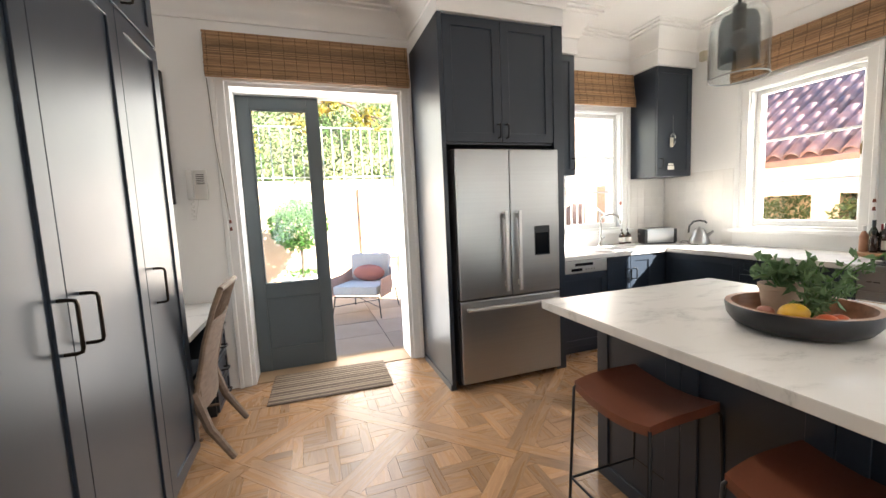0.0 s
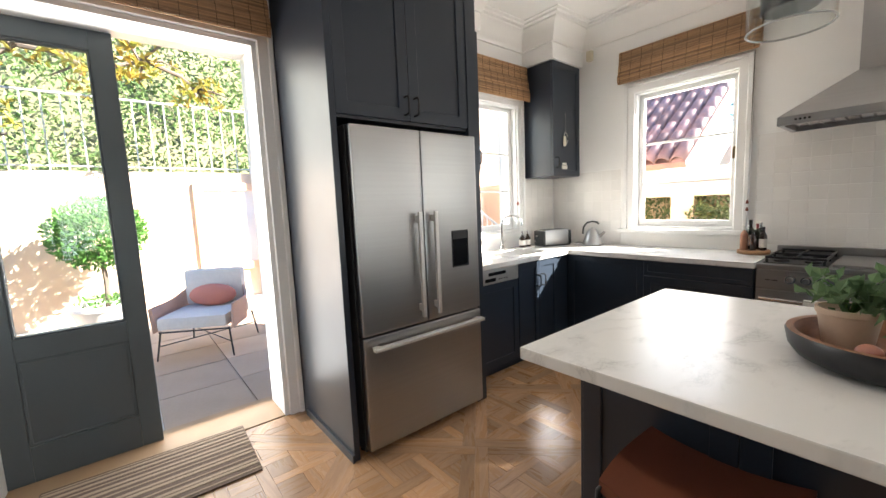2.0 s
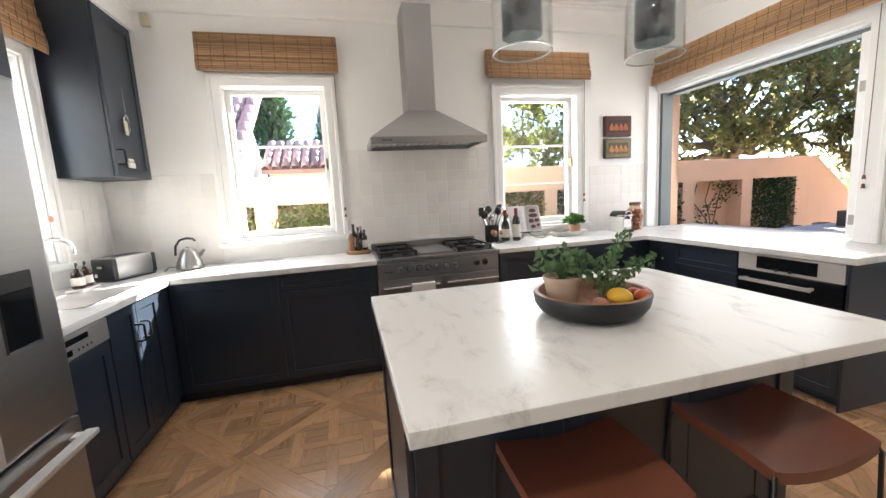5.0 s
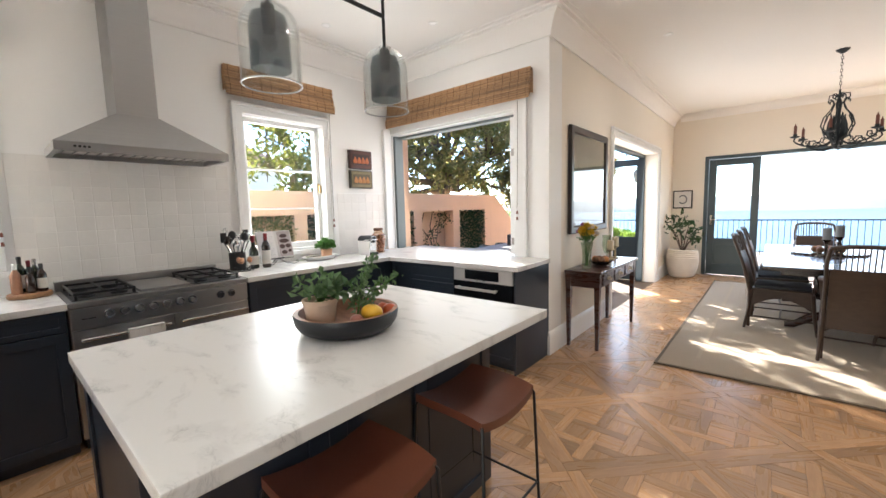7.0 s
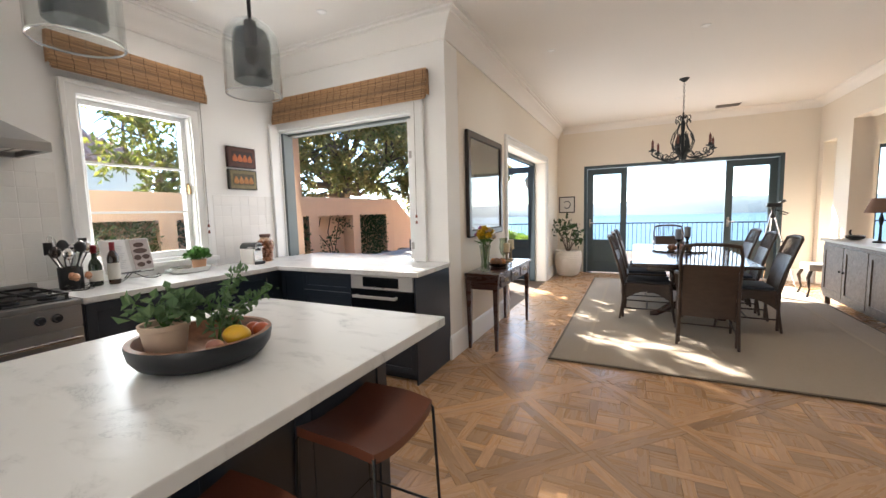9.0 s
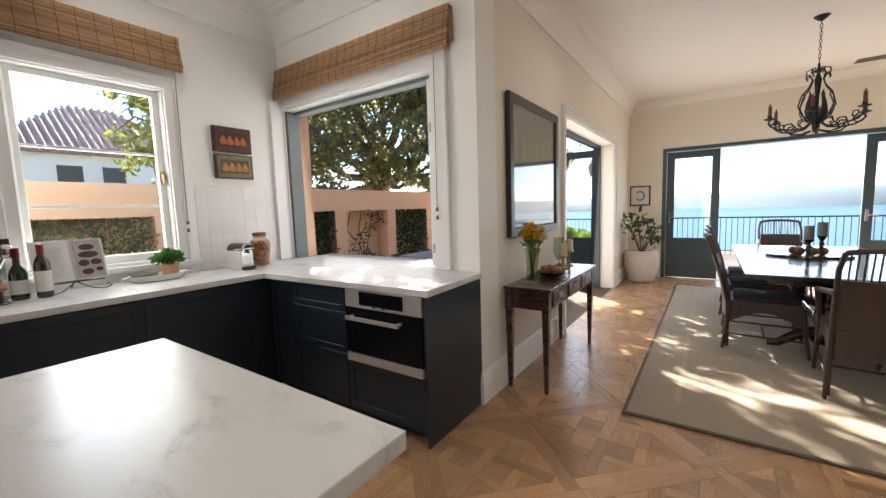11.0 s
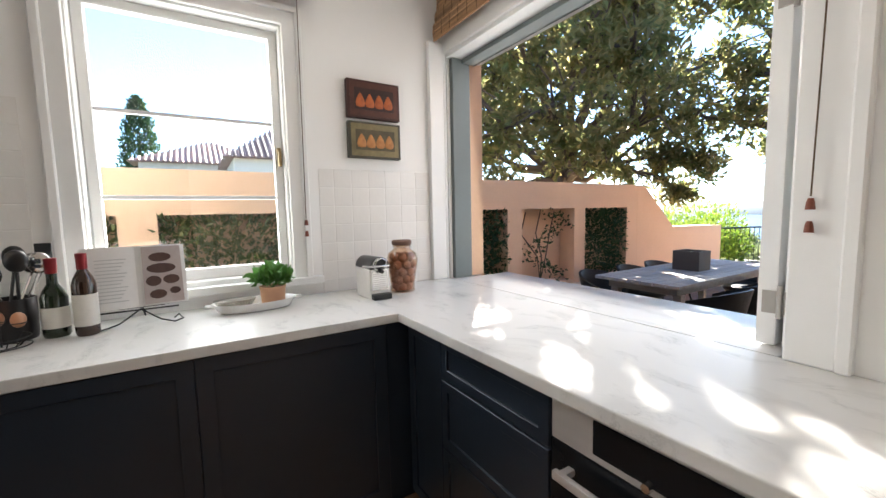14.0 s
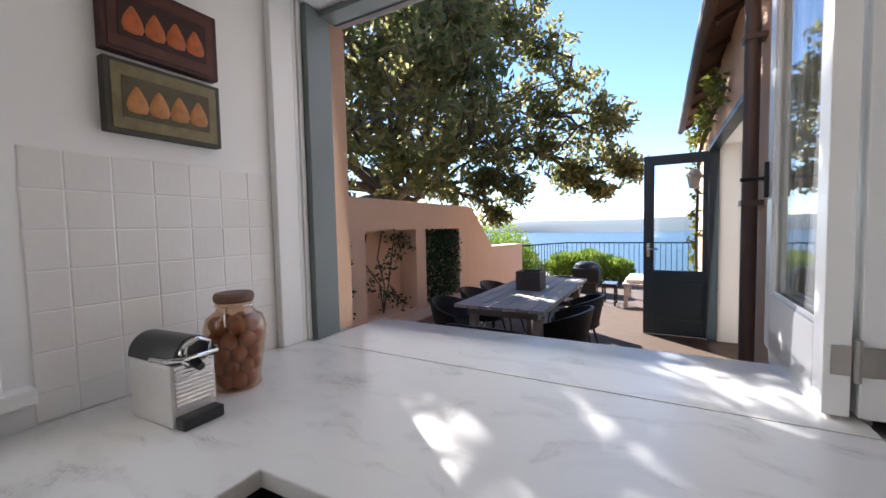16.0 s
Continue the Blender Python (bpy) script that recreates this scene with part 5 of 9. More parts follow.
for x, y, h in ((0.10, -3.60, 0.30), (-0.02, -3.75, 0.34)):
    s = thing("table_candle", (x, y, 0.762), "thick grey candle on a turned dark candlestick", "candle", "table candles")
    bm = B()
    lathe(bm, (x, y, 0.763), [(0.05, 0), (0.052, 0.01), (0.02, 0.03), (0.014, h * 0.3), (0.022, h * 0.4), (0.014, h * 0.5), (0.035, h * 0.62), (0.045, h * 0.66)], 16)
    part("stick", bm, DARKWOOD, s, smooth=True)
    bm = B()
    lathe(bm, (x, y, 0.763 + h * 0.66), [(0.04, 0), (0.04, 0.13), (0.037, 0.135), (0.004, 0.132), (0.003, 0.145)], 16)
    part("candle", bm, GREYWAX, s, smooth=True)

# carpet
cp = thing("carpet", (-0.2, -3.3, 0.0), "large beige sisal carpet with a pale inner line", "carpet")
bm = B()
box(bm, -1.75, 1.34, -5.75, -1.05, 0.0025, 0.014, 0.004)
part("woven_body", bm, CARPET, cp)
bm = B()
for a in (-1.45, 1.04):
    box(bm, a, a + 0.035, -5.45, -1.35, 0.0142, 0.0158)
    part("line", bm, bpy.data.materials.get("pale_carpet_line") or mat("pale_carpet_line", (0.37, 0.30, 0.22), 0.95, scale=60, bump=0.3), cp)
    bm = B()
sweep(bm, [(1.34, -1.05, 0), (-1.75, -1.05, 0), (-1.75, -5.75, 0), (1.34, -5.75, 0)], [(-0.012, 0.003), (-0.012, 0.015), (0.003, 0.0165), (0.012, 0.0165), (0.012, 0.0145)], True)
part("binding", bm, mat("dark_binding_tape", (0.10, 0.075, 0.05), 0.9), cp)

# chandelier
CHX, CHY = 0.06, -3.9
ch = thing("chandelier", (CHX, CHY, CEILZ), "black wrought-iron chandelier with six candle arms", "chandelier")
IRON = mat("blue_black_wrought_iron", (0.02, 0.028, 0.034), 0.5, 0.4, bump=0.15)
bm = B()
lathe(bm, (CHX, CHY, CEILZ), [(0.0, -0.05), (0.02, -0.045), (0.05, -0.02), (0.065, -0.002)], 16)
part("canopy", bm, IRON, ch, smooth=True)
for k in range(11):
    bm = B()
    z = CEILZ - 0.06 - k * 0.036
    pts = [(math.cos(a) * 0.010, math.sin(a) * 0.022) for a in np.linspace(0, math.tau, 13)]
    tube(bm, [(CHX + (p if k % 2 else 0), CHY + (0 if k % 2 else p), z + q) for p, q in pts], 0.003, 5)
    part("chain_link", bm, IRON, ch)
bm = B()
lathe(bm, (CHX, CHY, 2.05), [(0.0, 0.0), (0.03, 0.02), (0.02, 0.05), (0.045, 0.09), (0.02, 0.14), (0.014, 0.3), (0.025, 0.45), (0.03, 0.5), (0.012, 0.56), (0.01, 0.66)], 14)
part("stem", bm, IRON, ch, smooth=True)
for k in range(6):
    a = k * math.tau / 6 + 0.3
    c, s = math.cos(a), math.sin(a)
    bm = B()
    tube(bm, [(CHX + c * r, CHY + s * r, z) for r, z in ((0.03, 2.14), (0.1, 2.08), (0.2, 2.07), (0.31, 2.085), (0.375, 2.12), (0.40, 2.15), (0.39, 2.18))], 0.0095, 6)
    tube(bm, [(CHX + c * r, CHY + s * r, z) for r, z in ((0.34, 2.10), (0.30, 2.13), (0.31, 2.17), (0.345, 2.17), (0.35, 2.14), (0.33, 2.135))], 0.007, 6)
    tube(bm, [(CHX + c * r, CHY + s * r, z) for r, z in ((0.04, 2.05), (0.12, 2.02), (0.21, 2.035), (0.27, 2.085), (0.25, 2.13), (0.20, 2.135), (0.17, 2.10), (0.195, 2.08))], 0.008, 6)
    tube(bm, [(CHX + c * r, CHY + s * r, z) for r, z in ((0.05, 2.12), (0.09, 2.17), (0.14, 2.16), (0.15, 2.12), (0.12, 2.105))], 0.007, 6)
    ar = part("arm", bm, IRON, ch, "scrolled iron arm", smooth=True)
    bm = B()
    lathe(bm, (CHX + c * 0.39, CHY + s * 0.39, 2.18), [(0.012, 0), (0.045, 0.012), (0.05, 0.022), (0.02, 0.024), (0.02, 0.05)], 12)
    part("cup", bm, IRON, ar, smooth=True)
    bm = B()
    lathe(bm, (CHX + c * 0.39, CHY + s * 0.39, 2.225), [(0.015, 0), (0.015, 0.10), (0.006, 0.11), (0.004, 0.13)], 10)
    part("candle", bm, mat("dull_red_candle", (0.16, 0.055, 0.04), 0.6) if k == 0 else bpy.data.materials["dull_red_candle"], ar, "dull red candle sleeve", smooth=True)
    bm = B()
    tube(bm, [(CHX + c * r, CHY + s * r, z) for r, z in ((0.03, 2.16), (0.11, 2.2), (0.155, 2.3), (0.13, 2.4), (0.07, 2.48), (0.045, 2.55), (0.07, 2.6), (0.1, 2.585), (0.095, 2.56))], 0.007, 6)
    part("cage_bar", bm, IRON, ch, smooth=True)
    # an acanthus leaf between the cage bars, and a curl at the crown
    a += math.pi / 6
    c, s = math.cos(a), math.sin(a)
    bm = B()
    spine = [(0.05, 2.13, 0.010), (0.10, 2.17, 0.022), (0.125, 2.24, 0.022), (0.115, 2.32, 0.017), (0.09, 2.39, 0.012), (0.10, 2.43, 0.006)]
    rows = [[bm.verts.new((CHX + c * (r + d) - s * w * e, CHY + s * (r + d) + c * w * e, z)) for e, d in ((-1, 0.0), (0, 0.008), (1, 0.0), (0, -0.004))] for r, z, w in spine]
    for p, q in zip(rows, rows[1:]):
        for m in range(4):
            bm.faces.new((p[m], p[(m + 1) % 4], q[(m + 1) % 4], q[m]))
    bm.faces.new(rows[0][::-1]), bm.faces.new(rows[-1])
    part("iron_leaf", bm, IRON, ch, smooth=True)
    bm = B()
    tube(bm, [(CHX + c * r, CHY + s * r, z) for r, z in ((0.015, 2.62), (0.05, 2.66), (0.085, 2.65), (0.09, 2.61), (0.065, 2.60))], 0.006, 6)
    part("crown_scroll", bm, IRON, ch, smooth=True)

# console table
cn = thing("console_table", (2.0, -1.6, 0), "dark red mahogany console table with three small drawers", "table")
X0, X1, Y0, Y1, CZ = 1.83, 2.175, -2.30, -1.02, 0.79
bm = B()
box(bm, X0 - 0.02, X1, Y0 - 0.02, Y1 + 0.02, CZ - 0.024, CZ, 0.006)
part("top", bm, CONSOLEWOOD, cn)
bm = B()
box(bm, X0 + 0.012, X1 - 0.012, Y0 + 0.012, Y1 - 0.012, CZ - 0.165, CZ - 0.0245, 0.002)
part("apron", bm, CONSOLEWOOD, cn)
for k in range(3):
    ya = Y0 + 0.09 + k * 0.375
    bm = B()
    box(bm, X0 + 0.002, X0 + 0.013, ya, ya + 0.33, CZ - 0.15, CZ - 0.04, 0.003)
    dr = part("drawer", bm, CONSOLEWOOD, cn)
    bm = B()
    box(bm, X0 - 0.001, X0 + 0.002, ya + 0.12, ya + 0.21, CZ - 0.112, CZ - 0.078, 0.001)
    tube(bm, [(X0 - 0.002, ya + 0.13, CZ - 0.09), (X0 - 0.02, ya + 0.135, CZ - 0.10), (X0 - 0.024, ya + 0.165, CZ - 0.108), (X0 - 0.02, ya + 0.195, CZ - 0.10), (X0 - 0.002, ya + 0.2, CZ - 0.09)], 0.004, 6)
    part("handle", bm, mat("old_brass", (0.45, 0.36, 0.22), 0.35, 0.9) if k == 0 else bpy.data.materials["old_brass"], dr, "worn brass drop handle")
for x in (X0 + 0.03, X1 - 0.03):
    for y in (Y0 + 0.03, Y1 - 0.03):
        bm = B()
        lo = [(x + a * 0.014, y + b * 0.014) for a, b in ((-1, -1), (1, -1), (1, 1), (-1, 1))]
        hi = [(x + a * 0.028, y + b * 0.028) for a, b in ((-1, -1), (1, -1), (1, 1), (-1, 1))]
        r0, r1 = [bm.verts.new((*p, 0.002)) for p in lo], [bm.verts.new((*p, CZ - 0.026)) for p in hi]
        for k in range(4):
            bm.faces.new((r0[k], r0[(k + 1) % 4], r1[(k + 1) % 4], r1[k]))
        bm.faces.new(r0[::-1]), bm.faces.new(r1)
        part("leg", bm, CONSOLEWOOD, cn)


# leaves and flowers
def leaf_mat(name, a, b, through=0.35, rough=0.45):
    m, nt, bs = nodes_of(name)
    N, L = nt.nodes, nt.links
    geo = N.new("ShaderNodeNewGeometry")
    tc = N.new("ShaderNodeTexCoord")
    nz = N.new("ShaderNodeTexNoise")
    nz.inputs["Scale"].default_value = 1.3
    L.new(tc.outputs["Object"], nz.inputs["Vector"])
    ad = N.new("ShaderNodeMath")
    ad.operation = "MULTIPLY_ADD"
    ad.inputs[1].default_value, ad.inputs[2].default_value = 0.6, -0.05
    L.new(geo.outputs["Random Per Island"], ad.inputs[0])
    ad2 = N.new("ShaderNodeMath")
    ad2.operation = "MULTIPLY_ADD"
    ad2.inputs[1].default_value = 0.5
    L.new(nz.outputs["Fac"], ad2.inputs[0]), L.new(ad.outputs[0], ad2.inputs[2])
    mx = N.new("ShaderNodeMix")
    mx.data_type = "RGBA"
    mx.inputs["A"].default_value, mx.inputs["B"].default_value = (*a, 1), (*b, 1)
    L.new(ad2.outputs[0], mx.inputs["Factor"])
    L.new(mx.outputs["Result"], bs.inputs["Base Color"])
    bs.inputs["Roughness"].default_value = rough
    tl = N.new("ShaderNodeBsdfTranslucent")
    L.new(mx.outputs["Result"], tl.inputs["Color"])
    ms = N.new("ShaderNodeMixShader")
    ms.inputs[0].default_value = through
    L.new(bs.outputs[0], ms.inputs[1]), L.new(tl.outputs[0], ms.inputs[2])
    L.new(ms.outputs[0], N["Material Output"].inputs["Surface"])
    return m


def leaves(name, points, size, material, parent=None, aspect=0.45, up=0.3, seed=1, out=None, label=""):
    """Many small folded leaves at the points, each a blade of its own; out: centre they face away from."""
    rng = np.random.default_rng(seed)
    P = np.asarray(points, float)
    n = len(P)
    d = rng.normal(size=(n, 3))
    if out is not None:
        v = P - np.asarray(out)
        d = d * 0.8 + v / (np.linalg.norm(v, axis=1, keepdims=True) + 1e-6)
    d[:, 2] += up
    d /= np.linalg.norm(d, axis=1, keepdims=True)
    r = np.cross(d, rng.normal(size=(n, 3)))
    r /= np.linalg.norm(r, axis=1, keepdims=True)
    nn = np.cross(r, d)
    L = size * rng.uniform(0.6, 1.3, (n, 1))
    w = L * aspect * 0.5
    mid = P + d * L * 0.5 + nn * L * 0.06
    V = np.stack([P, mid + r * w + nn * L * 0.10, P + d * L - nn * L * 0.1, mid - r * w + nn * L * 0.10], 1).reshape(-1, 3)
    m = OFFSET.get(parent)
    if m is not None:
        M = np.array(m)
        V = V @ M[:3, :3].T + M[:3, 3]
    F = [(4 * i, 4 * i + 1, 4 * i + 2) for i in range(n)] + [(4 * i, 4 * i + 2, 4 * i + 3) for i in range(n)]
    me = bpy.data.meshes.new(name)
    me.from_pydata(V.tolist(), [], F)
    me.materials.append(material)
    ob = new(name, me)
    if parent is not None:
        ob.parent = parent
    if label:
        ob["label"] = label
    return ob


def cloud(centre, radii, n, seed, shell=0.35):
    """Points in an ellipsoid, thicker towards its skin."""
    rng = np.random.default_rng(seed)
    d = rng.normal(size=(n, 3))
    d /= np.linalg.norm(d, axis=1, keepdims=True)
    r = rng.uniform(0, 1, (n, 1)) ** shell
    return np.asarray(centre) + d * r * np.asarray(radii)


GREEN = leaf_mat("fresh_green_leaf", (0.05, 0.13, 0.02), (0.10, 0.24, 0.05))
DARKGREEN = leaf_mat("deep_green_leaf", (0.018, 0.05, 0.016), (0.05, 0.10, 0.03))
HERB = leaf_mat("soft_herb_leaf", (0.065, 0.125, 0.055), (0.16, 0.25, 0.11), 0.35, 0.6)

v = thing("flower_vase", (2.02, -1.19, CZ), "glass vase of yellow and mauve flowers on the console", "vase")
bm = B()
lathe(bm, (2.02, -1.19, CZ + 0.001), [(0.045, 0), (0.05, 0.02), (0.042, 0.1), (0.05, 0.2), (0.062, 0.27), (0.059, 0.27), (0.046, 0.2), (0.038, 0.1), (0.044, 0.02), (0.0, 0.012)], 18)
part("glass", bm, glass_mat("vase_glass", (0.82, 0.86, 0.80)), v, smooth=True)
for k in range(14):
    a = k * 2.4
    r = 0.03 + 0.07 * ((k * 37) % 10) / 10
    top = (2.02 + r * math.cos(a), -1.19 + r * math.sin(a), CZ + 0.33 + 0.12 * ((k * 53) % 10) / 10)
    bm = B()
    tube(bm, [(2.02 + 0.015 * math.cos(a + 2), -1.19 + 0.015 * math.sin(a + 2), CZ + 0.03), (2.02 + r * 0.4 * math.cos(a), -1.19 + r * 0.4 * math.sin(a), CZ + 0.25), top], 0.0022, 5)
    part("stem", bm, GREEN, v)
    col = ("yellow_petal", (0.72, 0.46, 0.02)) if k % 5 < 3 else ("mauve_petal", (0.42, 0.12, 0.26)) if k % 5 == 3 else ("white_petal", (0.7, 0.62, 0.55))
    pm = bpy.data.materials.get(col[0]) or mat(col[0], col[1], 0.6, subsurf=0.2)
    rr = 0.042 if k % 5 < 3 else 0.03
    leaves("flower_head", cloud(top, (0.012, 0.012, 0.008), 70, k), rr, pm, v, 0.35, 0.5, k, (top[0], top[1], top[2] - 0.012))
leaves("foliage", cloud((2.02, -1.19, CZ + 0.33), (0.08, 0.08, 0.05), 60, 9), 0.06, GREEN, v, 0.3, 0.2, 3)
for y, h in ((-1.98, 0.16), (-2.16, 0.20)):
    s = thing("candle_holder", (2.03, y, CZ), "cream pillar candle on a brass holder by the wall", "candle", "console candles")
    bm = B()
    lathe(bm, (2.03, y, CZ + 0.001), [(0.045, 0), (0.045, 0.008), (0.015, 0.02), (0.012, h * 0.6), (0.03, h * 0.66), (0.045, h * 0.7), (0.048, h * 0.74)], 16)
    part("holder", bm, bpy.data.materials["old_brass"], s, smooth=True)
    bm = B()
    lathe(bm, (2.03, y, CZ + 0.001 + h * 0.74), [(0.038, 0), (0.038, 0.10), (0.034, 0.106), (0.004, 0.1), (0.003, 0.115)], 16)
    part("candle", bm, CANDLE, s, smooth=True)
hs = thing("hurricane_glass", (2.05, -2.08, CZ), "clear waisted hurricane glass beside the candles", "glass")
bm = B()
lathe(bm, (2.10, -2.07, CZ + 0.001), [(0.05, 0), (0.05, 0.005), (0.012, 0.02), (0.012, 0.05), (0.04, 0.09), (0.055, 0.16), (0.045, 0.24), (0.052, 0.28), (0.05, 0.28), (0.043, 0.24), (0.052, 0.16), (0.036, 0.09), (0.0, 0.06)], 18)
part("bowl", bm, bpy.data.materials["vase_glass"], hs, smooth=True)
fb = thing("fruit_bowl", (2.0, -1.55, CZ), "small dark bowl of dried fruit on the console", "bowl")
bm = B()
lathe(bm, (2.0, -1.55, CZ + 0.001), [(0.05, 0), (0.09, 0.012), (0.12, 0.04), (0.116, 0.042), (0.085, 0.018), (0.0, 0.012)], 20)
part("dish", bm, DARKWOOD, fb, smooth=True)
for k in range(6):
    bm = B()
    ball(bm, (2.0 + 0.055 * math.cos(k * 1.05), -1.55 + 0.055 * math.sin(k * 1.05), CZ + 0.055), 0.036)
    part("fruit", bm, mat("orange_fruit", (0.45, 0.17, 0.03), 0.5) if k == 0 else bpy.data.materials["orange_fruit" if k % 3 == 0 else "brown_fruit"], fb, smooth=True)

# big framed print
pf = thing("framed_print", (2.19, -1.67, 1.15), "large glazed print in a broad dark frame", "picture")
bm = B()
ring_frame(bm, "x", 2.155, 2.197, -2.24, -1.12, 1.14, 2.24, 0.075, bev=0.01)
part("frame", bm, mat("dark_stained_frame", (0.03, 0.02, 0.016), 0.35), pf)
bm = B()
box(bm, 2.178, 2.19, -2.164, -1.196, 1.216, 2.164)
part("print", bm, mat("brown_print", (0.16, 0.13, 0.10), 0.6, other=(0.07, 0.055, 0.04), scale=3.0, amount=0.9), pf)
bm = B()
for k in range(6):
    box(bm, 2.1765, 2.1778, -2.08 + k * 0.15, -1.98 + k * 0.15, 1.75, 1.95, 0.0)
part("figures", bm, mat("faded_figures", (0.25, 0.21, 0.16), 0.7), pf)
bm = B()
box(bm, 2.170, 2.173, -2.163, -1.197, 1.217, 2.163)
part("glazing", bm, glass_mat("picture_glass"), pf)
pf = thing("small_picture", (2.05, -6.44, 1.3), "small monochrome picture in a thin black frame", "picture")
bm = B()
ring_frame(bm, "y", -6.445, -6.425, 1.83, 2.17, 1.32, 1.68, 0.022)
part("frame", bm, BLACK, pf)
bm = B()
box(bm, 1.852, 2.148, -6.445, -6.435, 1.342, 1.658)
part("mount", bm, mat("white_mount", (0.75, 0.73, 0.70), 0.8), pf)
bm = B()
tube(bm, [(2.0 + 0.07 * math.cos(a), -6.433, 1.5 + 0.08 * math.sin(a)) for a in np.linspace(0.6, 5.6, 14)], 0.012, 6)
part("drawing", bm, GREYWAX, pf)

# plant pot by the sea door
pp = thing("potted_plant", (1.90, -5.95, 0), "large ribbed white pot with a dark-leaved plant", "plant")
bm = B()
prof = [(0.17, 0), (0.2, 0.02)]
for k in range(14):
    z = 0.04 + 0.47 * k / 13
    r = 0.2 + 0.075 * math.sin(min(1, z / 0.5) * 2.3)
    prof += [(r, z), (r + 0.006, z + 0.017)]
prof += [(0.235, 0.54), (0.205, 0.54), (0.20, 0.46), (0.0, 0.45)]
lathe(bm, (1.90, -5.95, 0.002), prof, 28)
part("pot", bm, mat("chalk_white_pot", (0.66, 0.60, 0.52), 0.8, other=(0.5, 0.44, 0.37), scale=8, bump=0.2), pp, smooth=True)
rng = random.Random(5)
pts = []
for k in range(9):
    a = k * 0.7
    e = Vector((1.90 + rng.uniform(0.1, 0.42) * math.cos(a), -5.95 + rng.uniform(0.1, 0.3) * math.sin(a), rng.uniform(0.75, 1.15)))
    bm = B()
    tube(bm, [(1.90, -5.95, 0.45), Vector((1.90, -5.95, 0.6)).lerp(e, 0.45), e], 0.009, 6, [0.012, 0.009, 0.005])
    part("branch", bm, mat("grey_bark", (0.12, 0.09, 0.07), 0.9) if k == 0 else bpy.data.materials["grey_bark"], pp)
    pts += [e + Vector((rng.gauss(0, 0.06), rng.gauss(0, 0.06), rng.gauss(0, 0.05))) for _ in range(16)]
leaves("foliage", pts, 0.11, DARKGREEN, pp, 0.5, 0.4, 2, label="dark oval leaves")

# sideboard and what stands on it
sb = thing("sideboard", (-1.95, -3.6, 0), "long timber sideboard with panelled doors and a pale top", "sideboard")
SBW = wood_mat("grey_brown_sideboard", (0.14, 0.10, 0.075), (0.07, 0.048, 0.036), 0.4, 0.05, uv=False)
bm = B()
box(bm, -2.19, -1.74, -4.60, -2.20, 0.12, 0.875, 0.004)
part("body", bm, SBW, sb)
bm = B()
box(bm, -2.195, -1.70, -4.64, -2.16, 0.876, 0.91, 0.006)
part("top", bm, mat("pale_limed_top", (0.45, 0.42, 0.38), 0.4, other=(0.36, 0.33, 0.3)), sb)
for k in range(4):
    y0 = -4.57 + k * 0.585
    shaker("door", "x", -1.74, 1, y0, y0 + 0.575, 0.17, 0.83, sb, 0.07, material=SBW)
    bm = B()
    ball(bm, (-1.708, y0 + (0.53 if k % 2 == 0 else 0.045), 0.52), 0.014, u=8, v=6)
    part("knob", bm, BLACKMETAL, sb)
for x in (-2.15, -1.78):
    for y in (-4.55, -2.25):
        bm = B()
        box(bm, x - 0.03, x + 0.03, y - 0.03, y + 0.03, 0.0, 0.12, 0.003)
        part("foot", bm, SBW, sb)
lp = thing("table_lamp", (-1.98, -3.85, 0.91), "table lamp with a dark turned base and brown shade", "lamp")
bm = B()
lathe(bm, (-1.98, -3.85, 0.911), [(0.06, 0), (0.06, 0.015), (0.015, 0.03), (0.012, 0.2), (0.025, 0.28), (0.01, 0.34), (0.008, 0.4)], 14)
part("base", bm, BLACKMETAL, lp, smooth=True)
bm = B()
lathe(bm, (-1.98, -3.85, 1.27), [(0.15, 0), (0.09, 0.17), (0.088, 0.17), (0.148, 0)], 20)
part("shade", bm, mat("brown_linen_shade", (0.22, 0.13, 0.09), 0.8), lp, smooth=True)
bn = thing("bronze_ornament", (-1.95, -4.35, 0.91), "low dark bronze ornament on the sideboard", "ornament")
bm = B()
lathe(bm, (-1.95, -4.35, 0.911), [(0.05, 0), (0.09, 0.02), (0.10, 0.05), (0.07, 0.06), (0.0, 0.05)], 14)
tube(bm, [(-1.95, -4.45, 0.95), (-1.95, -4.5, 1.0), (-1.95, -4.47, 1.03)], 0.012)
part("body", bm, BLACKMETAL, bn, smooth=True)

# stool with turned legs, camera on its tripod
ft = thing("footstool", (-1.86, -5.05, 0), "upholstered cream stool with dark cabriole legs", "stool")
bm = B()
box(bm, -2.05, -1.67, -5.25, -4.87, 0.40, 0.50, 0.04)
part("seat", bm, mat("cream_upholstery", (0.5, 0.45, 0.4), 0.9, bump=0.2), ft, smooth=True)
for sx in (-1, 1):
    for sy in (-1, 1):
        bm = B()
        tube(bm, [(-1.86 + sx * 0.15, -5.06 + sy * 0.15, 0.41), (-1.86 + sx * 0.19, -5.06 + sy * 0.19, 0.3), (-1.86 + sx * 0.16, -5.06 + sy * 0.16, 0.12), (-1.86 + sx * 0.19, -5.06 + sy * 0.19, 0.015)], 0.018, radii=[0.025, 0.024, 0.013, 0.017])
        part("leg", bm, DARKWOOD, ft, smooth=True)
TX, TY = -1.47, -5.9
tp = thing("camera_tripod", (TX, TY, 0), "slim silver camera tripod with a small black camera", "tripod")
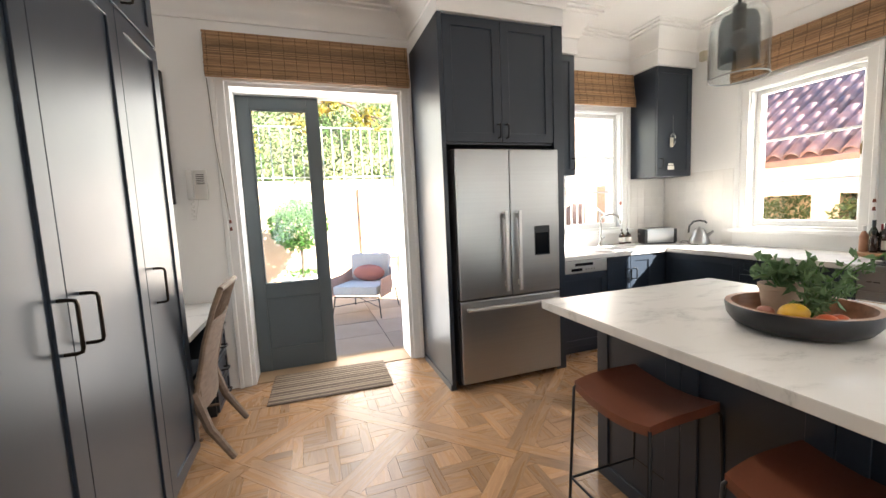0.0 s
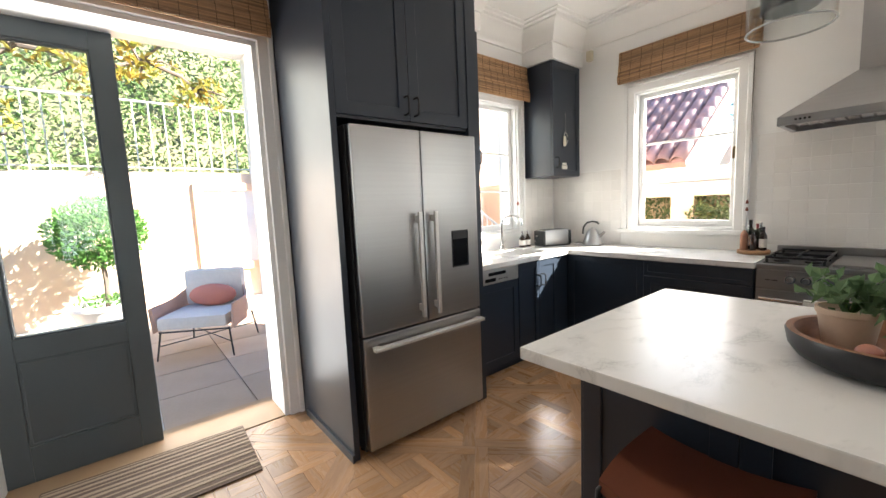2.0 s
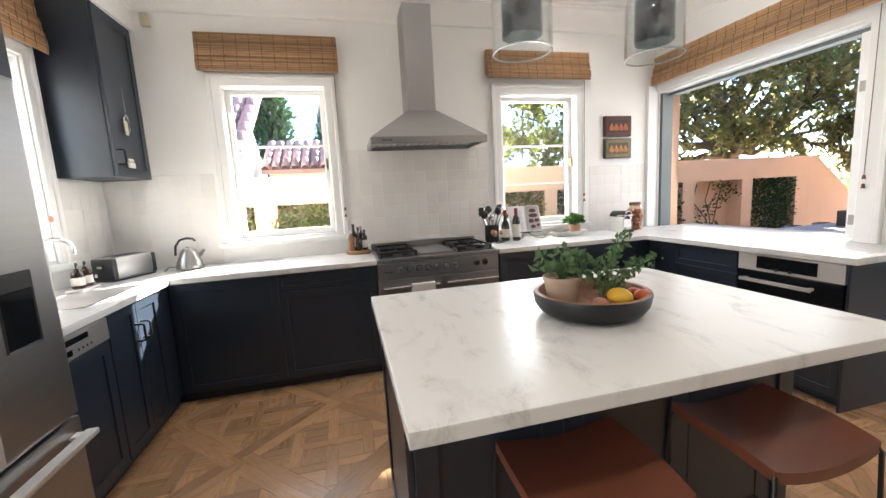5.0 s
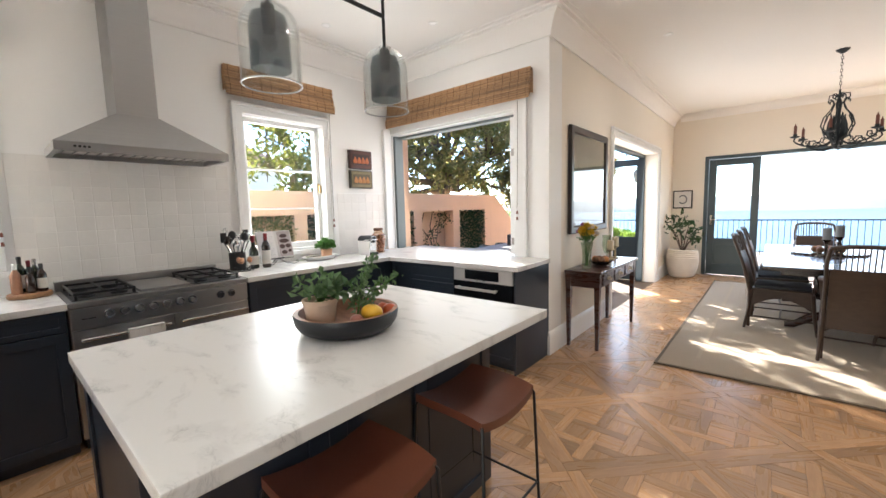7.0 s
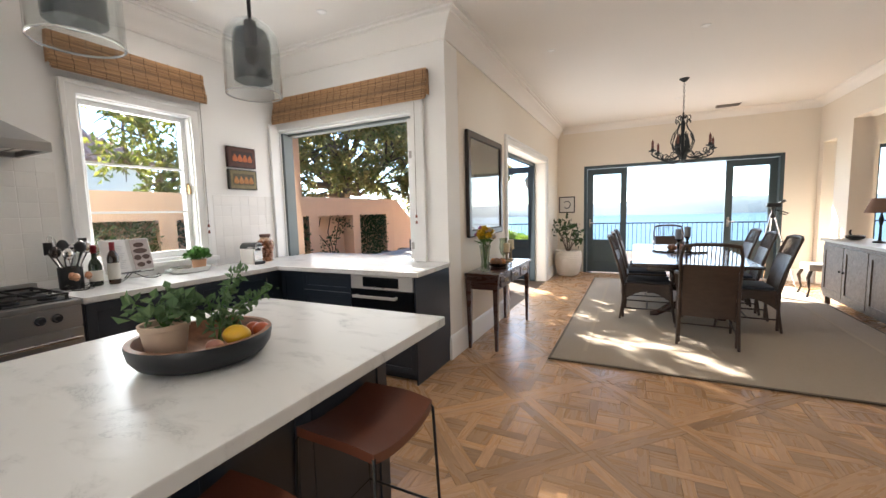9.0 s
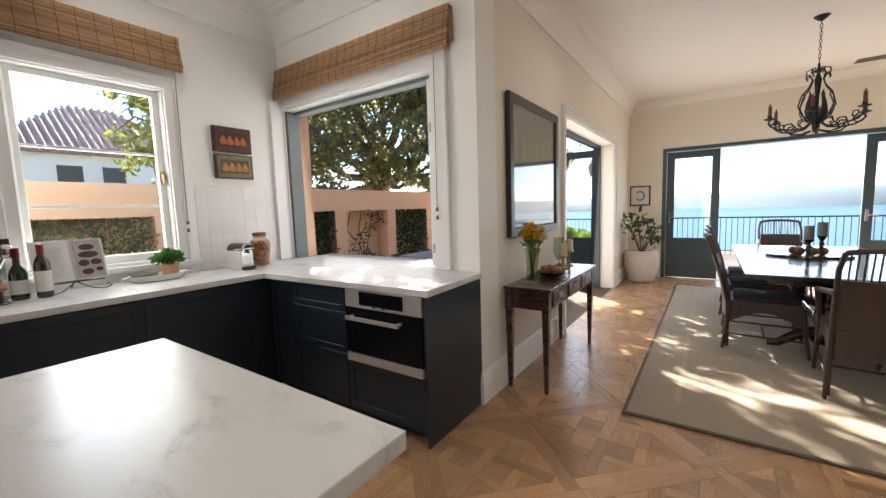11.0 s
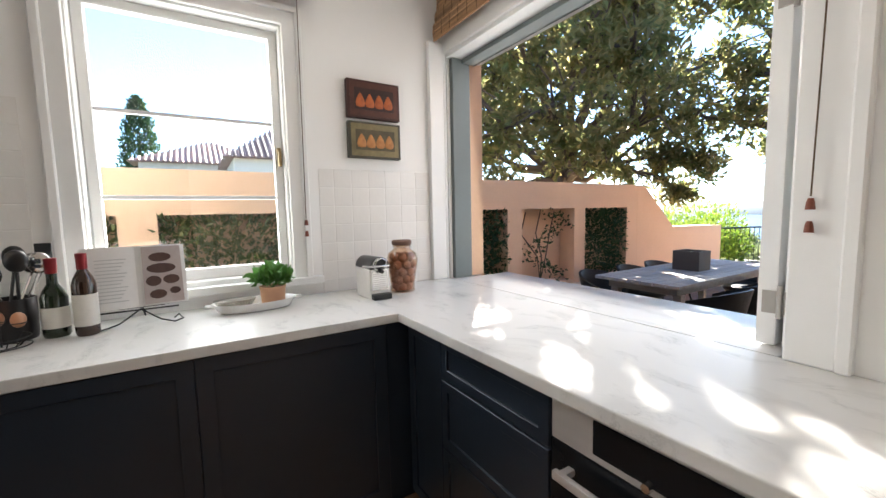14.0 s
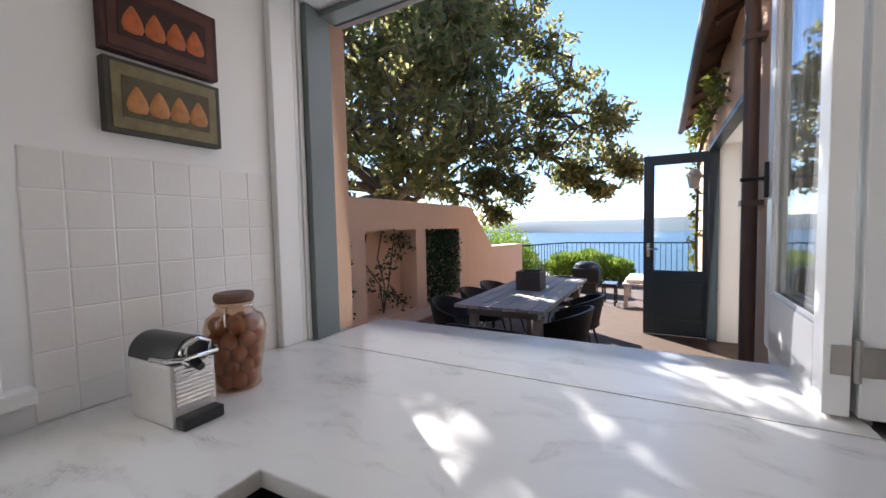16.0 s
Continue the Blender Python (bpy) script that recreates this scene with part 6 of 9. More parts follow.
for a in (0.5, 2.6, 4.7):
    c, s = math.cos(a), math.sin(a)
    bm = B()
    rod(bm, (TX + 0.03 * c, TY + 0.03 * s, 1.20), (TX + 0.36 * c, TY + 0.36 * s, 0.004), 0.011, 0.007)
    lg = part("leg", bm, CHROME, tp, smooth=True)
    for k in (0.36, 0.70):
        bm = B()
        q = Vector((TX + 0.03 * c, TY + 0.03 * s, 1.20)).lerp(Vector((TX + 0.36 * c, TY + 0.36 * s, 0.004)), k)
        ball(bm, q, 0.018, 1, 1, 1, 10, 7)
        part("leg_clamp", bm, BLACKMETAL, lg, "black leg clamp", smooth=True)
bm = B()
lathe(bm, (TX, TY, 1.16), [(0.03, 0.0), (0.045, 0.02), (0.04, 0.06), (0.02, 0.09), (0.018, 0.16), (0.035, 0.17), (0.035, 0.185)], 14)
part("head", bm, BLACKMETAL, tp, "black pan head", smooth=True)
bm = B()
box(bm, TX - 0.10, TX + 0.09, TY - 0.05, TY + 0.05, 1.346, 1.42, 0.015)
rod(bm, (TX - 0.08, TY + 0.02, 1.41), (TX - 0.15, TY + 0.06, 1.46), 0.018, 0.022, 12)
part("camera", bm, BLACKMETAL, tp, smooth=True)
bm = B()
tube(bm, [(TX - 0.04, TY, 1.30), (TX - 0.14, TY + 0.04, 1.27), (TX - 0.20, TY + 0.06, 1.24), (TX - 0.16, TY + 0.05, 1.22), (TX - 0.08, TY + 0.02, 1.25)], 0.009, 7)
part("pan_handle", bm, BLACKMETAL, tp, smooth=True)

# ---------------------------------------------------------------- outside: ground, sea, garden walls
bm = B()
box(bm, -300, 300, -12.5, 300, -1.2, -0.13)
tagged(part("ground", bm, mat("dry_garden_soil", (0.14, 0.13, 0.07), 0.95, other=(0.08, 0.10, 0.04), scale=0.6, fine=9, bump=0.4)), "garden ground falling to the sea", "ground", kind="structure")
bm = B()
plate(bm, [(-300, -12.5), (-300, -40), (300, -40), (300, -12.5)], -21, -20.5)
bank = [bm.verts.new(p) for p in ((-300, -12.5, -0.3), (300, -12.5, -0.3), (300, -40, -20.6), (-300, -40, -20.6))]
bm.faces.new(bank)
tagged(part("bank", bm, bpy.data.materials["dry_garden_soil"]), "wooded bank down to the water", "ground", kind="structure")
SEA, snt, sbs = nodes_of("harbour_water")
sbs.inputs["Base Color"].default_value, sbs.inputs["Roughness"].default_value = (0.045, 0.085, 0.125, 1), 0.35
sbs.inputs["Specular IOR Level"].default_value = 0.12
wv, wb, wt = snt.nodes.new("ShaderNodeTexNoise"), snt.nodes.new("ShaderNodeBump"), snt.nodes.new("ShaderNodeTexCoord")
wv.inputs["Scale"].default_value, wv.inputs["Detail"].default_value = 0.25, 5
wb.inputs["Strength"].default_value, wb.inputs["Distance"].default_value = 0.6, 1.0
snt.links.new(wt.outputs["Object"], wv.inputs["Vector"]), snt.links.new(wv.outputs["Fac"], wb.inputs["Height"]), snt.links.new(wb.outputs[0], sbs.inputs["Normal"])
bm = B()
plate(bm, [(-3500, -30), (-3500, -1450), (3500, -1450), (3500, -30)], -22, -20)
tagged(part("water", bm, SEA), "wide blue harbour water", "water", kind="structure")
# the haze of distance is mixed into the hills' grey-blue colour
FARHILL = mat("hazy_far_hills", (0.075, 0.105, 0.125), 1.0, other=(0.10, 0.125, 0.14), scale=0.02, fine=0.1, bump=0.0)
bm = B()
rng = np.random.default_rng(4)
prev = None
for k in range(140):
    x = -2600 + k * 38
    h = -20 + 37 + 4.5 * math.sin(k * 0.13) + 3 * math.sin(k * 0.41 + 1) + rng.uniform(0, 2.0)
    cur = [bm.verts.new((x, -1180 + 25 * math.sin(k * 0.3), -20)), bm.verts.new((x, -1230, -12 + 0.3 * (h + 12))), bm.verts.new((x, -1330, h)), bm.verts.new((x, -1480, h - 5)), bm.verts.new((x, -1500, -22))]
    if prev:
        for m in range(4):
            bm.faces.new((prev[m], cur[m], cur[m + 1], prev[m + 1]))
    prev = cur
bmesh.ops.recalc_face_normals(bm, faces=bm.faces)
tagged(part("backdrop", bm, FARHILL, smooth=True), "low hills across the harbour, tinted for haze", "hills", kind="structure")

# terrace paving
TERRACE, tnt, tbs = nodes_of("weathered_brick_paving")
bt, tcn, tn = tnt.nodes.new("ShaderNodeTexBrick"), tnt.nodes.new("ShaderNodeTexCoord"), tnt.nodes.new("ShaderNodeTexNoise")
# brick tones lowered so that the terrace's shade sits in the colour
bt.inputs["Color1"].default_value, bt.inputs["Color2"].default_value, bt.inputs["Mortar"].default_value = (0.095, 0.062, 0.048, 1), (0.14, 0.096, 0.075, 1), (0.07, 0.055, 0.043, 1)
bt.inputs["Scale"].default_value, bt.inputs["Mortar Size"].default_value = 2.2, 0.012
tn.inputs["Scale"].default_value = 5
tmx = tnt.nodes.new("ShaderNodeMix")
tmx.data_type, tmx.blend_type = "RGBA", "MULTIPLY"
tmx.inputs["Factor"].default_value = 0.5
tnt.links.new(tcn.outputs["Object"], bt.inputs["Vector"]), tnt.links.new(tcn.outputs["Object"], tn.inputs["Vector"])
tnt.links.new(bt.outputs["Color"], tmx.inputs["A"]), tnt.links.new(tn.outputs["Color"], tmx.inputs["B"]), tnt.links.new(tmx.outputs["Result"], tbs.inputs["Base Color"])
tbs.inputs["Roughness"].default_value = 0.85
bm = B()
box(bm, 2.5, 5.5, -11.0, -0.99, -0.13, -0.03), box(bm, -6.0, 2.5, -11.0, -6.72, -0.13, -0.03)
tagged(part("terrace", bm, TERRACE), "weathered brick terrace, its colour darkened for shade", "pavement", kind="structure")

# apricot garden wall with planted niches
gw = thing("garden_wall", (5.65, 0, -0.1), "apricot rendered garden wall with planted niches", "wall")
NICHES = [(3.67, 4.62), (2.32, 3.43), (1.17, 2.12), (0.03, 0.95), (-1.06, -0.16), (-2.25, -1.27), (-3.38, -2.47), (-4.50, -3.59)]
part("wall", slab("x", 5.50, 5.74, -4.75, 7.0, -0.12, 1.72, [(a, b, 0.48, 1.40) for a, b in NICHES]), STUCCO, gw)
bm = B()
box(bm, 5.741, 5.84, -4.75, 7.0, -0.12, 1.71)
part("back_panel", bm, STUCCO, gw)
bm = B()
q = [(-4.752, -0.12), (-4.752, 1.72), (-4.95, 1.70), (-5.75, 1.08), (-7.4, 1.05), (-7.4, -0.12)]
lo, hi = [bm.verts.new((5.50, y, z)) for y, z in q], [bm.verts.new((5.84, y, z)) for y, z in q]
bm.faces.new(lo), bm.faces.new(hi[::-1])
for k in range(6):
    bm.faces.new((lo[k], hi[k], hi[(k + 1) % 6], lo[(k + 1) % 6]))
bmesh.ops.recalc_face_normals(bm, faces=bm.faces)
part("stepped_end", bm, STUCCO, gw)
bm = B()
box(bm, 5.22, 5.499, -4.75, -0.99, -0.12, 0.44, 0.02)
part("planter_ledge", bm, STUCCO, gw)
HEDGE = leaf_mat("hedge_leaf", (0.05, 0.09, 0.022), (0.24, 0.23, 0.07), 0.35)
rng = np.random.default_rng(8)
for i, (a, b) in enumerate(NICHES):
    sparse = i == 6
    h = thing("niche_hedge", (5.62, (a + b) / 2, 0.48), "sparse climbing vine trained in a wall niche" if sparse else "dense clipped hedge filling a wall niche", "hedge", "niche hedges")
    n = 260 if sparse else 2100
    y = rng.uniform(a, b, n)
    z = 0.48 + 0.90 * rng.uniform(0, 1, n) ** 0.9
    x = rng.uniform(5.50, 5.72, n) - 0.03 * rng.random(n)
    if sparse:
        y = np.clip(a + 0.45 + 0.35 * np.sin(z * 9) * rng.uniform(0.2, 1.2, n) + rng.normal(0, 0.07, n), a, b)
        for s in (0.2, 0.45, 0.7):
            bm = B()
            tube(bm, [(5.66, a + 0.45, 0.48), (5.65, a + 0.3 + s * 0.3, 0.8), (5.66, a + s + 0.08, 1.1), (5.66, a + s, 1.36)], 0.008, 5)
            part("stem", bm, bpy.data.materials["grey_bark"], h)
    leaves("foliage", np.stack([x, y, z], 1), 0.055, DARKGREEN if sparse or i >= 4 else HEDGE, h, 0.5, 0.2, 20 + i, (5.9, (a + b) / 2, 0.9))
# hedge seen over the wall outside the cookbook window
hg = thing("hedge", (5.45, 2.85, -0.1), "loose green shrub growing in front of the garden wall", "hedge")
leaves("foliage", np.concatenate([cloud((5.42, y, 1.08), (0.12, 0.3, 0.30), 420, int(50 + y * 9)) for y in (2.5, 2.9, 3.2)]), 0.06, HEDGE, hg, 0.5, 0.3, 4)
bm = B()
for y in (2.6, 3.1):
    tube(bm, [(5.42, y, -0.1), (5.43, y + 0.03, 0.5), (5.42, y, 1.0)], 0.015, 6)
part("stems", bm, bpy.data.materials["grey_bark"], hg)


# ---------------------------------------------------------------- trees
def tree(name, base, limbs, clumps, leaf, material, label, n_each, trunk_r=0.16, category="tree", seed=1, bark="grey_bark", gaps=()):
    t = thing(name, base, label, category)
    bm = B()
    b = Vector(base)
    fork = b + Vector(limbs)
    tube(bm, [b, b.lerp(fork, 0.5) + Vector((0.05, 0.04, 0)), fork], trunk_r, 10, [trunk_r * 1.25, trunk_r, trunk_r * 0.8])
    part("trunk", bm, bpy.data.materials[bark], t, smooth=True)
    rnd = random.Random(seed)
    pts = []
    for i, (c, r) in enumerate(clumps):
        c = Vector(c)
        bm = B()
        mid = fork.lerp(c, 0.5) + Vector((rnd.gauss(0, 0.15), rnd.gauss(0, 0.15), -0.12))
        near = [Vector(p) for p, _ in clumps[:i] if (Vector(p) - c).length < 0.55 * (fork - c).length and (Vector(p) - fork).length < (c - fork).length]
        if near:
            root = min(near, key=lambda p: (p - c).length)
            mid = root.lerp(c, 0.5) + Vector((rnd.gauss(0, 0.08), rnd.gauss(0, 0.08), 0.05))
            tube(bm, [root, mid, c], 0.03, 6, [0.034, 0.024, 0.012])
        else:
            tube(bm, [fork, fork.lerp(mid, 0.5) + Vector((rnd.gauss(0, 0.1), rnd.gauss(0, 0.1), 0.1)), mid, c], 0.05, 7, [trunk_r * 0.5, trunk_r * 0.36, trunk_r * 0.25, 0.02])
        for _ in range(5):
            e = c + Vector((rnd.uniform(-1, 1) * r, rnd.uniform(-1, 1) * r, rnd.uniform(-0.8, 0.8) * r))
            tube(bm, [mid.lerp(c, 0.6), c.lerp(e, 0.5) + Vector((0, 0, 0.05)), e], 0.012, 5, [0.025, 0.015, 0.006])
            # a whorl of leaves at the end of each twig
        part("limb", bm, bpy.data.materials[bark], t, smooth=True)
        twigs = cloud(c, (r, r, r * 0.8), max(12, n_each // 9), seed * 100 + i, 0.5)
        for q in twigs:
            # gaps in the crown that let the sun through to the counter
            if any((Vector(q) - g).cross(SUN_TO).length / SUN_TO.length < r0 for g, r0 in gaps):
                continue
            pts.append(cloud(q, (0.12, 0.12, 0.09), 9, int(abs(q[0] * 977 + q[1] * 131 + i)) % 99991, 0.6))
    leaves("crown", np.concatenate(pts), leaf, material, t, 0.42, 0.25, seed)
    return t


MAGNOLIA = leaf_mat("magnolia_leaf", (0.115, 0.18, 0.06), (0.40, 0.31, 0.14), 0.72, 0.3)
GAPS = [(Vector(p), r * 0.74) for p, r in (((3.80, -0.52, 0.94), 0.15), ((3.68, -0.44, 0.94), 0.16), ((3.56, -0.35, 0.94), 0.16), ((3.44, -0.27, 0.94), 0.16), ((3.31, -0.18, 0.94), 0.14), ((3.02, -0.48, 0.94), 0.18), ((2.87, -0.14, 0.94), 0.18), ((2.53, -0.12, 0.94), 0.17), ((2.26, -0.21, 0.94), 0.18), ((2.93, -0.92, 0.94), 0.18), ((2.72, -0.86, 0.94), 0.17), ((4.0, 0.45, 0.94), 0.18), ((4.0, -3.2, 0.73), 0.24), ((4.3, -4.0, 0.73), 0.24), ((4.4, -2.8, 0.73), 0.2), ((3.95, -4.5, 0.73), 0.2), ((3.4, -5.6, 0.0), 0.22), ((3.0, -6.3, 0.0), 0.2))]
GAPS += [(Vector((x, y, 0)), r) for x, y, r in ((1.0, -1.8, 0.13), (0.75, -1.75, 0.15), (0.5, -1.7, 0.15), (0.25, -1.6, 0.14), (0.0, -1.45, 0.13), (-0.17, -1.3, 0.11), (0.61, -3.04, 0.13), (1.75, -3.02, 0.13), (1.22, -4.2, 0.13), (0.88, -3.78, 0.14), (2.0, -4.2, 0.12), (1.6, -2.2, 0.13), (1.3, -2.75, 0.11), (0.3, -2.6, 0.13), (1.55, -3.7, 0.12), (0.1, -2.1, 0.1))]
rnd = random.Random(12)
clumps = []
for k in range(54):
    a, e = rnd.uniform(0, math.tau), rnd.uniform(-0.35, 1.3)
    rr = rnd.uniform(0.55, 1.0)
    clumps.append(((7.3 + 2.9 * rr * math.cos(a) * math.cos(e), -4.7 + 2.9 * rr * math.sin(a) * math.cos(e), 3.3 + 2.5 * rr * math.sin(e)), rnd.uniform(0.55, 0.85)))
clumps += [((5.9, -2.6, 2.4), 0.6), ((6.2, -1.9, 3.0), 0.7), ((6.4, -2.2, 2.1), 0.5), ((5.7, -3.4, 2.2), 0.5), ((5.7, -4.2, 2.3), 0.55), ((5.6, -3.0, 3.3), 0.7), ((5.4, -4.2, 3.6), 0.7), ((6.1, -5.0, 2.1), 0.5), ((5.3, -5.2, 3.1), 0.6), ((5.1, -5.8, 2.7), 0.5), ((4.7, -6.2, 2.6), 0.45), ((4.35, -6.6, 2.25), 0.4), ((4.6, -5.9, 3.2), 0.4), ((6.5, -1.5, 2.4), 0.5), ((7.0, -1.7, 2.2), 0.6), ((7.4, -2.4, 1.8), 0.6), ((6.8, -3.2, 1.75), 0.5), ((3.6, -6.2, 2.35), 0.32), ((3.42, -6.1, 2.25), 0.22), ((3.75, -6.1, 3.05), 0.42), ((4.05, -6.0, 2.85), 0.5), ((4.3, -6.0, 3.6), 0.5), ((4.55, -5.8, 4.15), 0.45), ((4.85, -5.3, 4.3), 0.5), ((4.2, -6.3, 2.3), 0.35), ((5.0, -5.8, 3.5), 0.6), ((3.85, -6.4, 2.0), 0.2), ((5.3, -5.0, 4.2), 0.6), ((5.6, -5.6, 2.6), 0.6), ((5.55, -5.6, 2.15), 0.4), ((5.1, -5.75, 2.0), 0.34), ((5.38, -5.6, 1.62), 0.28), ((5.75, -5.3, 1.9), 0.35), ((5.9, -4.4, 4.4), 0.6), ((5.2, -4.2, 4.1), 0.5), ((8.0, -3.3, 2.7), 0.6), ((8.1, -3.8, 3.2), 0.65), ((8.1, -4.4, 3.8), 0.65), ((8.2, -5.0, 4.1), 0.65), ((8.3, -3.0, 3.5), 0.6), ((8.2, -5.6, 3.4), 0.6), ((8.2, -4.2, 2.6), 0.6), ((8.3, -3.6, 4.3), 0.6), ((8.2, -2.6, 2.5), 0.5)]
tree("magnolia_tree", (7.2, -5.0, -0.13), (-0.2, 0.1, 2.0), clumps, 0.125, MAGNOLIA, "broad old magnolia tree with glossy bronze-backed leaves", 520, 0.2, gaps=GAPS)
LIME = leaf_mat("sunlit_lime_leaf", (0.09, 0.20, 0.02), (0.30, 0.34, 0.05), 0.45)
tree("garden_tree", (7.5, -1.1, -0.13), (-0.1, 0, 1.9), [((6.9, -0.95, 2.3), 0.5), ((7.3, -0.75, 2.9), 0.5), ((7.0, -1.1, 3.2), 0.6), ((7.6, -0.8, 3.7), 0.6), ((7.9, -0.85, 2.4), 0.5), ((6.8, -1.5, 2.6), 0.5), ((7.3, -1.4, 4.1), 0.6), ((7.9, -1.3, 4.6), 0.6), ((7.0, -0.9, 1.9), 0.4), ((8.2, -1.0, 3.2), 0.55), ((7.1, -1.9, 3.6), 0.6), ((7.6, -2.0, 4.7), 0.6)], 0.13, leaf_mat("sunlit_olive_leaf", (0.05, 0.11, 0.015), (0.26, 0.24, 0.04), 0.45), "garden tree with sunlit yellow-green leaves beside the wall", 300, 0.09, seed=3, gaps=GAPS)
for i, (x, y, s) in enumerate(((3.9, -9.8, 0.36), (4.55, -10.0, 0.5), (5.15, -9.9, 0.45), (4.2, -10.4, 0.4), (6.3, -9.0, 0.6), (6.9, -10.2, 0.8), (7.8, -11.5, 1.1))):
    b = thing("bush", (x, y, -0.1), "bright lime-green rounded garden bush", "bush", "terrace bushes")
    leaves("foliage", cloud((x, y, s * 0.75), (s * 1.1, s, s * 0.75), 1500, 300 + i), 0.11, LIME if i != 3 else GREEN, b, 0.4, 0.6, 30 + i, (x, y, 0))
    bm = B()
    for k in range(4):
        tube(bm, [(x, y, -0.1), (x + 0.2 * math.cos(k * 1.6), y + 0.2 * math.sin(k * 1.6), s * 0.8)], 0.02, 5)
    part("stems", bm, bpy.data.materials["grey_bark"], b)
# olive paled in the leaf colour itself to give the shrubs haze
HAZETONE = leaf_mat("hazy_olive_leaf", (0.12, 0.17, 0.07), (0.30, 0.32, 0.16), 0.45)
for i, (x, y, top, s) in enumerate(((7.4, -14.4, 0.35, 0.9), (8.3, -15.6, 0.75, 1.1), (9.4, -16.2, 1.0, 1.2), (10.6, -16.0, 0.8, 1.2), (11.9, -18.0, 1.5, 1.5), (13.4, -17.5, 1.2, 1.4), (15.0, -19.5, 1.8, 1.8))):
    zb = -0.3 - (-12.5 - y) / 27.5 * 20.3
    b = thing("shrub_tree", (x, y, zb), "loose olive-green shrub on the bank above the water, paled for haze", "bush", "bank shrubs")
    leaves("foliage", np.concatenate([cloud((x + s * 0.5 * math.cos(k * 2.1), y + s * 0.5 * math.sin(k * 2.1), top - s * (0.55 + 0.16 * (k % 3))), (s * 0.6, s * 0.6, s * 0.5), 330, 500 + i * 7 + k) for k in range(5)]), 0.16, HAZETONE, b, 0.4, 0.5, 80 + i)
    bm = B()
    for k in range(4):
        tube(bm, [(x, y, zb), (x + 0.15 * math.cos(k * 1.6), y + 0.15 * math.sin(k * 1.6), (zb + top) / 2), (x + s * 0.5 * math.cos(k * 1.6), y + s * 0.5 * math.sin(k * 1.6), top - s * 0.5)], 0.05, 6, [0.07, 0.05, 0.02])
    part("stems", bm, bpy.data.materials["grey_bark"], b)
for x, y, h, r in ((16.0, 5.0, 7.0, 1.0), (34.0, 3.6, 9.0, 1.7)):
    c = thing("cypress", (x, y, -0.13), "tall dark green pencil cypress", "tree", "cypresses")
    rng = np.random.default_rng(int(x))
    n = 3800
    z = rng.uniform(0.4, h, n)
    rad = r * np.sqrt(np.clip(1 - z / h, 0, 1)) * np.clip(z / 0.8, 0.2, 1) * rng.uniform(0.55, 1.05, n)
    a = rng.uniform(0, math.tau, n)
    leaves("crown", np.stack([x + rad * np.cos(a), y + rad * np.sin(a), z], 1), 0.32, DARKGREEN, c, 0.35, 1.2, int(x * 3))
    bm = B()
    rod(bm, (x, y, -0.13), (x, y, h * 0.8), 0.12, 0.03)
    part("trunk", bm, bpy.data.materials["grey_bark"], c)

# ---------------------------------------------------------------- neighbouring houses
ROOFTILE = mat("terracotta_barrel_tile", (0.42, 0.23, 0.19), 0.4, other=(0.18, 0.135, 0.16), scale=5, fine=30, bump=0.3, rand=0.4, amount=0.9)
WHITEWASH = mat("white_render", (0.74, 0.70, 0.66), 0.85, other=(0.66, 0.62, 0.58), scale=2, bump=0.15)


def tile_mesh(r, length):
    """One half-round roof tile along +x, slightly tapered."""
    bm = B()
    n = 7
    rings = []
    for x, rr in ((0, r), (length, r * 0.82)):
        rings.append([[bm.verts.new((x, q * math.cos(k * math.pi / n), q * math.sin(k * math.pi / n) * 0.9)) for k in range(n + 1)] for q in (rr, rr - 0.018)])
    for k in range(n):
        bm.faces.new((rings[0][0][k], rings[0][0][k + 1], rings[1][0][k + 1], rings[1][0][k]))
        bm.faces.new((rings[0][1][k + 1], rings[0][1][k], rings[1][1][k], rings[1][1][k + 1]))
        bm.faces.new((rings[0][0][k + 1], rings[0][0][k], rings[0][1][k], rings[0][1][k + 1]))
    me = bpy.data.meshes.new("tile")
    bm.to_mesh(me)
    bm.free()
    for p in me.polygons:
        p.use_smooth = True
    me.materials.append(ROOFTILE)
    return me


def pantile_roof(parent, origin, along, upslope, n_along, n_up, r, length, thing_m=None, skew=0.0):
    """Rows of barrel tiles: origin at the eave's end, along the eave, up the slope."""
    al, us = Vector(along).normalized(), Vector(upslope).normalized()
    nrm = al.cross(us).normalized()
    if nrm.z < 0:
        nrm = -nrm
    me = tile_mesh(r, length)
    roof = part("roof_bed", plate_at(origin, al, us, n_along * r * 2.0, n_up * length * 0.8, nrm), ROOFTILE, parent, "terracotta roof bed")
    rot = Matrix((us, nrm.cross(us), nrm)).transposed().to_4x4()
    for i in range(n_along):
        for j in range(n_up):
            ob = new("tile", me)
            ob.parent = roof
            p = Vector(origin) + al * ((i + 0.5) * r * 2.0) + us * (j * length * 0.8) + nrm * (0.01 + 0.012 * ((i * 7 + j * 3) % 3) / 3)
            ob.matrix_local = OFFSET[parent] @ Matrix.Translation(p) @ rot @ pose(0, 0, 0, 0, -4, ((i * 13 + j * 5) % 5 - 2) * 0.8)
    return roof


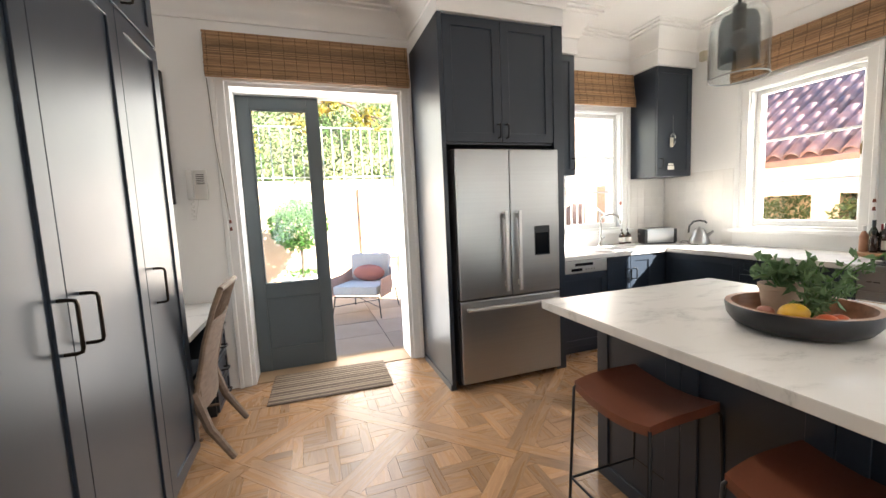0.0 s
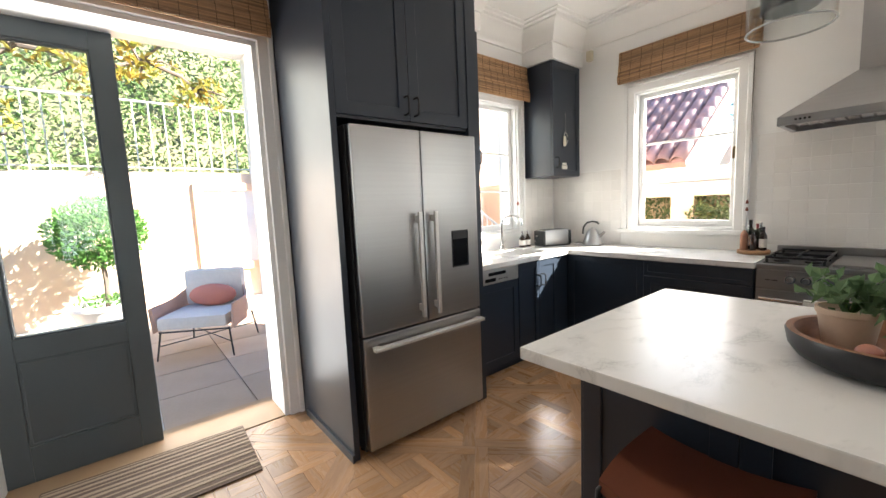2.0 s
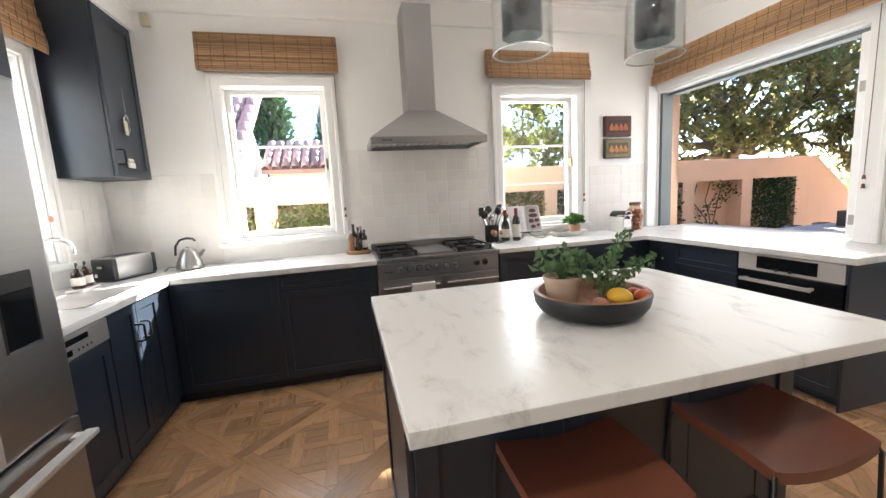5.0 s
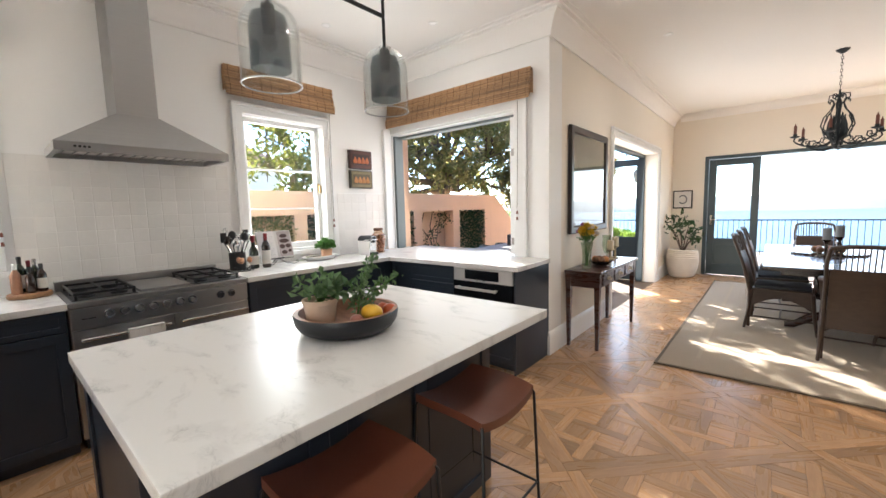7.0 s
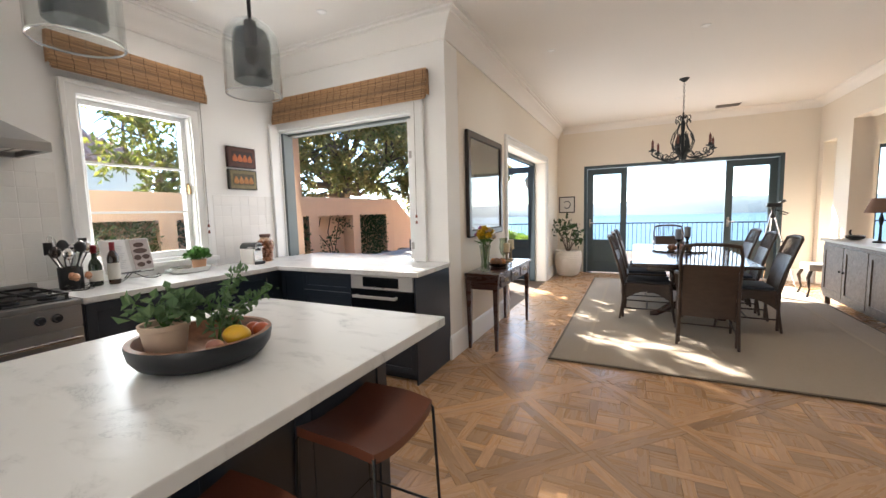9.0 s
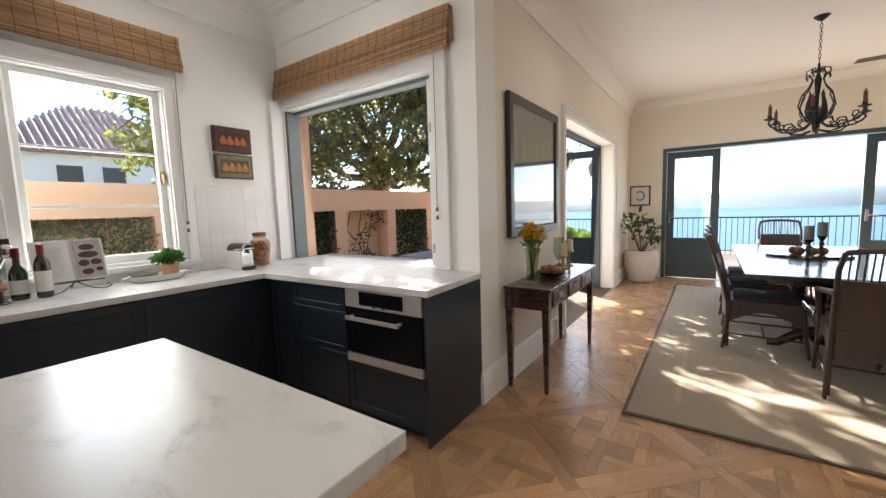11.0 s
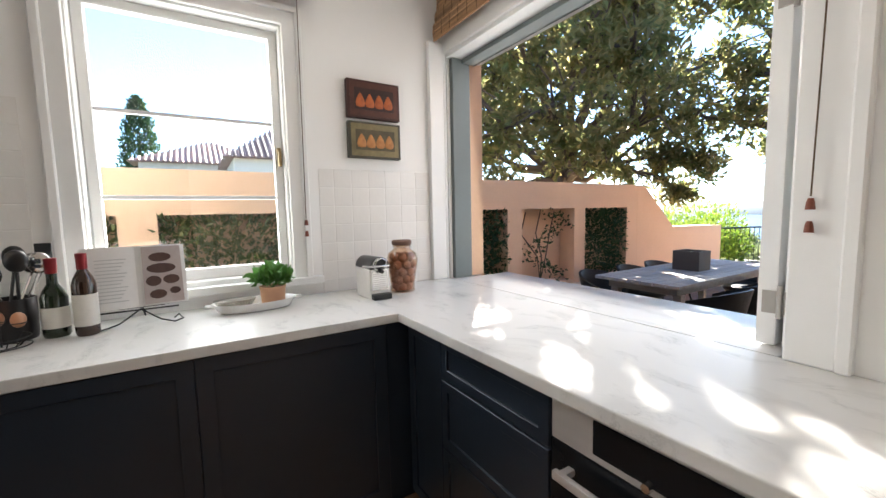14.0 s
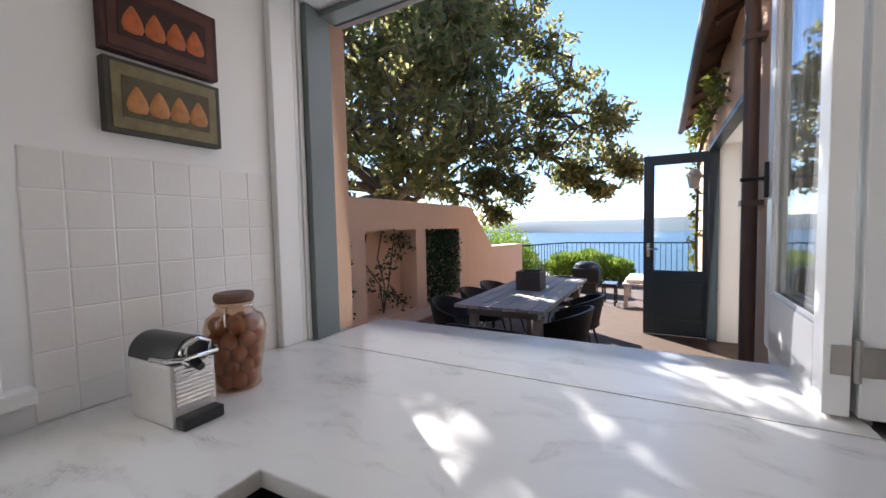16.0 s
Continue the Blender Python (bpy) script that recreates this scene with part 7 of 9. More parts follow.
def plate_at(o, al, us, w, h, nrm):
    bm = B()
    o = Vector(o)
    c = [o, o + al * w, o + al * w + us * h, o + us * h]
    lo, hi = [bm.verts.new(p - nrm * 0.12) for p in c], [bm.verts.new(p) for p in c]
    bm.faces.new(lo[::-1]), bm.faces.new(hi)
    for k in range(4):
        bm.faces.new((lo[k], lo[(k + 1) % 4], hi[(k + 1) % 4], hi[k]))
    bmesh.ops.recalc_face_normals(bm, faces=bm.faces)
    return bm


nh = thing("neighbour_house", (11, 8, -0.13), "white neighbouring house with a terracotta barrel-tile roof", "house")
bm = B()
box(bm, 8.35, 14, 4.9, 13.0, -0.13, 2.0)
part("wall", bm, WHITEWASH, nh)
pantile_roof(nh, (7.9, 4.35, 1.98), (0, 1, 0), (0.83, 0, 0.56), 17, 9, 0.125, 0.52)
bm = B()
g = [bm.verts.new(p) for p in ((8.35, 4.88, 2.0), (14.0, 4.88, 2.0), (11.2, 4.88, 4.1))] + [bm.verts.new(p) for p in ((8.35, 4.95, 2.0), (14.0, 4.95, 2.0), (11.2, 4.95, 4.1))]
bm.faces.new(g[:3]), bm.faces.new(g[3:][::-1])
for k in range(3):
    bm.faces.new((g[k], g[k + 3], g[(k + 1) % 3 + 3], g[(k + 1) % 3]))
bmesh.ops.recalc_face_normals(bm, faces=bm.faces)
part("gable", bm, WHITEWASH, nh)
lw = thing("garden_pavilion", (13, 3.7, -0.13), "low white wing with a small terracotta tile roof", "house")
bm = B()
box(bm, 12.3, 15, 2.9, 4.6, -0.13, 2.3)
part("wall", bm, WHITEWASH, lw)
pantile_roof(lw, (12.0, 2.75, 2.32), (0, 1, 0), (0.85, 0, 0.5), 8, 4, 0.125, 0.5)


# far roofs: terracotta lightened in colour to carry the haze
FARROOF = mat("sunbleached_roof_tile", (0.46, 0.29, 0.24), 0.6, other=(0.33, 0.20, 0.17), scale=3, fine=25, bump=0.2, rand=0.2)


def far_house(name, x0, x1, y0, y1, h, peak, label, ws):
    f = thing(name, ((x0 + x1) / 2, (y0 + y1) / 2, -0.13), label, "house", "far houses")
    bm = B()
    box(bm, x0, x1, y0, y1, -0.13, h)
    part("wall", bm, WHITEWASH, f)
    bm = B()
    e = 0.5
    rx0, rx1, ry0, ry1 = x0 - e, x1 + e, y0 - e, y1 + e
    mx, d = (rx0 + rx1) / 2, (rx1 - rx0) / 2
    ridge = [Vector((mx, ry0 + d, peak)), Vector((mx, ry1 - d, peak))]
    cs = [Vector((rx0, ry0, h)), Vector((rx0, ry1, h)), Vector((rx1, ry1, h)), Vector((rx1, ry0, h))]
    v = [bm.verts.new(p) for p in cs + ridge]
    for q in ((0, 1, 5, 4), (2, 3, 4, 5), (0, 4, 3), (1, 2, 5), (3, 2, 1, 0)):
        bm.faces.new([v[k] for k in q])
    bmesh.ops.recalc_face_normals(bm, faces=bm.faces)
    ro = part("roof", bm, FARROOF, f, "terracotta hip roof")
    n = int((ry1 - ry0) / 0.3)
    bm = B()
    for k in range(n):
        y = ry0 + (k + 0.5) * 0.3
        t = min(1, (y - ry0) / d, (ry1 - y) / d)
        rod(bm, (rx0, y, h + 0.03), (rx0 + (mx - rx0) * t, y, h + 0.03 + (peak - h) * t), 0.09, seg=6, cap=False)
    part("tile_rolls", bm, FARROOF, ro)
    for y, z0, z1 in ws:
        bm = B()
        box(bm, x0 - 0.05, x0 + 0.05, y - 0.45, y + 0.45, z0, z1, 0.01)
        w = part("window", bm, mat("dark_shutter", (0.03, 0.035, 0.03), 0.5) if "dark_shutter" not in bpy.data.materials else bpy.data.materials["dark_shutter"], f)
        bm = B()
        ring_frame(bm, "x", x0 - 0.08, x0 - 0.051, y - 0.52, y + 0.52, z0 - 0.07, z1 + 0.07, 0.07)
        part("frame", bm, WHITEWASH, w)
    return f


far_house("far_house", 25, 32, -10.0, -1.0, 4.4, 7.3, "white house with a terracotta hip roof beyond the garden", [(-3.6, 3.0, 3.9), (-5.2, 3.0, 3.9)])
far_house("far_house", 31, 38, -4.0, 3.5, 4.7, 6.6, "low white house with a long terracotta roof", [])

# ---------------------------------------------------------------- terrace furniture
tt = thing("terrace_table", (4.2, -3.65, -0.03), "weathered grey slatted timber terrace table", "table")
GREYWOOD = wood_mat("weathered_grey_teak", (0.46, 0.43, 0.40), (0.30, 0.28, 0.26), 0.7, 0.15, uv=False)
for k in range(7):
    bm = B()
    x = 3.80 + k * 0.116
    box(bm, x, x + 0.108, -4.72, -2.60, 0.70, 0.73, 0.004)
    ob = part("plank", bm, GREYWOOD, tt)
bm = B()
box(bm, 3.88, 4.53, -4.6, -2.72, 0.62, 0.699)
part("frame", bm, GREYWOOD, tt)
for x in (3.9, 4.5):
    for y in (-4.55, -2.8):
        bm = B()
        box(bm, x - 0.035, x + 0.035, y - 0.035, y + 0.035, -0.03, 0.62, 0.005)
        part("leg", bm, GREYWOOD, tt)
pl = thing("table_planter", (4.2, -3.65, 0.73), "square dark planter box on the terrace table", "planter")
bm = B()
ring_frame(bm, "x", 4.08, 4.11, -3.76, -3.54, 0.732, 0.92, 0.02) if False else None
for a in ((4.08, 4.10, -3.76, -3.52), (4.32, 4.34, -3.76, -3.52), (4.10, 4.32, -3.76, -3.74), (4.10, 4.32, -3.54, -3.52)):
    box(bm, *a, 0.731, 0.93, 0.003)
box(bm, 4.10, 4.32, -3.74, -3.54, 0.731, 0.88)
part("box", bm, mat("dark_zinc", (0.07, 0.065, 0.06), 0.6, 0.3), pl)
tc0 = thing("terrace_chair", (0, 0, 0), "black woven tub chair round the terrace table", "chair", "terrace chairs", local=True)
WICKER = mat("black_resin_weave", (0.014, 0.014, 0.015), 0.5, scale=20, fine=200, bump=0.4)
bm = B()
n, prev = 22, None
for k in range(n + 1):
    a = math.pi * (-0.12 + 1.24 * k / n) + math.pi
    hgt = 0.58 + 0.13 * math.sin(max(0, min(1, (k / n))) * math.pi)
    c, s = math.cos(a), math.sin(a)
    cur = [bm.verts.new(p) for p in ((0.24 * c, 0.24 * s, 0.40), (0.30 * c, 0.30 * s, hgt), (0.275 * c, 0.275 * s, hgt), (0.22 * c, 0.22 * s, 0.41))]
    if prev:
        for m in range(4):
            bm.faces.new((prev[m], cur[m], cur[(m + 1) % 4], prev[(m + 1) % 4]))
    else:
        bm.faces.new(cur[::-1])
    prev = cur
bm.faces.new(prev)
part("shell", bm, WICKER, tc0, smooth=True)
bm = B()
lathe(bm, (0, 0, 0.36), [(0.22, 0), (0.25, 0.03), (0.25, 0.07), (0.22, 0.09), (0.0, 0.095)], 20)
part("seat", bm, WICKER, tc0, smooth=True)
for sx in (-1, 1):
    for sy in (-1, 1):
        bm = B()
        rod(bm, (sx * 0.15, sy * 0.15, 0.37), (sx * 0.23, sy * 0.23, 0.0), 0.012, 0.009)
        part("leg", bm, BLACKMETAL, tc0)
tc0.matrix_basis = pose(4.25, -2.42, -0.03, 0, 0, 180)
for x, y, a in ((3.80, -3.15, -90), (3.79, -3.85, -90), (4.82, -3.1, 90), (4.82, -3.8, 92), (4.82, -4.4, 88), (4.2, -5.0, 0)):
    copy_thing(tc0, pose(x, y, -0.03, 0, 0, a))
bb = thing("barbecue", (4.35, -8.2, -0.03), "dark covered barbecue at the end of the terrace", "barbecue")
bm = B()
box(bm, 4.08, 4.62, -8.5, -8.05, 0.2, 0.5, 0.05), box(bm, 4.15, 4.55, -8.45, -8.1, -0.03, 0.2, 0.02)
part("body", bm, BLACK, bb)
bm = B()
lathe(bm, (4.35, -8.27, 0.5), [(0.24, 0), (0.22, 0.07), (0.14, 0.12), (0.0, 0.13)], 18, 1.15, 0.8)
part("lid", bm, BLACK, bb, smooth=True)
be = thing("garden_bench", (3.35, -7.3, -0.03), "small weathered timber garden bench with a pale cushion", "bench")
for k in range(4):
    bm = B()
    box(bm, 3.05 + k * 0.13, 3.16 + k * 0.13, -7.9, -6.8, 0.36, 0.39, 0.003)
    part("slat", bm, GREYWOOD, be)
for x in (3.08, 3.5):
    for y in (-7.85, -6.85):
        bm = B()
        box(bm, x - 0.03, x + 0.03, y - 0.03, y + 0.03, -0.03, 0.36)
        part("leg", bm, GREYWOOD, be)
bm = B()
box(bm, 3.08, 3.5, -7.8, -6.9, 0.391, 0.46, 0.03)
part("cushion", bm, mat("pale_canvas", (0.6, 0.56, 0.5), 0.9), be, smooth=True)
lt = thing("side_table", (3.78, -7.1, -0.03), "low dark timber side table on the terrace", "table")
bm = B()
box(bm, 3.66, 3.9, -7.3, -6.9, 0.30, 0.36, 0.005)
part("top", bm, DARKWOOD, lt)
for x in (3.68, 3.88):
    for y in (-7.27, -6.93):
        bm = B()
        box(bm, x - 0.015, x + 0.015, y - 0.015, y + 0.015, -0.03, 0.3)
        part("leg", bm, DARKWOOD, lt)

# balustrade to the sea
rl = thing("sea_railing", (1, -10.8, -0.03), "slim black metal railing above the sea", "railing")
bm = B()
rod(bm, (-6, -10.8, 0.92), (5.3, -10.8, 0.92), 0.018), rod(bm, (-6, -10.8, 0.06), (5.3, -10.8, 0.06), 0.012)
rod(bm, (5.3, -10.8, 0.92), (6.6, -7.5, 0.92), 0.018), rod(bm, (5.3, -10.8, 0.06), (6.6, -7.5, 0.06), 0.012)
part("rail", bm, BLACKMETAL, rl)
me = bpy.data.meshes.new("baluster")
bm = B()
rod(bm, (0, 0, -0.03), (0, 0, 0.92), 0.008, seg=6)
bm.to_mesh(me)
bm.free()
me.materials.append(BLACKMETAL)
for k in range(94):
    ob = new("baluster", me)
    ob.parent = rl
    ob.location = Vector((-5.9 + k * 0.12, -10.8, 0)) - rl.location
    ob.location.z = 0.03
for k in range(28):
    ob = new("baluster", me)
    ob.parent = rl
    ob.location = Vector((5.3 + 1.3 * k / 28, -10.8 + 3.3 * k / 28, 0)) - rl.location
    ob.location.z = 0.03

# eaves, gutter, vine and outside lamp along the dining room
ev = thing("dining_eaves", (2.8, -4, 2.9), "dark timber eaves with a round gutter", "eaves", kind="structure")
bm = B()
e = [bm.verts.new(p) for p in ((2.40, -6.9, 3.00), (2.40, -1.0, 3.00), (2.68, -1.0, 2.86), (2.68, -6.9, 2.86), (2.40, -6.9, 3.11), (2.40, -1.0, 3.11), (2.68, -1.0, 2.94), (2.68, -6.9, 2.94))]
for q in ((0, 1, 2, 3), (7, 6, 5, 4), (0, 4, 5, 1), (3, 2, 6, 7), (1, 5, 6, 2), (0, 3, 7, 4)):
    bm.faces.new([e[k] for k in q])
bmesh.ops.recalc_face_normals(bm, faces=bm.faces)
part("soffit", bm, mat("brown_eaves", (0.13, 0.08, 0.06), 0.7), ev)
for k in range(10):
    bm = B()
    y = -6.6 + k * 0.6
    tube(bm, [(2.45, y, 2.96), (2.66, y, 2.84)], 0.03, 4)
    part("rafter", bm, bpy.data.materials["brown_eaves"], ev)
bm = B()
rod(bm, (2.72, -6.95, 2.87), (2.72, -0.99, 2.87), 0.045, seg=12)
part("gutter", bm, mat("brown_gutter", (0.10, 0.07, 0.06), 0.5), ev)
dp = thing("downpipe", (2.56, -2.30, -0.03), "round dark brown rainwater downpipe on the outside wall", "downpipe")
bm = B()
tube(bm, [(2.72, -2.30, 2.83), (2.66, -2.30, 2.76), (2.565, -2.30, 2.66), (2.56, -2.30, 2.5), (2.56, -2.30, -0.02)], 0.038, 12)
part("pipe", bm, bpy.data.materials["brown_gutter"], dp, smooth=True)
for z in (0.5, 1.5, 2.4):
    bm = B()
    box(bm, 2.501, 2.604, -2.345, -2.255, z, z + 0.03, 0.003)
    part("bracket", bm, bpy.data.materials["brown_gutter"], dp)
vn = thing("wall_vine", (2.6, -4.5, 2.2), "climbing vine along the dining room eaves", "vine")
leaves("foliage", np.concatenate([cloud((2.58 + 0.03 * math.sin(k), -3.6 - k * 0.32, 2.52 + 0.12 * math.sin(k * 1.7)), (0.07, 0.2, 0.13), 42, 700 + k) for k in range(9)] + [cloud((2.60, -5.75, z), (0.06, 0.10, 0.16), 30, 800 + int(z * 10)) for z in (0.6, 0.9, 1.2, 1.5, 1.8, 2.1)]), 0.075, bpy.data.materials['sunlit_olive_leaf'], vn, 0.55, 0.2, 5)
bm = B()
tube(bm, [(2.56, -5.75, -0.03), (2.57, -5.73, 1.2), (2.56, -5.7, 2.3), (2.55, -4.6, 2.48), (2.55, -3.5, 2.5)], 0.02, 6)
part("stem", bm, bpy.data.materials["grey_bark"], vn)
ol = thing("outside_lamp", (2.6, -5.45, 1.95), "white outside wall lantern beside the door", "lamp")
bm = B()
lathe(bm, (2.62, -5.5, 1.85), [(0.05, 0), (0.08, 0.15), (0.1, 0.16), (0.05, 0.24), (0.0, 0.25)], 12)
box(bm, 2.48, 2.6, -5.52, -5.48, 1.98, 2.01)
part("lantern", bm, WHITEWASH, ol, smooth=True)

# ---------------------------------------------------------------- north courtyard
bm = B()
box(bm, -4.0, 5.49, 4.81, 12.0, -0.12, -0.055)
tagged(part("courtyard_bed", bm, GROUT), "mortar bed of the courtyard paving", "pavement", kind="structure")
cw = thing("courtyard_wall", (1, 9.4, -0.1), "pale apricot rendered courtyard wall", "wall")
part("wall", slab("y", 9.35, 9.6, -5.0, 5.49, -0.12, 2.12), mat("pale_apricot_render", (0.66, 0.50, 0.36), 0.85, other=(0.58, 0.42, 0.29), scale=2.0, fine=30, bump=0.3), cw)
bm = B()
ring_frame(bm, "y", 9.30, 9.349, 1.36, 2.5, 0.45, 1.95, 0.13)
part("apricot_surround", bm, STUCCO, cw)
bm = B()
box(bm, 1.49, 2.37, 9.33, 9.349, 0.58, 1.82)
part("white_panel", bm, WHITEWASH, cw)
fr = thing("courtyard_railing", (0, 9.5, 2.1), "slim pale railing on top of the courtyard wall", "railing")
bm = B()
rod(bm, (-5, 9.48, 3.2), (5.4, 9.48, 3.2), 0.018), rod(bm, (-5, 9.48, 2.2), (5.4, 9.48, 2.2), 0.012)
part("rail", bm, mat("pale_grey_rail", (0.45, 0.45, 0.43), 0.5, 0.3), fr)
for k in range(53):
    bm = B() if k == 0 else None
    if k == 0:
        rod(bm, (-5, 9.48, 2.12), (-5, 9.48, 3.2), 0.010, seg=6)
        b0 = part("baluster", bm, bpy.data.materials["pale_grey_rail"], fr)
    else:
        ob = new("baluster", b0.data)
        ob.parent = fr
        ob.location = (k * 0.197, 0, 0)
hl = thing("hillside_hedge", (0, 13.0, 0), "sunlit green hillside of clipped shrubs behind the railing", "hedge", kind="stuff")
rng = np.random.default_rng(77)
n = 21000
hx, hz = rng.uniform(-7, 7.5, n), rng.uniform(1.6, 6.2, n)
hy = 10.6 + (hz - 1.6) * 0.5 + 0.35 * np.sin(hx * 2.1) + 0.3 * np.sin(hz * 3 + hx) + rng.normal(0, 0.12, n)
leaves("foliage", np.stack([hx, hy, hz], 1), 0.115, leaf_mat("hillside_leaf", (0.06, 0.125, 0.035), (0.17, 0.24, 0.08), 0.4), hl, 0.4, 0.6, 6)
bm = B()
g = [bm.verts.new(p) for p in ((-9, 10.9, -0.12), (9, 10.9, -0.12), (9, 13.6, 6.3), (-9, 13.6, 6.3), (-9, 16, -0.12), (9, 16, -0.12))]
for q in ((0, 1, 2, 3), (3, 2, 5, 4), (0, 3, 4), (1, 5, 2)):
    bm.faces.new([g[k] for k in q])
bmesh.ops.recalc_face_normals(bm, faces=bm.faces)
part("slope", bm, bpy.data.materials["dry_garden_soil"], hl)
tree("courtyard_tree", (-1.2, 8.9, -0.1), (0.3, 0.1, 2.5), [((-0.9, 8.7, 3.2), 0.4), ((-0.3, 8.6, 3.5), 0.4), ((0.3, 8.5, 3.3), 0.4), ((0.9, 8.6, 3.55), 0.4), ((1.5, 8.6, 3.2), 0.35), ((0.5, 8.5, 3.9), 0.45), ((-0.1, 8.7, 4.2), 0.4), ((-0.7, 8.6, 2.75), 0.3)], 0.13, leaf_mat("yellowing_leaf", (0.16, 0.22, 0.03), (0.42, 0.25, 0.05), 0.5), "leaning courtyard tree with yellowing leaves", 110, 0.05, seed=5)
tb = thing("topiary_tree", (0.16, 8.55, -0.05), "clipped ball topiary in a round stone pot", "plant")
bm = B()
lathe(bm, (0.16, 8.55, -0.054), [(0.22, 0), (0.3, 0.05), (0.37, 0.3), (0.40, 0.33), (0.40, 0.38), (0.34, 0.38), (0.32, 0.32), (0.0, 0.3)], 22)
part("pot", bm, WHITEWASH, tb, smooth=True)
bm = B()
tube(bm, [(0.16, 8.55, 0.2), (0.18, 8.55, 0.6), (0.16, 8.55, 1.1)], 0.03, 7)
part("trunk", bm, bpy.data.materials["grey_bark"], tb)
leaves("crown", cloud((0.16, 8.55, 1.25), (0.50, 0.50, 0.45), 3600, 31, 0.25), 0.07, GREEN, tb, 0.5, 0.3, 8, (0.16, 8.55, 1.2))
leaves("pot_plants", cloud((0.16, 8.55, 0.36), (0.32, 0.32, 0.06), 160, 32), 0.08, GREEN, tb, 0.4, 0.7, 9)

lc = thing("lounge_chair", (1.06, 6.72, -0.055), "low blush woven armchair with a cream cushion and pink pillow", "armchair", turn=0, local=True)
BLUSH = mat("blush_woven_rope", (0.52, 0.33, 0.25), 0.7, scale=20, fine=150, stretch=(1, 1, 6), bump=0.5)
bm = B()
prev = None
n = 26
for k in range(n + 1):
    a = math.pi * (k / n)
    x, y = 0.38 * math.cos(a), -0.05 + 0.36 * math.sin(a) if 0 < k < n else -0.40
    hgt = 0.56 + 0.24 * math.sin(a) ** 2
    flare = 1.06
    cur = [bm.verts.new(p) for p in ((x, y, 0.30), (x * flare, y * flare if y > 0 else y, hgt), (x * flare * 0.94, (y * flare if y > 0 else y) * 0.94, hgt), (x * 0.93, y * 0.93, 0.31))]
    if prev:
        for m in range(4):
            bm.faces.new((prev[m], cur[m], cur[(m + 1) % 4], prev[(m + 1) % 4]))
    else:
        bm.faces.new(cur[::-1])
    prev = cur
bm.faces.new(prev)
bmesh.ops.recalc_face_normals(bm, faces=bm.faces)
part("shell", bm, BLUSH, lc, smooth=True)
LINEN = mat("cream_linen", (0.66, 0.61, 0.56), 0.9, scale=30, fine=250, bump=0.2)
bm = B()
box(bm, -0.33, 0.33, -0.42, 0.24, 0.33, 0.46, 0.04)
part("seat_cushion", bm, LINEN, lc, smooth=True)
bm = B()
box(bm, -0.31, 0.31, 0.14, 0.28, 0.46, 0.86, 0.06)
part("back_cushion", bm, LINEN, lc, smooth=True)
bm = B()
ball(bm, (0.02, 0.06, 0.58), 0.2, 1.25, 0.42, 0.62, 20, 12)
part("pillow", bm, mat("dusty_pink_linen", (0.50, 0.19, 0.14), 0.9, bump=0.2), lc, "dusty pink pillow", smooth=True)
for sx in (-1, 1):
    for y in (-0.36, 0.3):
        bm = B()
        rod(bm, (sx * 0.33, y, 0.31), (sx * 0.37, y * 1.12, 0.0), 0.010, 0.008)
        part("leg", bm, BLACKMETAL, lc)
bm = B()
rod(bm, (-0.35, -0.38, 0.16), (0.35, 0.32, 0.16), 0.006), rod(bm, (0.35, -0.38, 0.16), (-0.35, 0.32, 0.16), 0.006), rod(bm, (-0.34, -0.37, 0.3), (0.34, -0.37, 0.3), 0.008)
part("brace", bm, BLACKMETAL, lc)
lc.matrix_basis = pose(1.08, 6.75, -0.05, 0, 0, -32)

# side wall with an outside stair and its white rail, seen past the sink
sw = thing("stair_house", (4.5, 7.2, -0.1), "pink rendered wall, colour darkened for shade, with an outside stair", "wall")
# pink darkened in the render's colour, standing in for shade on this wall
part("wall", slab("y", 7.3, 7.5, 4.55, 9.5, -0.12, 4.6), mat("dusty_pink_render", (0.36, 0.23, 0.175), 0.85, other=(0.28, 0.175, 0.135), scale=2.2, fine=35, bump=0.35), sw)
for k in range(5):
    bm = B()
    box(bm, 5.3 - k * 0.28, 5.58 - k * 0.28, 6.3, 7.295, -0.12, 0.06 + k * 0.18, 0.005)
    part("step", bm, PAVE, sw)
ra = thing("stair_rail", (4.2, 6.3, 0), "white metal stair rail with upright bars", "railing")
bm = B()
rod(bm, (5.5, 6.33, 0.95), (4.2, 6.33, 1.766), 0.02)
part("handrail", bm, TRIM, ra)
for k in range(11):
    x = 5.45 - k * 0.115
    bm = B()
    rod(bm, (x, 6.33, 0.06 + (5.5 - x) * 0.60), (x, 6.33, 0.95 + (5.5 - x) * 0.628), 0.010, seg=6)
    part("bar", bm, TRIM, ra)

# ---------------------------------------------------------------- desk corner
dk = thing("desk", (-0.7, 4.0, 0), "built-in desk with a white marble top and dark drawers", "desk")
bm = B()
box(bm, -1.047, -0.36, 3.485, 4.49, 0.725, 0.76, 0.004)
part("top", bm, MARBLE, dk)
bm = B()
box(bm, -1.04, -0.40, 4.05, 4.47, 0.0, 0.724)
ped = part("pedestal", bm, NAVY, dk)
for k in range(4):
    shaker("drawer", "x", -0.40, 1, 4.055, 4.465, 0.02 + k * 0.175, 0.19 + k * 0.175, dk, 0.03, (4.26, 0.105 + k * 0.175), 0.08, "y")
pn = thing("notebook", (-0.62, 3.75, 0.76), "small dark notebook and pen on the desk", "notebook")
bm = B()
box(bm, -0.70, -0.55, 3.68, 3.86, 0.761, 0.772, 0.002, (20, (-0.62, 3.77, 0)))
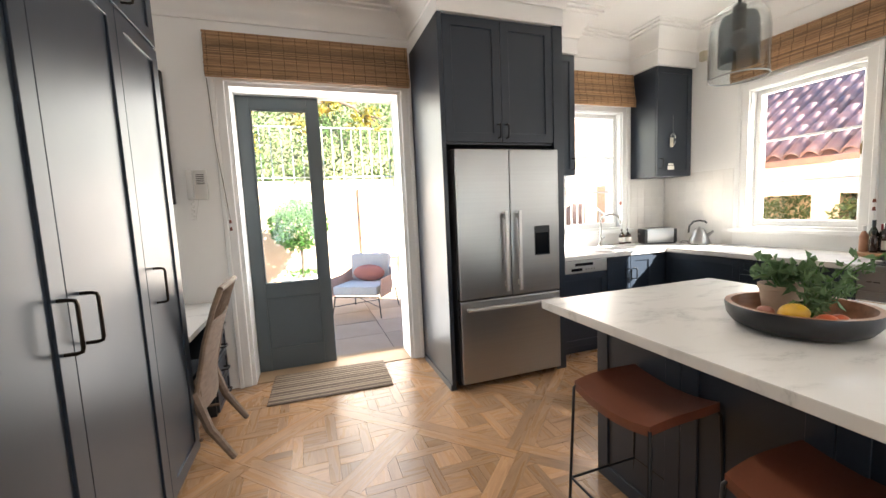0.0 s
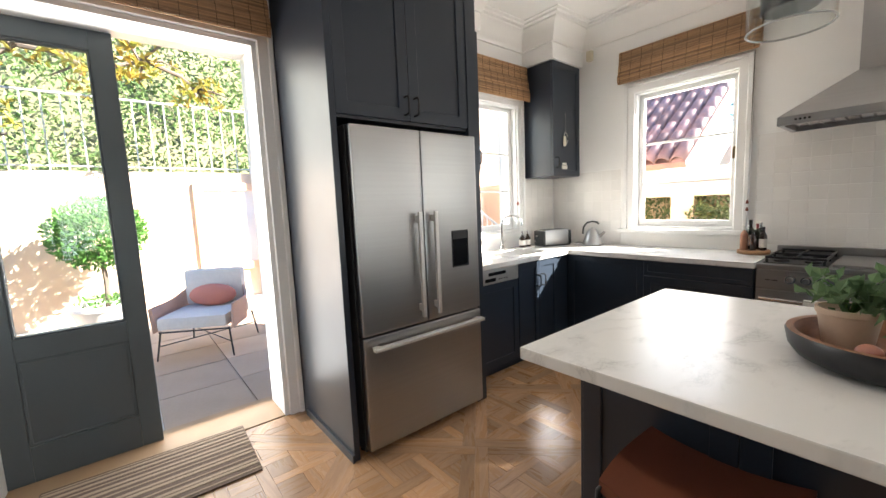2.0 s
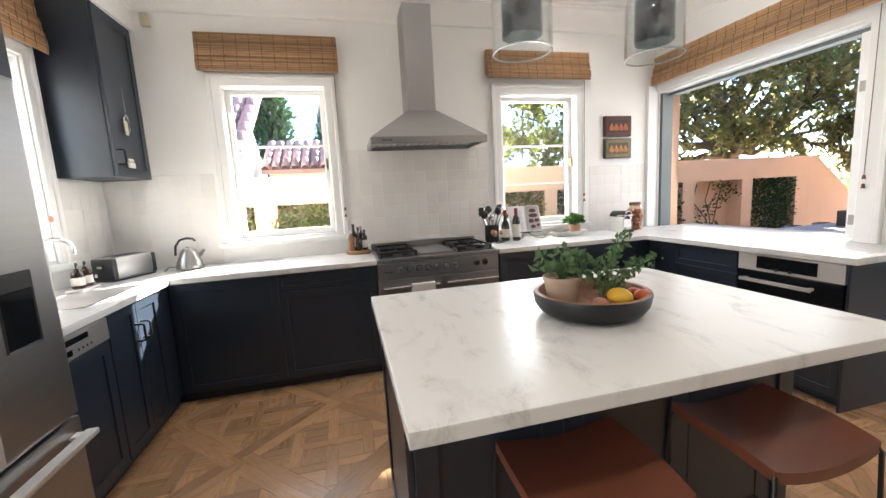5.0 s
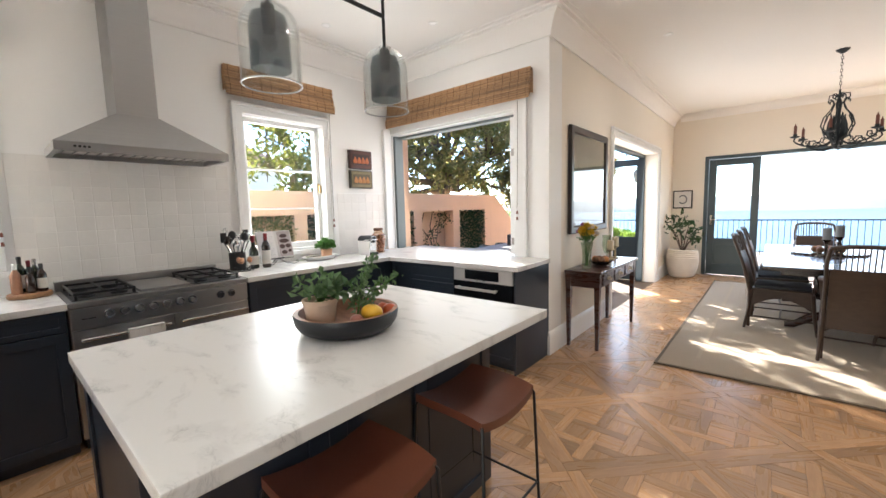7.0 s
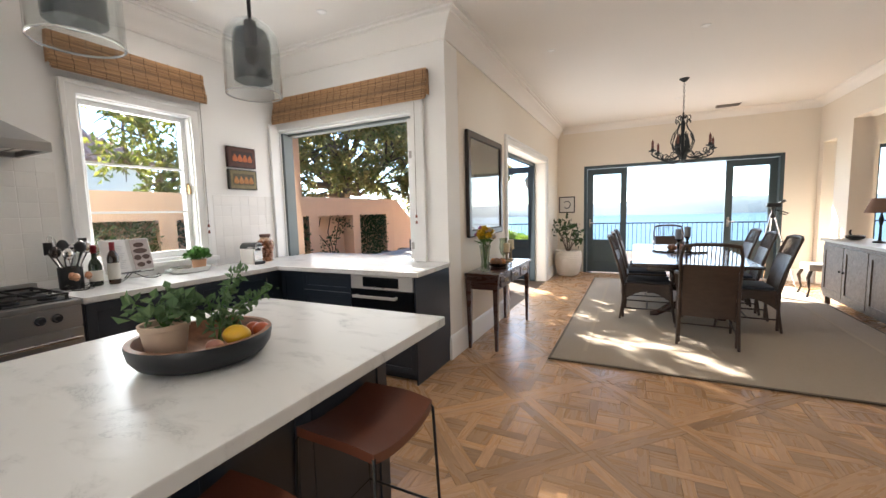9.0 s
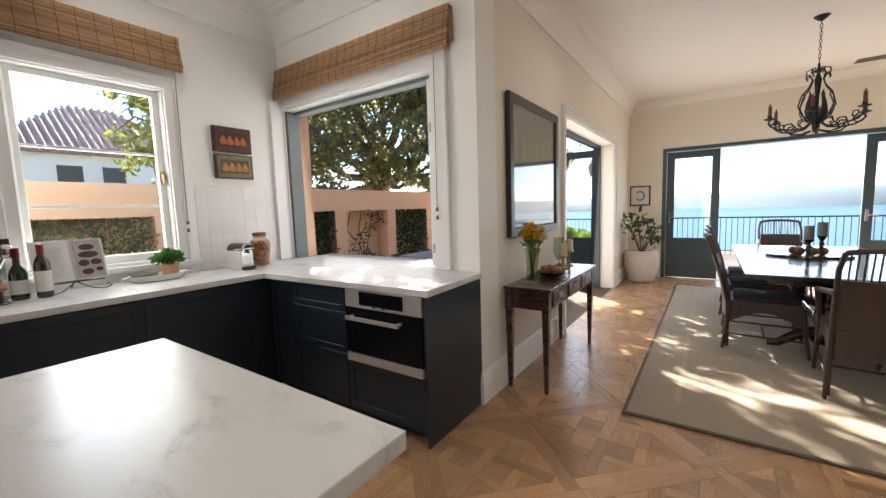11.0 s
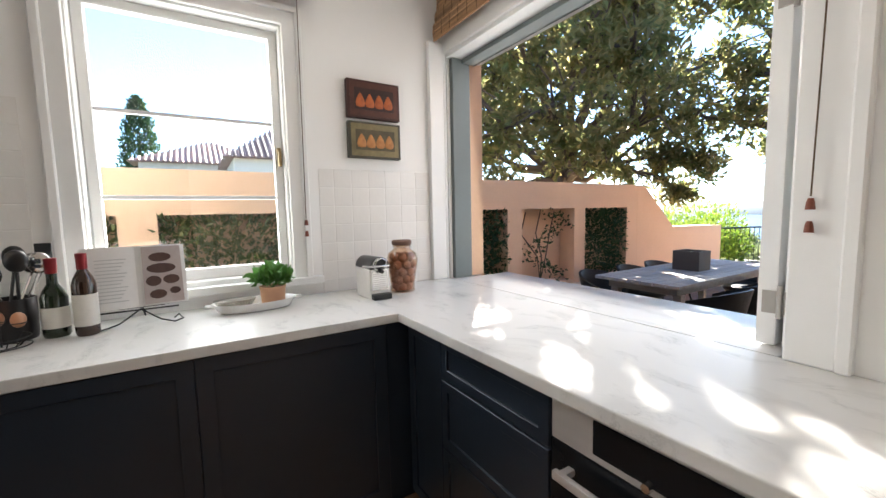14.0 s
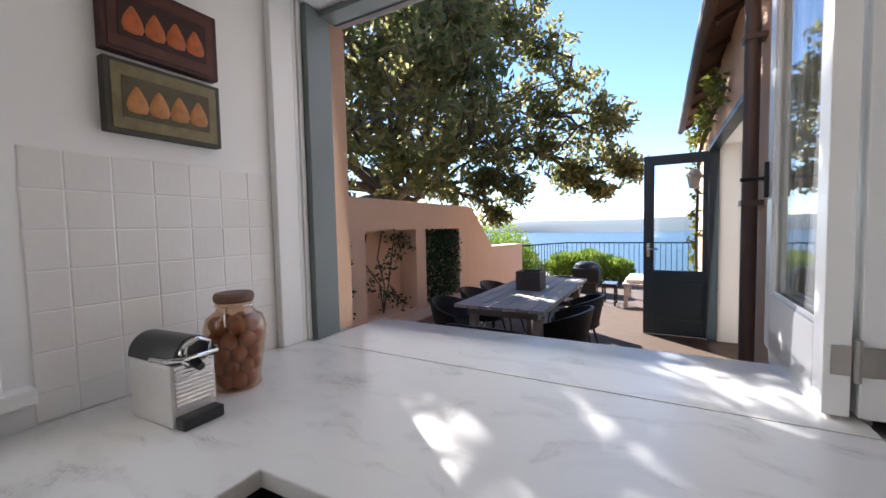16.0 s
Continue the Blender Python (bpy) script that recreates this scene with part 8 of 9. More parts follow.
part("cover", bm, BLACK, pn)
bm = B()
rod(bm, (-0.55, 3.7, 0.777), (-0.66, 3.82, 0.777), 0.004)
part("pen", bm, CHROME, pn)
dc = rattan_chair("grey-brown woven rattan chair at the desk", GREYRATTAN, group="desk chair", kick=0.13)
dc.matrix_basis = pose(-0.62, 3.70, 0.003, 0, 0, 90)
dc["group"] = ""
ic = thing("intercom", (-0.47, 4.5, 1.7), "white wall intercom handset with a speaker grille", "intercom")
PLASTIC = mat("white_plastic", (0.7, 0.69, 0.66), 0.4)
bm = B()
box(bm, -0.54, -0.40, 4.475, 4.519, 1.58, 1.81, 0.008)
part("base", bm, PLASTIC, ic)
bm = B()
box(bm, -0.535, -0.485, 4.44, 4.474, 1.59, 1.80, 0.012)
part("handset", bm, PLASTIC, ic, smooth=True)
bm = B()
for k in range(6):
    box(bm, -0.47, -0.415, 4.4735, 4.4748, 1.70 + k * 0.014, 1.706 + k * 0.014)
part("grille", bm, BLACK, ic)
bm = B()
tube(bm, [(-0.51, 4.46, 1.585)] + [(-0.51 + 0.012 * math.cos(k), 4.47 + 0.012 * math.sin(k), 1.57 - k * 0.006) for k in range(26)] + [(-0.47, 4.49, 1.58)], 0.003, 5)
part("cord", bm, PLASTIC, ic, smooth=True)
pf = thing("desk_picture", (-0.8, 4.5, 1.6), "dark framed picture beside the desk cupboard", "picture")
bm = B()
ring_frame(bm, "y", 4.488, 4.519, -1.04, -0.63, 1.55, 2.55, 0.05, bev=0.006)
part("frame", bm, mat("dark_picture_frame", (0.03, 0.028, 0.026), 0.4), pf)
bm = B()
box(bm, -0.99, -0.68, 4.505, 4.515, 1.60, 2.50)
part("print", bm, mat("grey_print", (0.10, 0.09, 0.08), 0.6, other=(0.04, 0.04, 0.04), scale=4), pf)


def cord(pts, label, tassel=True):
    c = thing("blind_cord", pts[-1], label, "cord", "blind cords")
    bm = B()
    tube(bm, pts, 0.0022, 5)
    part("cord", bm, THREAD, c)
    if tassel:
        x, y, z = pts[-1]
        for k in range(2):
            bm = B()
            lathe(bm, (x, y, z - 0.035 - k * 0.06), [(0.006, 0.03), (0.009, 0.02), (0.011, 0.0)][::-1], 10)
            part("tassel", bm, mat("red_brown_tassel", (0.20, 0.055, 0.03), 0.5) if "red_brown_tassel" not in bpy.data.materials else bpy.data.materials["red_brown_tassel"], c)


cord([(-0.325, 4.45, 2.50), (-0.31, 4.46, 2.0), (-0.265, 4.47, 1.48), (-0.26, 4.47, 1.42)], "thin blind cord tied to a cleat")
cord([(4.33, 2.66, 2.50), (4.33, 2.665, 1.9), (4.33, 2.67, 1.36)], "thin blind cord with brown toggles")
cord([(4.318, 0.205, 2.49), (4.318, 0.21, 1.9), (4.318, 0.215, 1.36)], "thin blind cord with brown toggles")
cord([(2.505, -0.66, 2.44), (2.51, -0.66, 1.8), (2.515, -0.66, 1.40)], "thin blind cord with brown toggles")

rg = thing("door_mat", (0.42, 4.33, 0), "flat woven striped door mat in brown and cream", "rug")
bm = B()
box(bm, -0.06, 0.90, 4.03, 4.60, 0.003, 0.010, 0.002)
ob = part("weave", bm, mat("brown_weave", (0.13, 0.09, 0.065), 0.95, scale=60, fine=300, bump=0.5), rg)
stripes = [0.02, 0.07, 0.10, 0.15, 0.20, 0.235, 0.29, 0.33, 0.37, 0.42, 0.455, 0.50, 0.535]
for i, s in enumerate(stripes):
    bm = B()
    box(bm, -0.055, 0.895, 4.035 + s, 4.035 + s + (0.022 if i % 3 else 0.012), 0.0103, 0.0125)
    part("stripe", bm, mat("cream_weave", (0.36, 0.28, 0.20), 0.95, scale=60, fine=300, bump=0.5) if i == 0 else bpy.data.materials["cream_weave"], rg)
rg.matrix_basis = pose(0.42, 4.33, 0, 0, 0, -2)

# ---------------------------------------------------------------- pendants
SMOKE = glass_mat("smoked_glass", (0.70, 0.73, 0.75))
CLEAR = glass_mat("clear_lamp_glass", (0.96, 0.975, 0.975))
GLASSRIM = mat("polished_glass_rim", (0.75, 0.77, 0.76), 0.08, bump=0.0, rvar=0.02, trans=0.5)
PX = 1.93
bar = thing("pendant_rail", (PX, 1.8, 2.9), "black ceiling bar carrying the pendants", "lamp")
bm = B()
rod(bm, (PX, 1.53, 2.27), (PX, 2.05, 2.27), 0.009)
for y in (1.53, 2.05):
    rod(bm, (PX, y, 2.27), (PX, y, CEILZ - 0.001), 0.007)
part("bar", bm, BLACKMETAL, bar)
bm = B()
for y in (1.53, 2.05):
    lathe(bm, (PX, y, CEILZ - 0.03), [(0.05, 0), (0.055, 0.01), (0.055, 0.029)], 18)
part("canopy", bm, BLACKMETAL, bar)
for y in (1.53, 2.05):
    p = thing("pendant_lamp", (PX, y, 1.87), "double glass pendant, clear bell over a smoked cylinder", "lamp", "island pendants")
    bm = B()
    rod(bm, (PX, y, 2.14), (PX, y, 2.26), 0.007)
    part("rod", bm, BLACKMETAL, p)
    bm = B()
    prof = [(0.098, 0.0), (0.098, 0.17), (0.09, 0.215), (0.07, 0.245), (0.04, 0.265), (0.02, 0.27)]
    lathe(bm, (PX, y, 1.87), prof + [(r - 0.004, z - 0.003) for r, z in prof[::-1]], 28)
    bell = part("clear_bell", bm, CLEAR, p, smooth=True)
    bm = B()
    tube(bm, [(PX + 0.0965 * math.cos(a), y + 0.0965 * math.sin(a), 1.869) for a in np.linspace(0, math.tau, 41)], 0.003, 6)
    part("rim", bm, GLASSRIM, bell, "thick polished glass rim", smooth=True)
    bm = B()
    prof = [(0.066, 0.05), (0.066, 0.19), (0.056, 0.225), (0.025, 0.24)]
    lathe(bm, (PX, y, 1.87), prof + [(r - 0.004, z - 0.003) for r, z in prof[::-1]], 24)
    part("smoked_shade", bm, SMOKE, p, smooth=True)
    bm = B()
    lathe(bm, (PX, y, 2.04), [(0.018, 0), (0.022, 0.02), (0.022, 0.09), (0.012, 0.10)], 14)
    part("socket", bm, BLACK, p, smooth=True)
    bm = B()
    ball(bm, (PX, y, 2.01), 0.026, 1, 1, 1.2, 12, 8)
    part("bulb", bm, CLEAR, p, smooth=True)

# ---------------------------------------------------------------- island tray
tr = thing("wooden_bowl", (1.91, 1.81, IT), "round dark wooden tray bowl on the island", "bowl")
bm = B()
lathe(bm, (1.91, 1.81, IT + 0.001), [(0.125, 0), (0.16, 0.005), (0.185, 0.018), (0.202, 0.042), (0.209, 0.078), (0.2065, 0.085)], 40, cap=False)
part("outside", bm, mat("charred_wood", (0.008, 0.009, 0.012), 0.42, scale=12, bump=0.12), tr, smooth=True)
bm = B()
lathe(bm, (1.91, 1.81, IT + 0.001), [(0.2065, 0.085), (0.189, 0.085), (0.180, 0.04), (0.155, 0.02), (0.0, 0.016)], 40, cap=False)
part("inside", bm, wood_mat("turned_walnut", (0.30, 0.14, 0.07), (0.16, 0.07, 0.035), 0.45, 0.05, uv=False), tr, smooth=True)
pt = thing("herb_pot", (1.97, 1.90, IT + 0.02), "pale clay pot of leafy herbs in the tray", "plant")
bm = B()
lathe(bm, (1.965, 1.895, IT + 0.019), [(0.048, 0), (0.052, 0.01), (0.066, 0.10), (0.07, 0.102), (0.071, 0.118), (0.064, 0.118), (0.06, 0.10), (0.0, 0.095)], 22)
part("pot", bm, mat("pale_clay", (0.50, 0.38, 0.29), 0.8, other=(0.4, 0.3, 0.22), scale=15, bump=0.15), pt, smooth=True)
rnd = random.Random(9)
pts, pts2 = [], []
for k in range(20):
    a, rr = rnd.uniform(0, math.tau), rnd.uniform(0.02, 0.095)
    e = Vector((1.95 + rr * math.cos(a), 1.86 + rr * 1.2 * math.sin(a), IT + 0.155 + rnd.uniform(0.0, 0.05)))
    bm = B()
    tube(bm, [(1.965, 1.895, IT + 0.11), Vector((1.965, 1.895, IT + 0.17)).lerp(e, 0.5), e], 0.0022, 5)
    part("stem", bm, GREEN, pt)
    pts += [e + Vector((rnd.gauss(0, 0.016), rnd.gauss(0, 0.016), rnd.gauss(0, 0.010))) for _ in range(9)]
leaves("foliage", pts, 0.038, HERB, pt, 0.75, 0.35, 3)
p2 = thing("mint_sprigs", (1.86, 1.74, IT + 0.02), "upright mint sprigs standing in the tray", "plant")
for k, (dx, dy, hh) in enumerate(((0.0, 0.0, 0.20), (-0.03, -0.04, 0.17), (0.04, -0.05, 0.23), (0.02, 0.04, 0.16), (-0.05, -0.09, 0.18), (0.06, -0.10, 0.26), (0.0, -0.07, 0.15))):
    top = Vector((1.87 + dx * 1.5, 1.74 + dy * 1.3, IT + 0.03 + hh))
    bm = B()
    tube(bm, [(1.89, 1.78, IT + 0.02), Vector((1.89, 1.78, IT + 0.1)).lerp(top, 0.5), top], 0.0022, 5)
    part("stem", bm, GREEN, p2)
    q = [Vector((1.89, 1.78, IT + 0.05)).lerp(top, t) + Vector((rnd.gauss(0, 0.008), rnd.gauss(0, 0.008), 0)) for t in np.linspace(0.25, 1, 12) for _ in range(3)]
    leaves("foliage", q, 0.032, HERB, p2, 0.5, 0.2, 60 + k)
for i, (x, y, r, n, c, sz) in enumerate(((1.805, 1.765, 0.038, "lemon", (0.62, 0.36, 0.02), 0.85), (1.80, 1.675, 0.030, "tomato", (0.45, 0.09, 0.03), 0.85), (1.85, 1.67, 0.027, "tomato", (0.45, 0.09, 0.03), 0.85), (1.80, 1.845, 0.026, "shallot", (0.36, 0.15, 0.11), 0.8))):
    bm = B()
    ball(bm, (x, y, IT + 0.045 + r * sz), r, 1.35 if n == "lemon" else 1, 1, sz, 18, 12)
    single(n, bm, mat(n + "_skin", c, 0.35, bump=0.1, subsurf=0.1) if n + "_skin" not in bpy.data.materials else bpy.data.materials[n + "_skin"], f"ripe {'yellow' if n == 'lemon' else 'reddish'} {n} lying in the wooden tray", "fruit", smooth=True)

# ---------------------------------------------------------------- small paintings
ORANGE_PEAR = mat("orange_painted_pear", (0.52, 0.13, 0.025), 0.5, other=(0.30, 0.07, 0.02), scale=40, amount=0.9)
GOLD_PEAR = mat("gold_painted_pear", (0.50, 0.22, 0.06), 0.5, other=(0.32, 0.12, 0.03), scale=40, amount=0.9)
for z0, z1, back, edge, lab in ((1.925, 2.135, (0.10, 0.03, 0.018), (0.05, 0.014, 0.01), "small dark red painting of four pears in a row"), (1.70, 1.905, (0.24, 0.19, 0.085), (0.05, 0.045, 0.03), "small olive-gold painting of four pears in a row")):
    p = thing("pear_painting", (4.35, -0.2, z0), lab, "painting", "pear paintings")
    bm = B()
    box(bm, 4.322, 4.358, -0.36, -0.04, z0, z1, 0.004)
    part("canvas", bm, mat("canvas_edge", edge, 0.6) if "canvas_edge" not in bpy.data.materials or z0 < 1.8 else bpy.data.materials["canvas_edge"], p)
    bm = B()
    box(bm, 4.3195, 4.3216, -0.345, -0.055, z0 + 0.012, z1 - 0.012)
    part("border", bm, mat("painted_border", back, 0.55, other=tuple(c * 0.5 for c in back), scale=14, amount=0.9), p)
    bm = B()
    box(bm, 4.3175, 4.3192, -0.32, -0.08, z0 + 0.045, z1 - 0.045)
    part("field", bm, mat("painted_field", tuple(c * 0.22 for c in back), 0.5, other=tuple(c * 0.5 for c in back), scale=20, amount=0.8), p)
    for k in range(4):
        y = -0.115 - k * 0.057
        bm = B()
        lathe(bm, (0, 0, 0), [(0.0, 0.0), (0.023, 0.004), (0.029, 0.020), (0.024, 0.042), (0.011, 0.066), (0.004, 0.076), (0.0, 0.078)], 14, 0.12, 1.0)
        bm.transform(Matrix.Translation((4.3175, y, z0 + 0.058)))
        part("pear", bm, ORANGE_PEAR if z0 > 1.8 else GOLD_PEAR, p, smooth=True)

# ---------------------------------------------------------------- servery corner
cm = thing("coffee_machine", (4.10, -0.07, CT), "compact silver and black capsule coffee machine", "coffee machine")
bm = B()
box(bm, -0.055, 0.055, -0.085, 0.10, 0.0, 0.155, 0.008)
OFFSET[cm] = Matrix()
part("body", bm, mat("satin_aluminium", (0.72, 0.70, 0.67), 0.38, 0.45, fine=50), cm)
bm = B()
prof = [(0.054 * math.cos(math.pi * k / 14), 0.062 * math.sin(math.pi * k / 14)) for k in range(15)]
lo, hi = [bm.verts.new((p, -0.095, 0.1555 + q)) for p, q in prof], [bm.verts.new((p, 0.105, 0.1555 + q * 0.92)) for p, q in prof]
bm.faces.new(lo), bm.faces.new(hi[::-1])
for k in range(15):
    bm.faces.new((lo[k], hi[k], hi[(k + 1) % 15], lo[(k + 1) % 15]))
bmesh.ops.recalc_face_normals(bm, faces=bm.faces)
part("top", bm, BLACK, cm, "rounded black top", smooth=True)
bm = B()
tube(bm, [(0.036 * math.cos(a), -0.098, 0.178 + 0.032 * math.sin(a)) for a in np.linspace(0, math.tau, 22)], 0.0045, 6)
part("front_ring", bm, CHROME, cm, "chrome ring round the brew head", smooth=True)
bm = B()
rod(bm, (0, -0.094, 0.15), (0, -0.118, 0.142), 0.013, 0.010, 12)
part("spout", bm, BLACK, cm)
bm = B()
box(bm, -0.047, 0.047, -0.089, -0.0855, 0.045, 0.15, 0.001)
fp = part("front_panel", bm, CHROME, cm, "ribbed chrome front")
for k in range(9):
    bm = B()
    box(bm, -0.045, 0.045, -0.093, -0.0892, 0.05 + k * 0.0105, 0.0565 + k * 0.0105, 0.0015)
    part("rib", bm, CHROME, fp)
bm = B()
box(bm, -0.05, 0.05, -0.125, -0.086, 0.0, 0.03, 0.008)
part("drip_tray", bm, BLACK, cm)
bm = B()
tube(bm, [(-0.062, -0.02, 0.165), (-0.064, -0.09, 0.17), (-0.04, -0.118, 0.172), (0.04, -0.118, 0.172), (0.064, -0.09, 0.17), (0.062, -0.02, 0.165)], 0.006)
part("lever", bm, CHROME, cm, "chrome lever", smooth=True)
bm = B()
tube(bm, [(-0.03, -0.105, 0.172), (-0.028, -0.112, 0.20), (0, -0.114, 0.212), (0.028, -0.112, 0.20), (0.03, -0.105, 0.172)], 0.004)
part("lever_loop", bm, CHROME, cm)
cm.matrix_basis = pose(4.10, -0.065, CT + 0.001, 0, 0, -88)

jr = thing("storage_jar", (4.13, -0.255, CT), "tall glass jar of brown onions with a swing-top lid", "jar")
bm = B()
prof = [(0.062, 0.0), (0.07, 0.006), (0.066, 0.03), (0.082, 0.13), (0.088, 0.18), (0.078, 0.215), (0.052, 0.235), (0.048, 0.25), (0.054, 0.262)]
lathe(bm, (4.13, -0.255, CT + 0.001), prof + [(r - 0.004, z + 0.002) for r, z in prof[::-1]], 26)
part("glass", bm, glass_mat("jar_glass", (0.93, 0.83, 0.74)), jr, smooth=True)
bm = B()
lathe(bm, (4.13, -0.255, CT + 0.262), [(0.05, 0), (0.056, 0.006), (0.056, 0.022), (0.05, 0.028), (0.0, 0.03)], 22)
part("lid", bm, mat("brown_cork_lid", (0.14, 0.07, 0.045), 0.6), jr, "brown stopper lid", smooth=True)
bm = B()
tube(bm, [(4.13 + 0.054 * math.cos(a), -0.255 + 0.054 * math.sin(a), CT + 0.252) for a in np.linspace(0, math.tau, 24)], 0.002, 5)
tube(bm, [(4.08, -0.20, CT + 0.25), (4.06, -0.18, CT + 0.24), (4.05, -0.175, CT + 0.21), (4.07, -0.19, CT + 0.20)], 0.002, 5)
part("wire", bm, CHROME, jr)
rnd = random.Random(2)
ONION = mat("onion_skin", (0.40, 0.20, 0.11), 0.4, other=(0.22, 0.085, 0.05), scale=20, amount=0.8, rand=0.15)
for k in range(40):
    lay, a = k // 8, (k % 8) * math.tau / 7 + (k // 8) * 0.45
    r = (0.037, 0.044, 0.052, 0.056, 0.05)[lay] if k % 8 else 0.0
    bm = B()
    ball(bm, (4.13 + r * math.cos(a), -0.255 + r * math.sin(a), CT + 0.030 + lay * 0.041), 0.0235, 1, 1, 1.1, 12, 8)
    part("onion", bm, ONION, jr, smooth=True)

# dish and basil under the cookbook window
ds = thing("serving_dish", (4.18, 0.50, CT), "long white ceramic dish with handles", "dish")
bm = B()
prof = [(0.07, 0.0), (0.085, 0.004), (0.10, 0.035), (0.103, 0.038), (0.097, 0.036), (0.08, 0.012), (0.0, 0.010)]
lathe(bm, (4.17, 0.50, CT + 0.001), [(r, z * 1.15) for r, z in prof], 32, 0.95, 1.8)
part("body", bm, mat("white_glaze", (0.76, 0.75, 0.72), 0.12, bump=0.02), ds, smooth=True)
bm = B()
for s in (-1, 1):
    tube(bm, [(4.15, 0.50 + s * 0.17, CT + 0.035), (4.155, 0.50 + s * 0.205, CT + 0.038), (4.185, 0.50 + s * 0.205, CT + 0.038), (4.19, 0.50 + s * 0.17, CT + 0.035)], 0.006)
    part("handle", bm, bpy.data.materials["white_glaze"], ds, smooth=True)
    bm = B()
bm.free()
gb = thing("glass_butter_dish", (4.16, 0.58, CT + 0.02), "oval clear glass dish resting in the white dish", "dish")
bm = B()
prof = [(0.045, 0.0), (0.055, 0.02), (0.066, 0.045), (0.062, 0.045), (0.05, 0.015), (0.0, 0.008)]
lathe(bm, (4.165, 0.585, CT + 0.014), prof, 24, 0.85, 1.35)
part("bowl", bm, glass_mat("pressed_glass", (0.78, 0.77, 0.74), 0.1), gb, smooth=True)
bs = thing("basil_pot", (4.18, 0.42, CT + 0.02), "basil plant in a small terracotta pot", "plant")
bm = B()
lathe(bm, (4.18, 0.42, CT + 0.013), [(0.046, 0), (0.052, 0.01), (0.058, 0.08), (0.061, 0.082), (0.061, 0.09), (0.054, 0.09), (0.05, 0.08), (0.0, 0.075)], 22)
part("pot", bm, mat("peach_terracotta", (0.52, 0.29, 0.17), 0.75, scale=12, bump=0.12), bs, smooth=True)
bm = B()
for k in range(8):
    tube(bm, [(4.18, 0.42, CT + 0.09), (4.18 + 0.05 * math.cos(k * 0.8), 0.42 + 0.05 * math.sin(k * 0.8), CT + 0.15)], 0.002, 4)
part("stems", bm, GREEN, bs)
leaves("foliage", cloud((4.18, 0.42, CT + 0.145), (0.085, 0.085, 0.048), 260, 41, 0.4), 0.045, GREEN, bs, 0.7, 0.3, 12, (4.18, 0.42, CT + 0.08))

# cookbook on its iron stand
cs = thing("book_stand", (4.2, 0.935, CT), "scrolled black iron cookbook stand", "stand")
bm = B()
for s in (-1, 1):
    tube(bm, [(4.20, 0.935, CT + 0.06), (4.17, 0.935 + s * 0.07, CT + 0.012), (4.12, 0.935 + s * 0.12, CT + 0.006), (4.10, 0.935 + s * 0.15, CT + 0.02), (4.10, 0.935 + s * 0.135, CT + 0.04), (4.105, 0.935 + s * 0.12, CT + 0.025)], 0.0035, 6)
    tube(bm, [(4.245, 0.935 + s * 0.09, CT + 0.06), (4.27, 0.935 + s * 0.09, CT + 0.27), (4.27, 0.935 + s * 0.05, CT + 0.305), (4.27, 0.935, CT + 0.30)], 0.0035, 6)
tube(bm, [(4.17, 0.80, CT + 0.062), (4.17, 1.07, CT + 0.062)], 0.0035, 6), tube(bm, [(4.25, 0.855, CT + 0.06), (4.25, 1.015, CT + 0.06)], 0.0035, 6)
tube(bm, [(4.25, 0.935, CT + 0.06), (4.33, 0.935, CT + 0.006)], 0.0035, 6), tube(bm, [(4.17, 0.935, CT + 0.062), (4.25, 0.935, CT + 0.06)], 0.0035, 6)
part("frame", bm, BLACKMETAL, cs, smooth=True)
bk = thing("cookbook", (4.22, 0.935, CT + 0.07), "open cookbook with a photograph of a chocolate cake", "book", local=True)
PAPER = mat("book_paper", (0.72, 0.70, 0.68), 0.7)
bm = B()
n = 10
for s in (-1, 1):
    prev = None
    for k in range(n + 1):
        u = k / n
        x, d = s * 0.175 * u, 0.010 * math.sin(u * math.pi) + 0.004
        cur = [bm.verts.new(p) for p in ((x, -d, 0.0), (x, -d, 0.26), (x, 0.006, 0.26), (x, 0.006, 0.0))]
        if prev:
            for m in range(4):
                bm.faces.new((prev[m], cur[m], cur[(m + 1) % 4], prev[(m + 1) % 4]))
        prev = cur
    bm.faces.new(prev)
bmesh.ops.recalc_face_normals(bm, faces=bm.faces)
part("page_block", bm, PAPER, bk, smooth=True)
bm = B()
box(bm, 0.022, 0.16, -0.0185, -0.0165, 0.006, 0.252)
ph = part("photograph", bm, mat("grey_photo_ground", (0.36, 0.30, 0.28), 0.5, other=(0.50, 0.45, 0.43), scale=14), bk)
CHOC = mat("chocolate_print", (0.05, 0.022, 0.016), 0.5, other=(0.09, 0.045, 0.035), scale=60)
for x0, x1, z0, z1 in ((0.045, 0.125, 0.185, 0.225), (0.035, 0.14, 0.135, 0.178), (0.03, 0.085, 0.08, 0.125), (0.09, 0.15, 0.085, 0.125), (0.04, 0.10, 0.025, 0.065), (0.11, 0.15, 0.04, 0.07)):
    bm = B()
    rod(bm, ((x0 + x1) / 2, -0.0187, (z0 + z1) / 2), ((x0 + x1) / 2, -0.0205, (z0 + z1) / 2), 0.5, 0.48, 14)
    bmesh.ops.scale(bm, vec=(x1 - x0, 1, z1 - z0), space=Matrix.Translation((-(x0 + x1) / 2, 0, -(z0 + z1) / 2)), verts=bm.verts)
    part("cake_slice", bm, CHOC, ph)
bm = B()
for k in range(13):
    box(bm, -0.13, -0.03 - 0.03 * ((k * 7) % 4) / 4, -0.0165, -0.0155, 0.03 + k * 0.0145, 0.0335 + k * 0.0145)
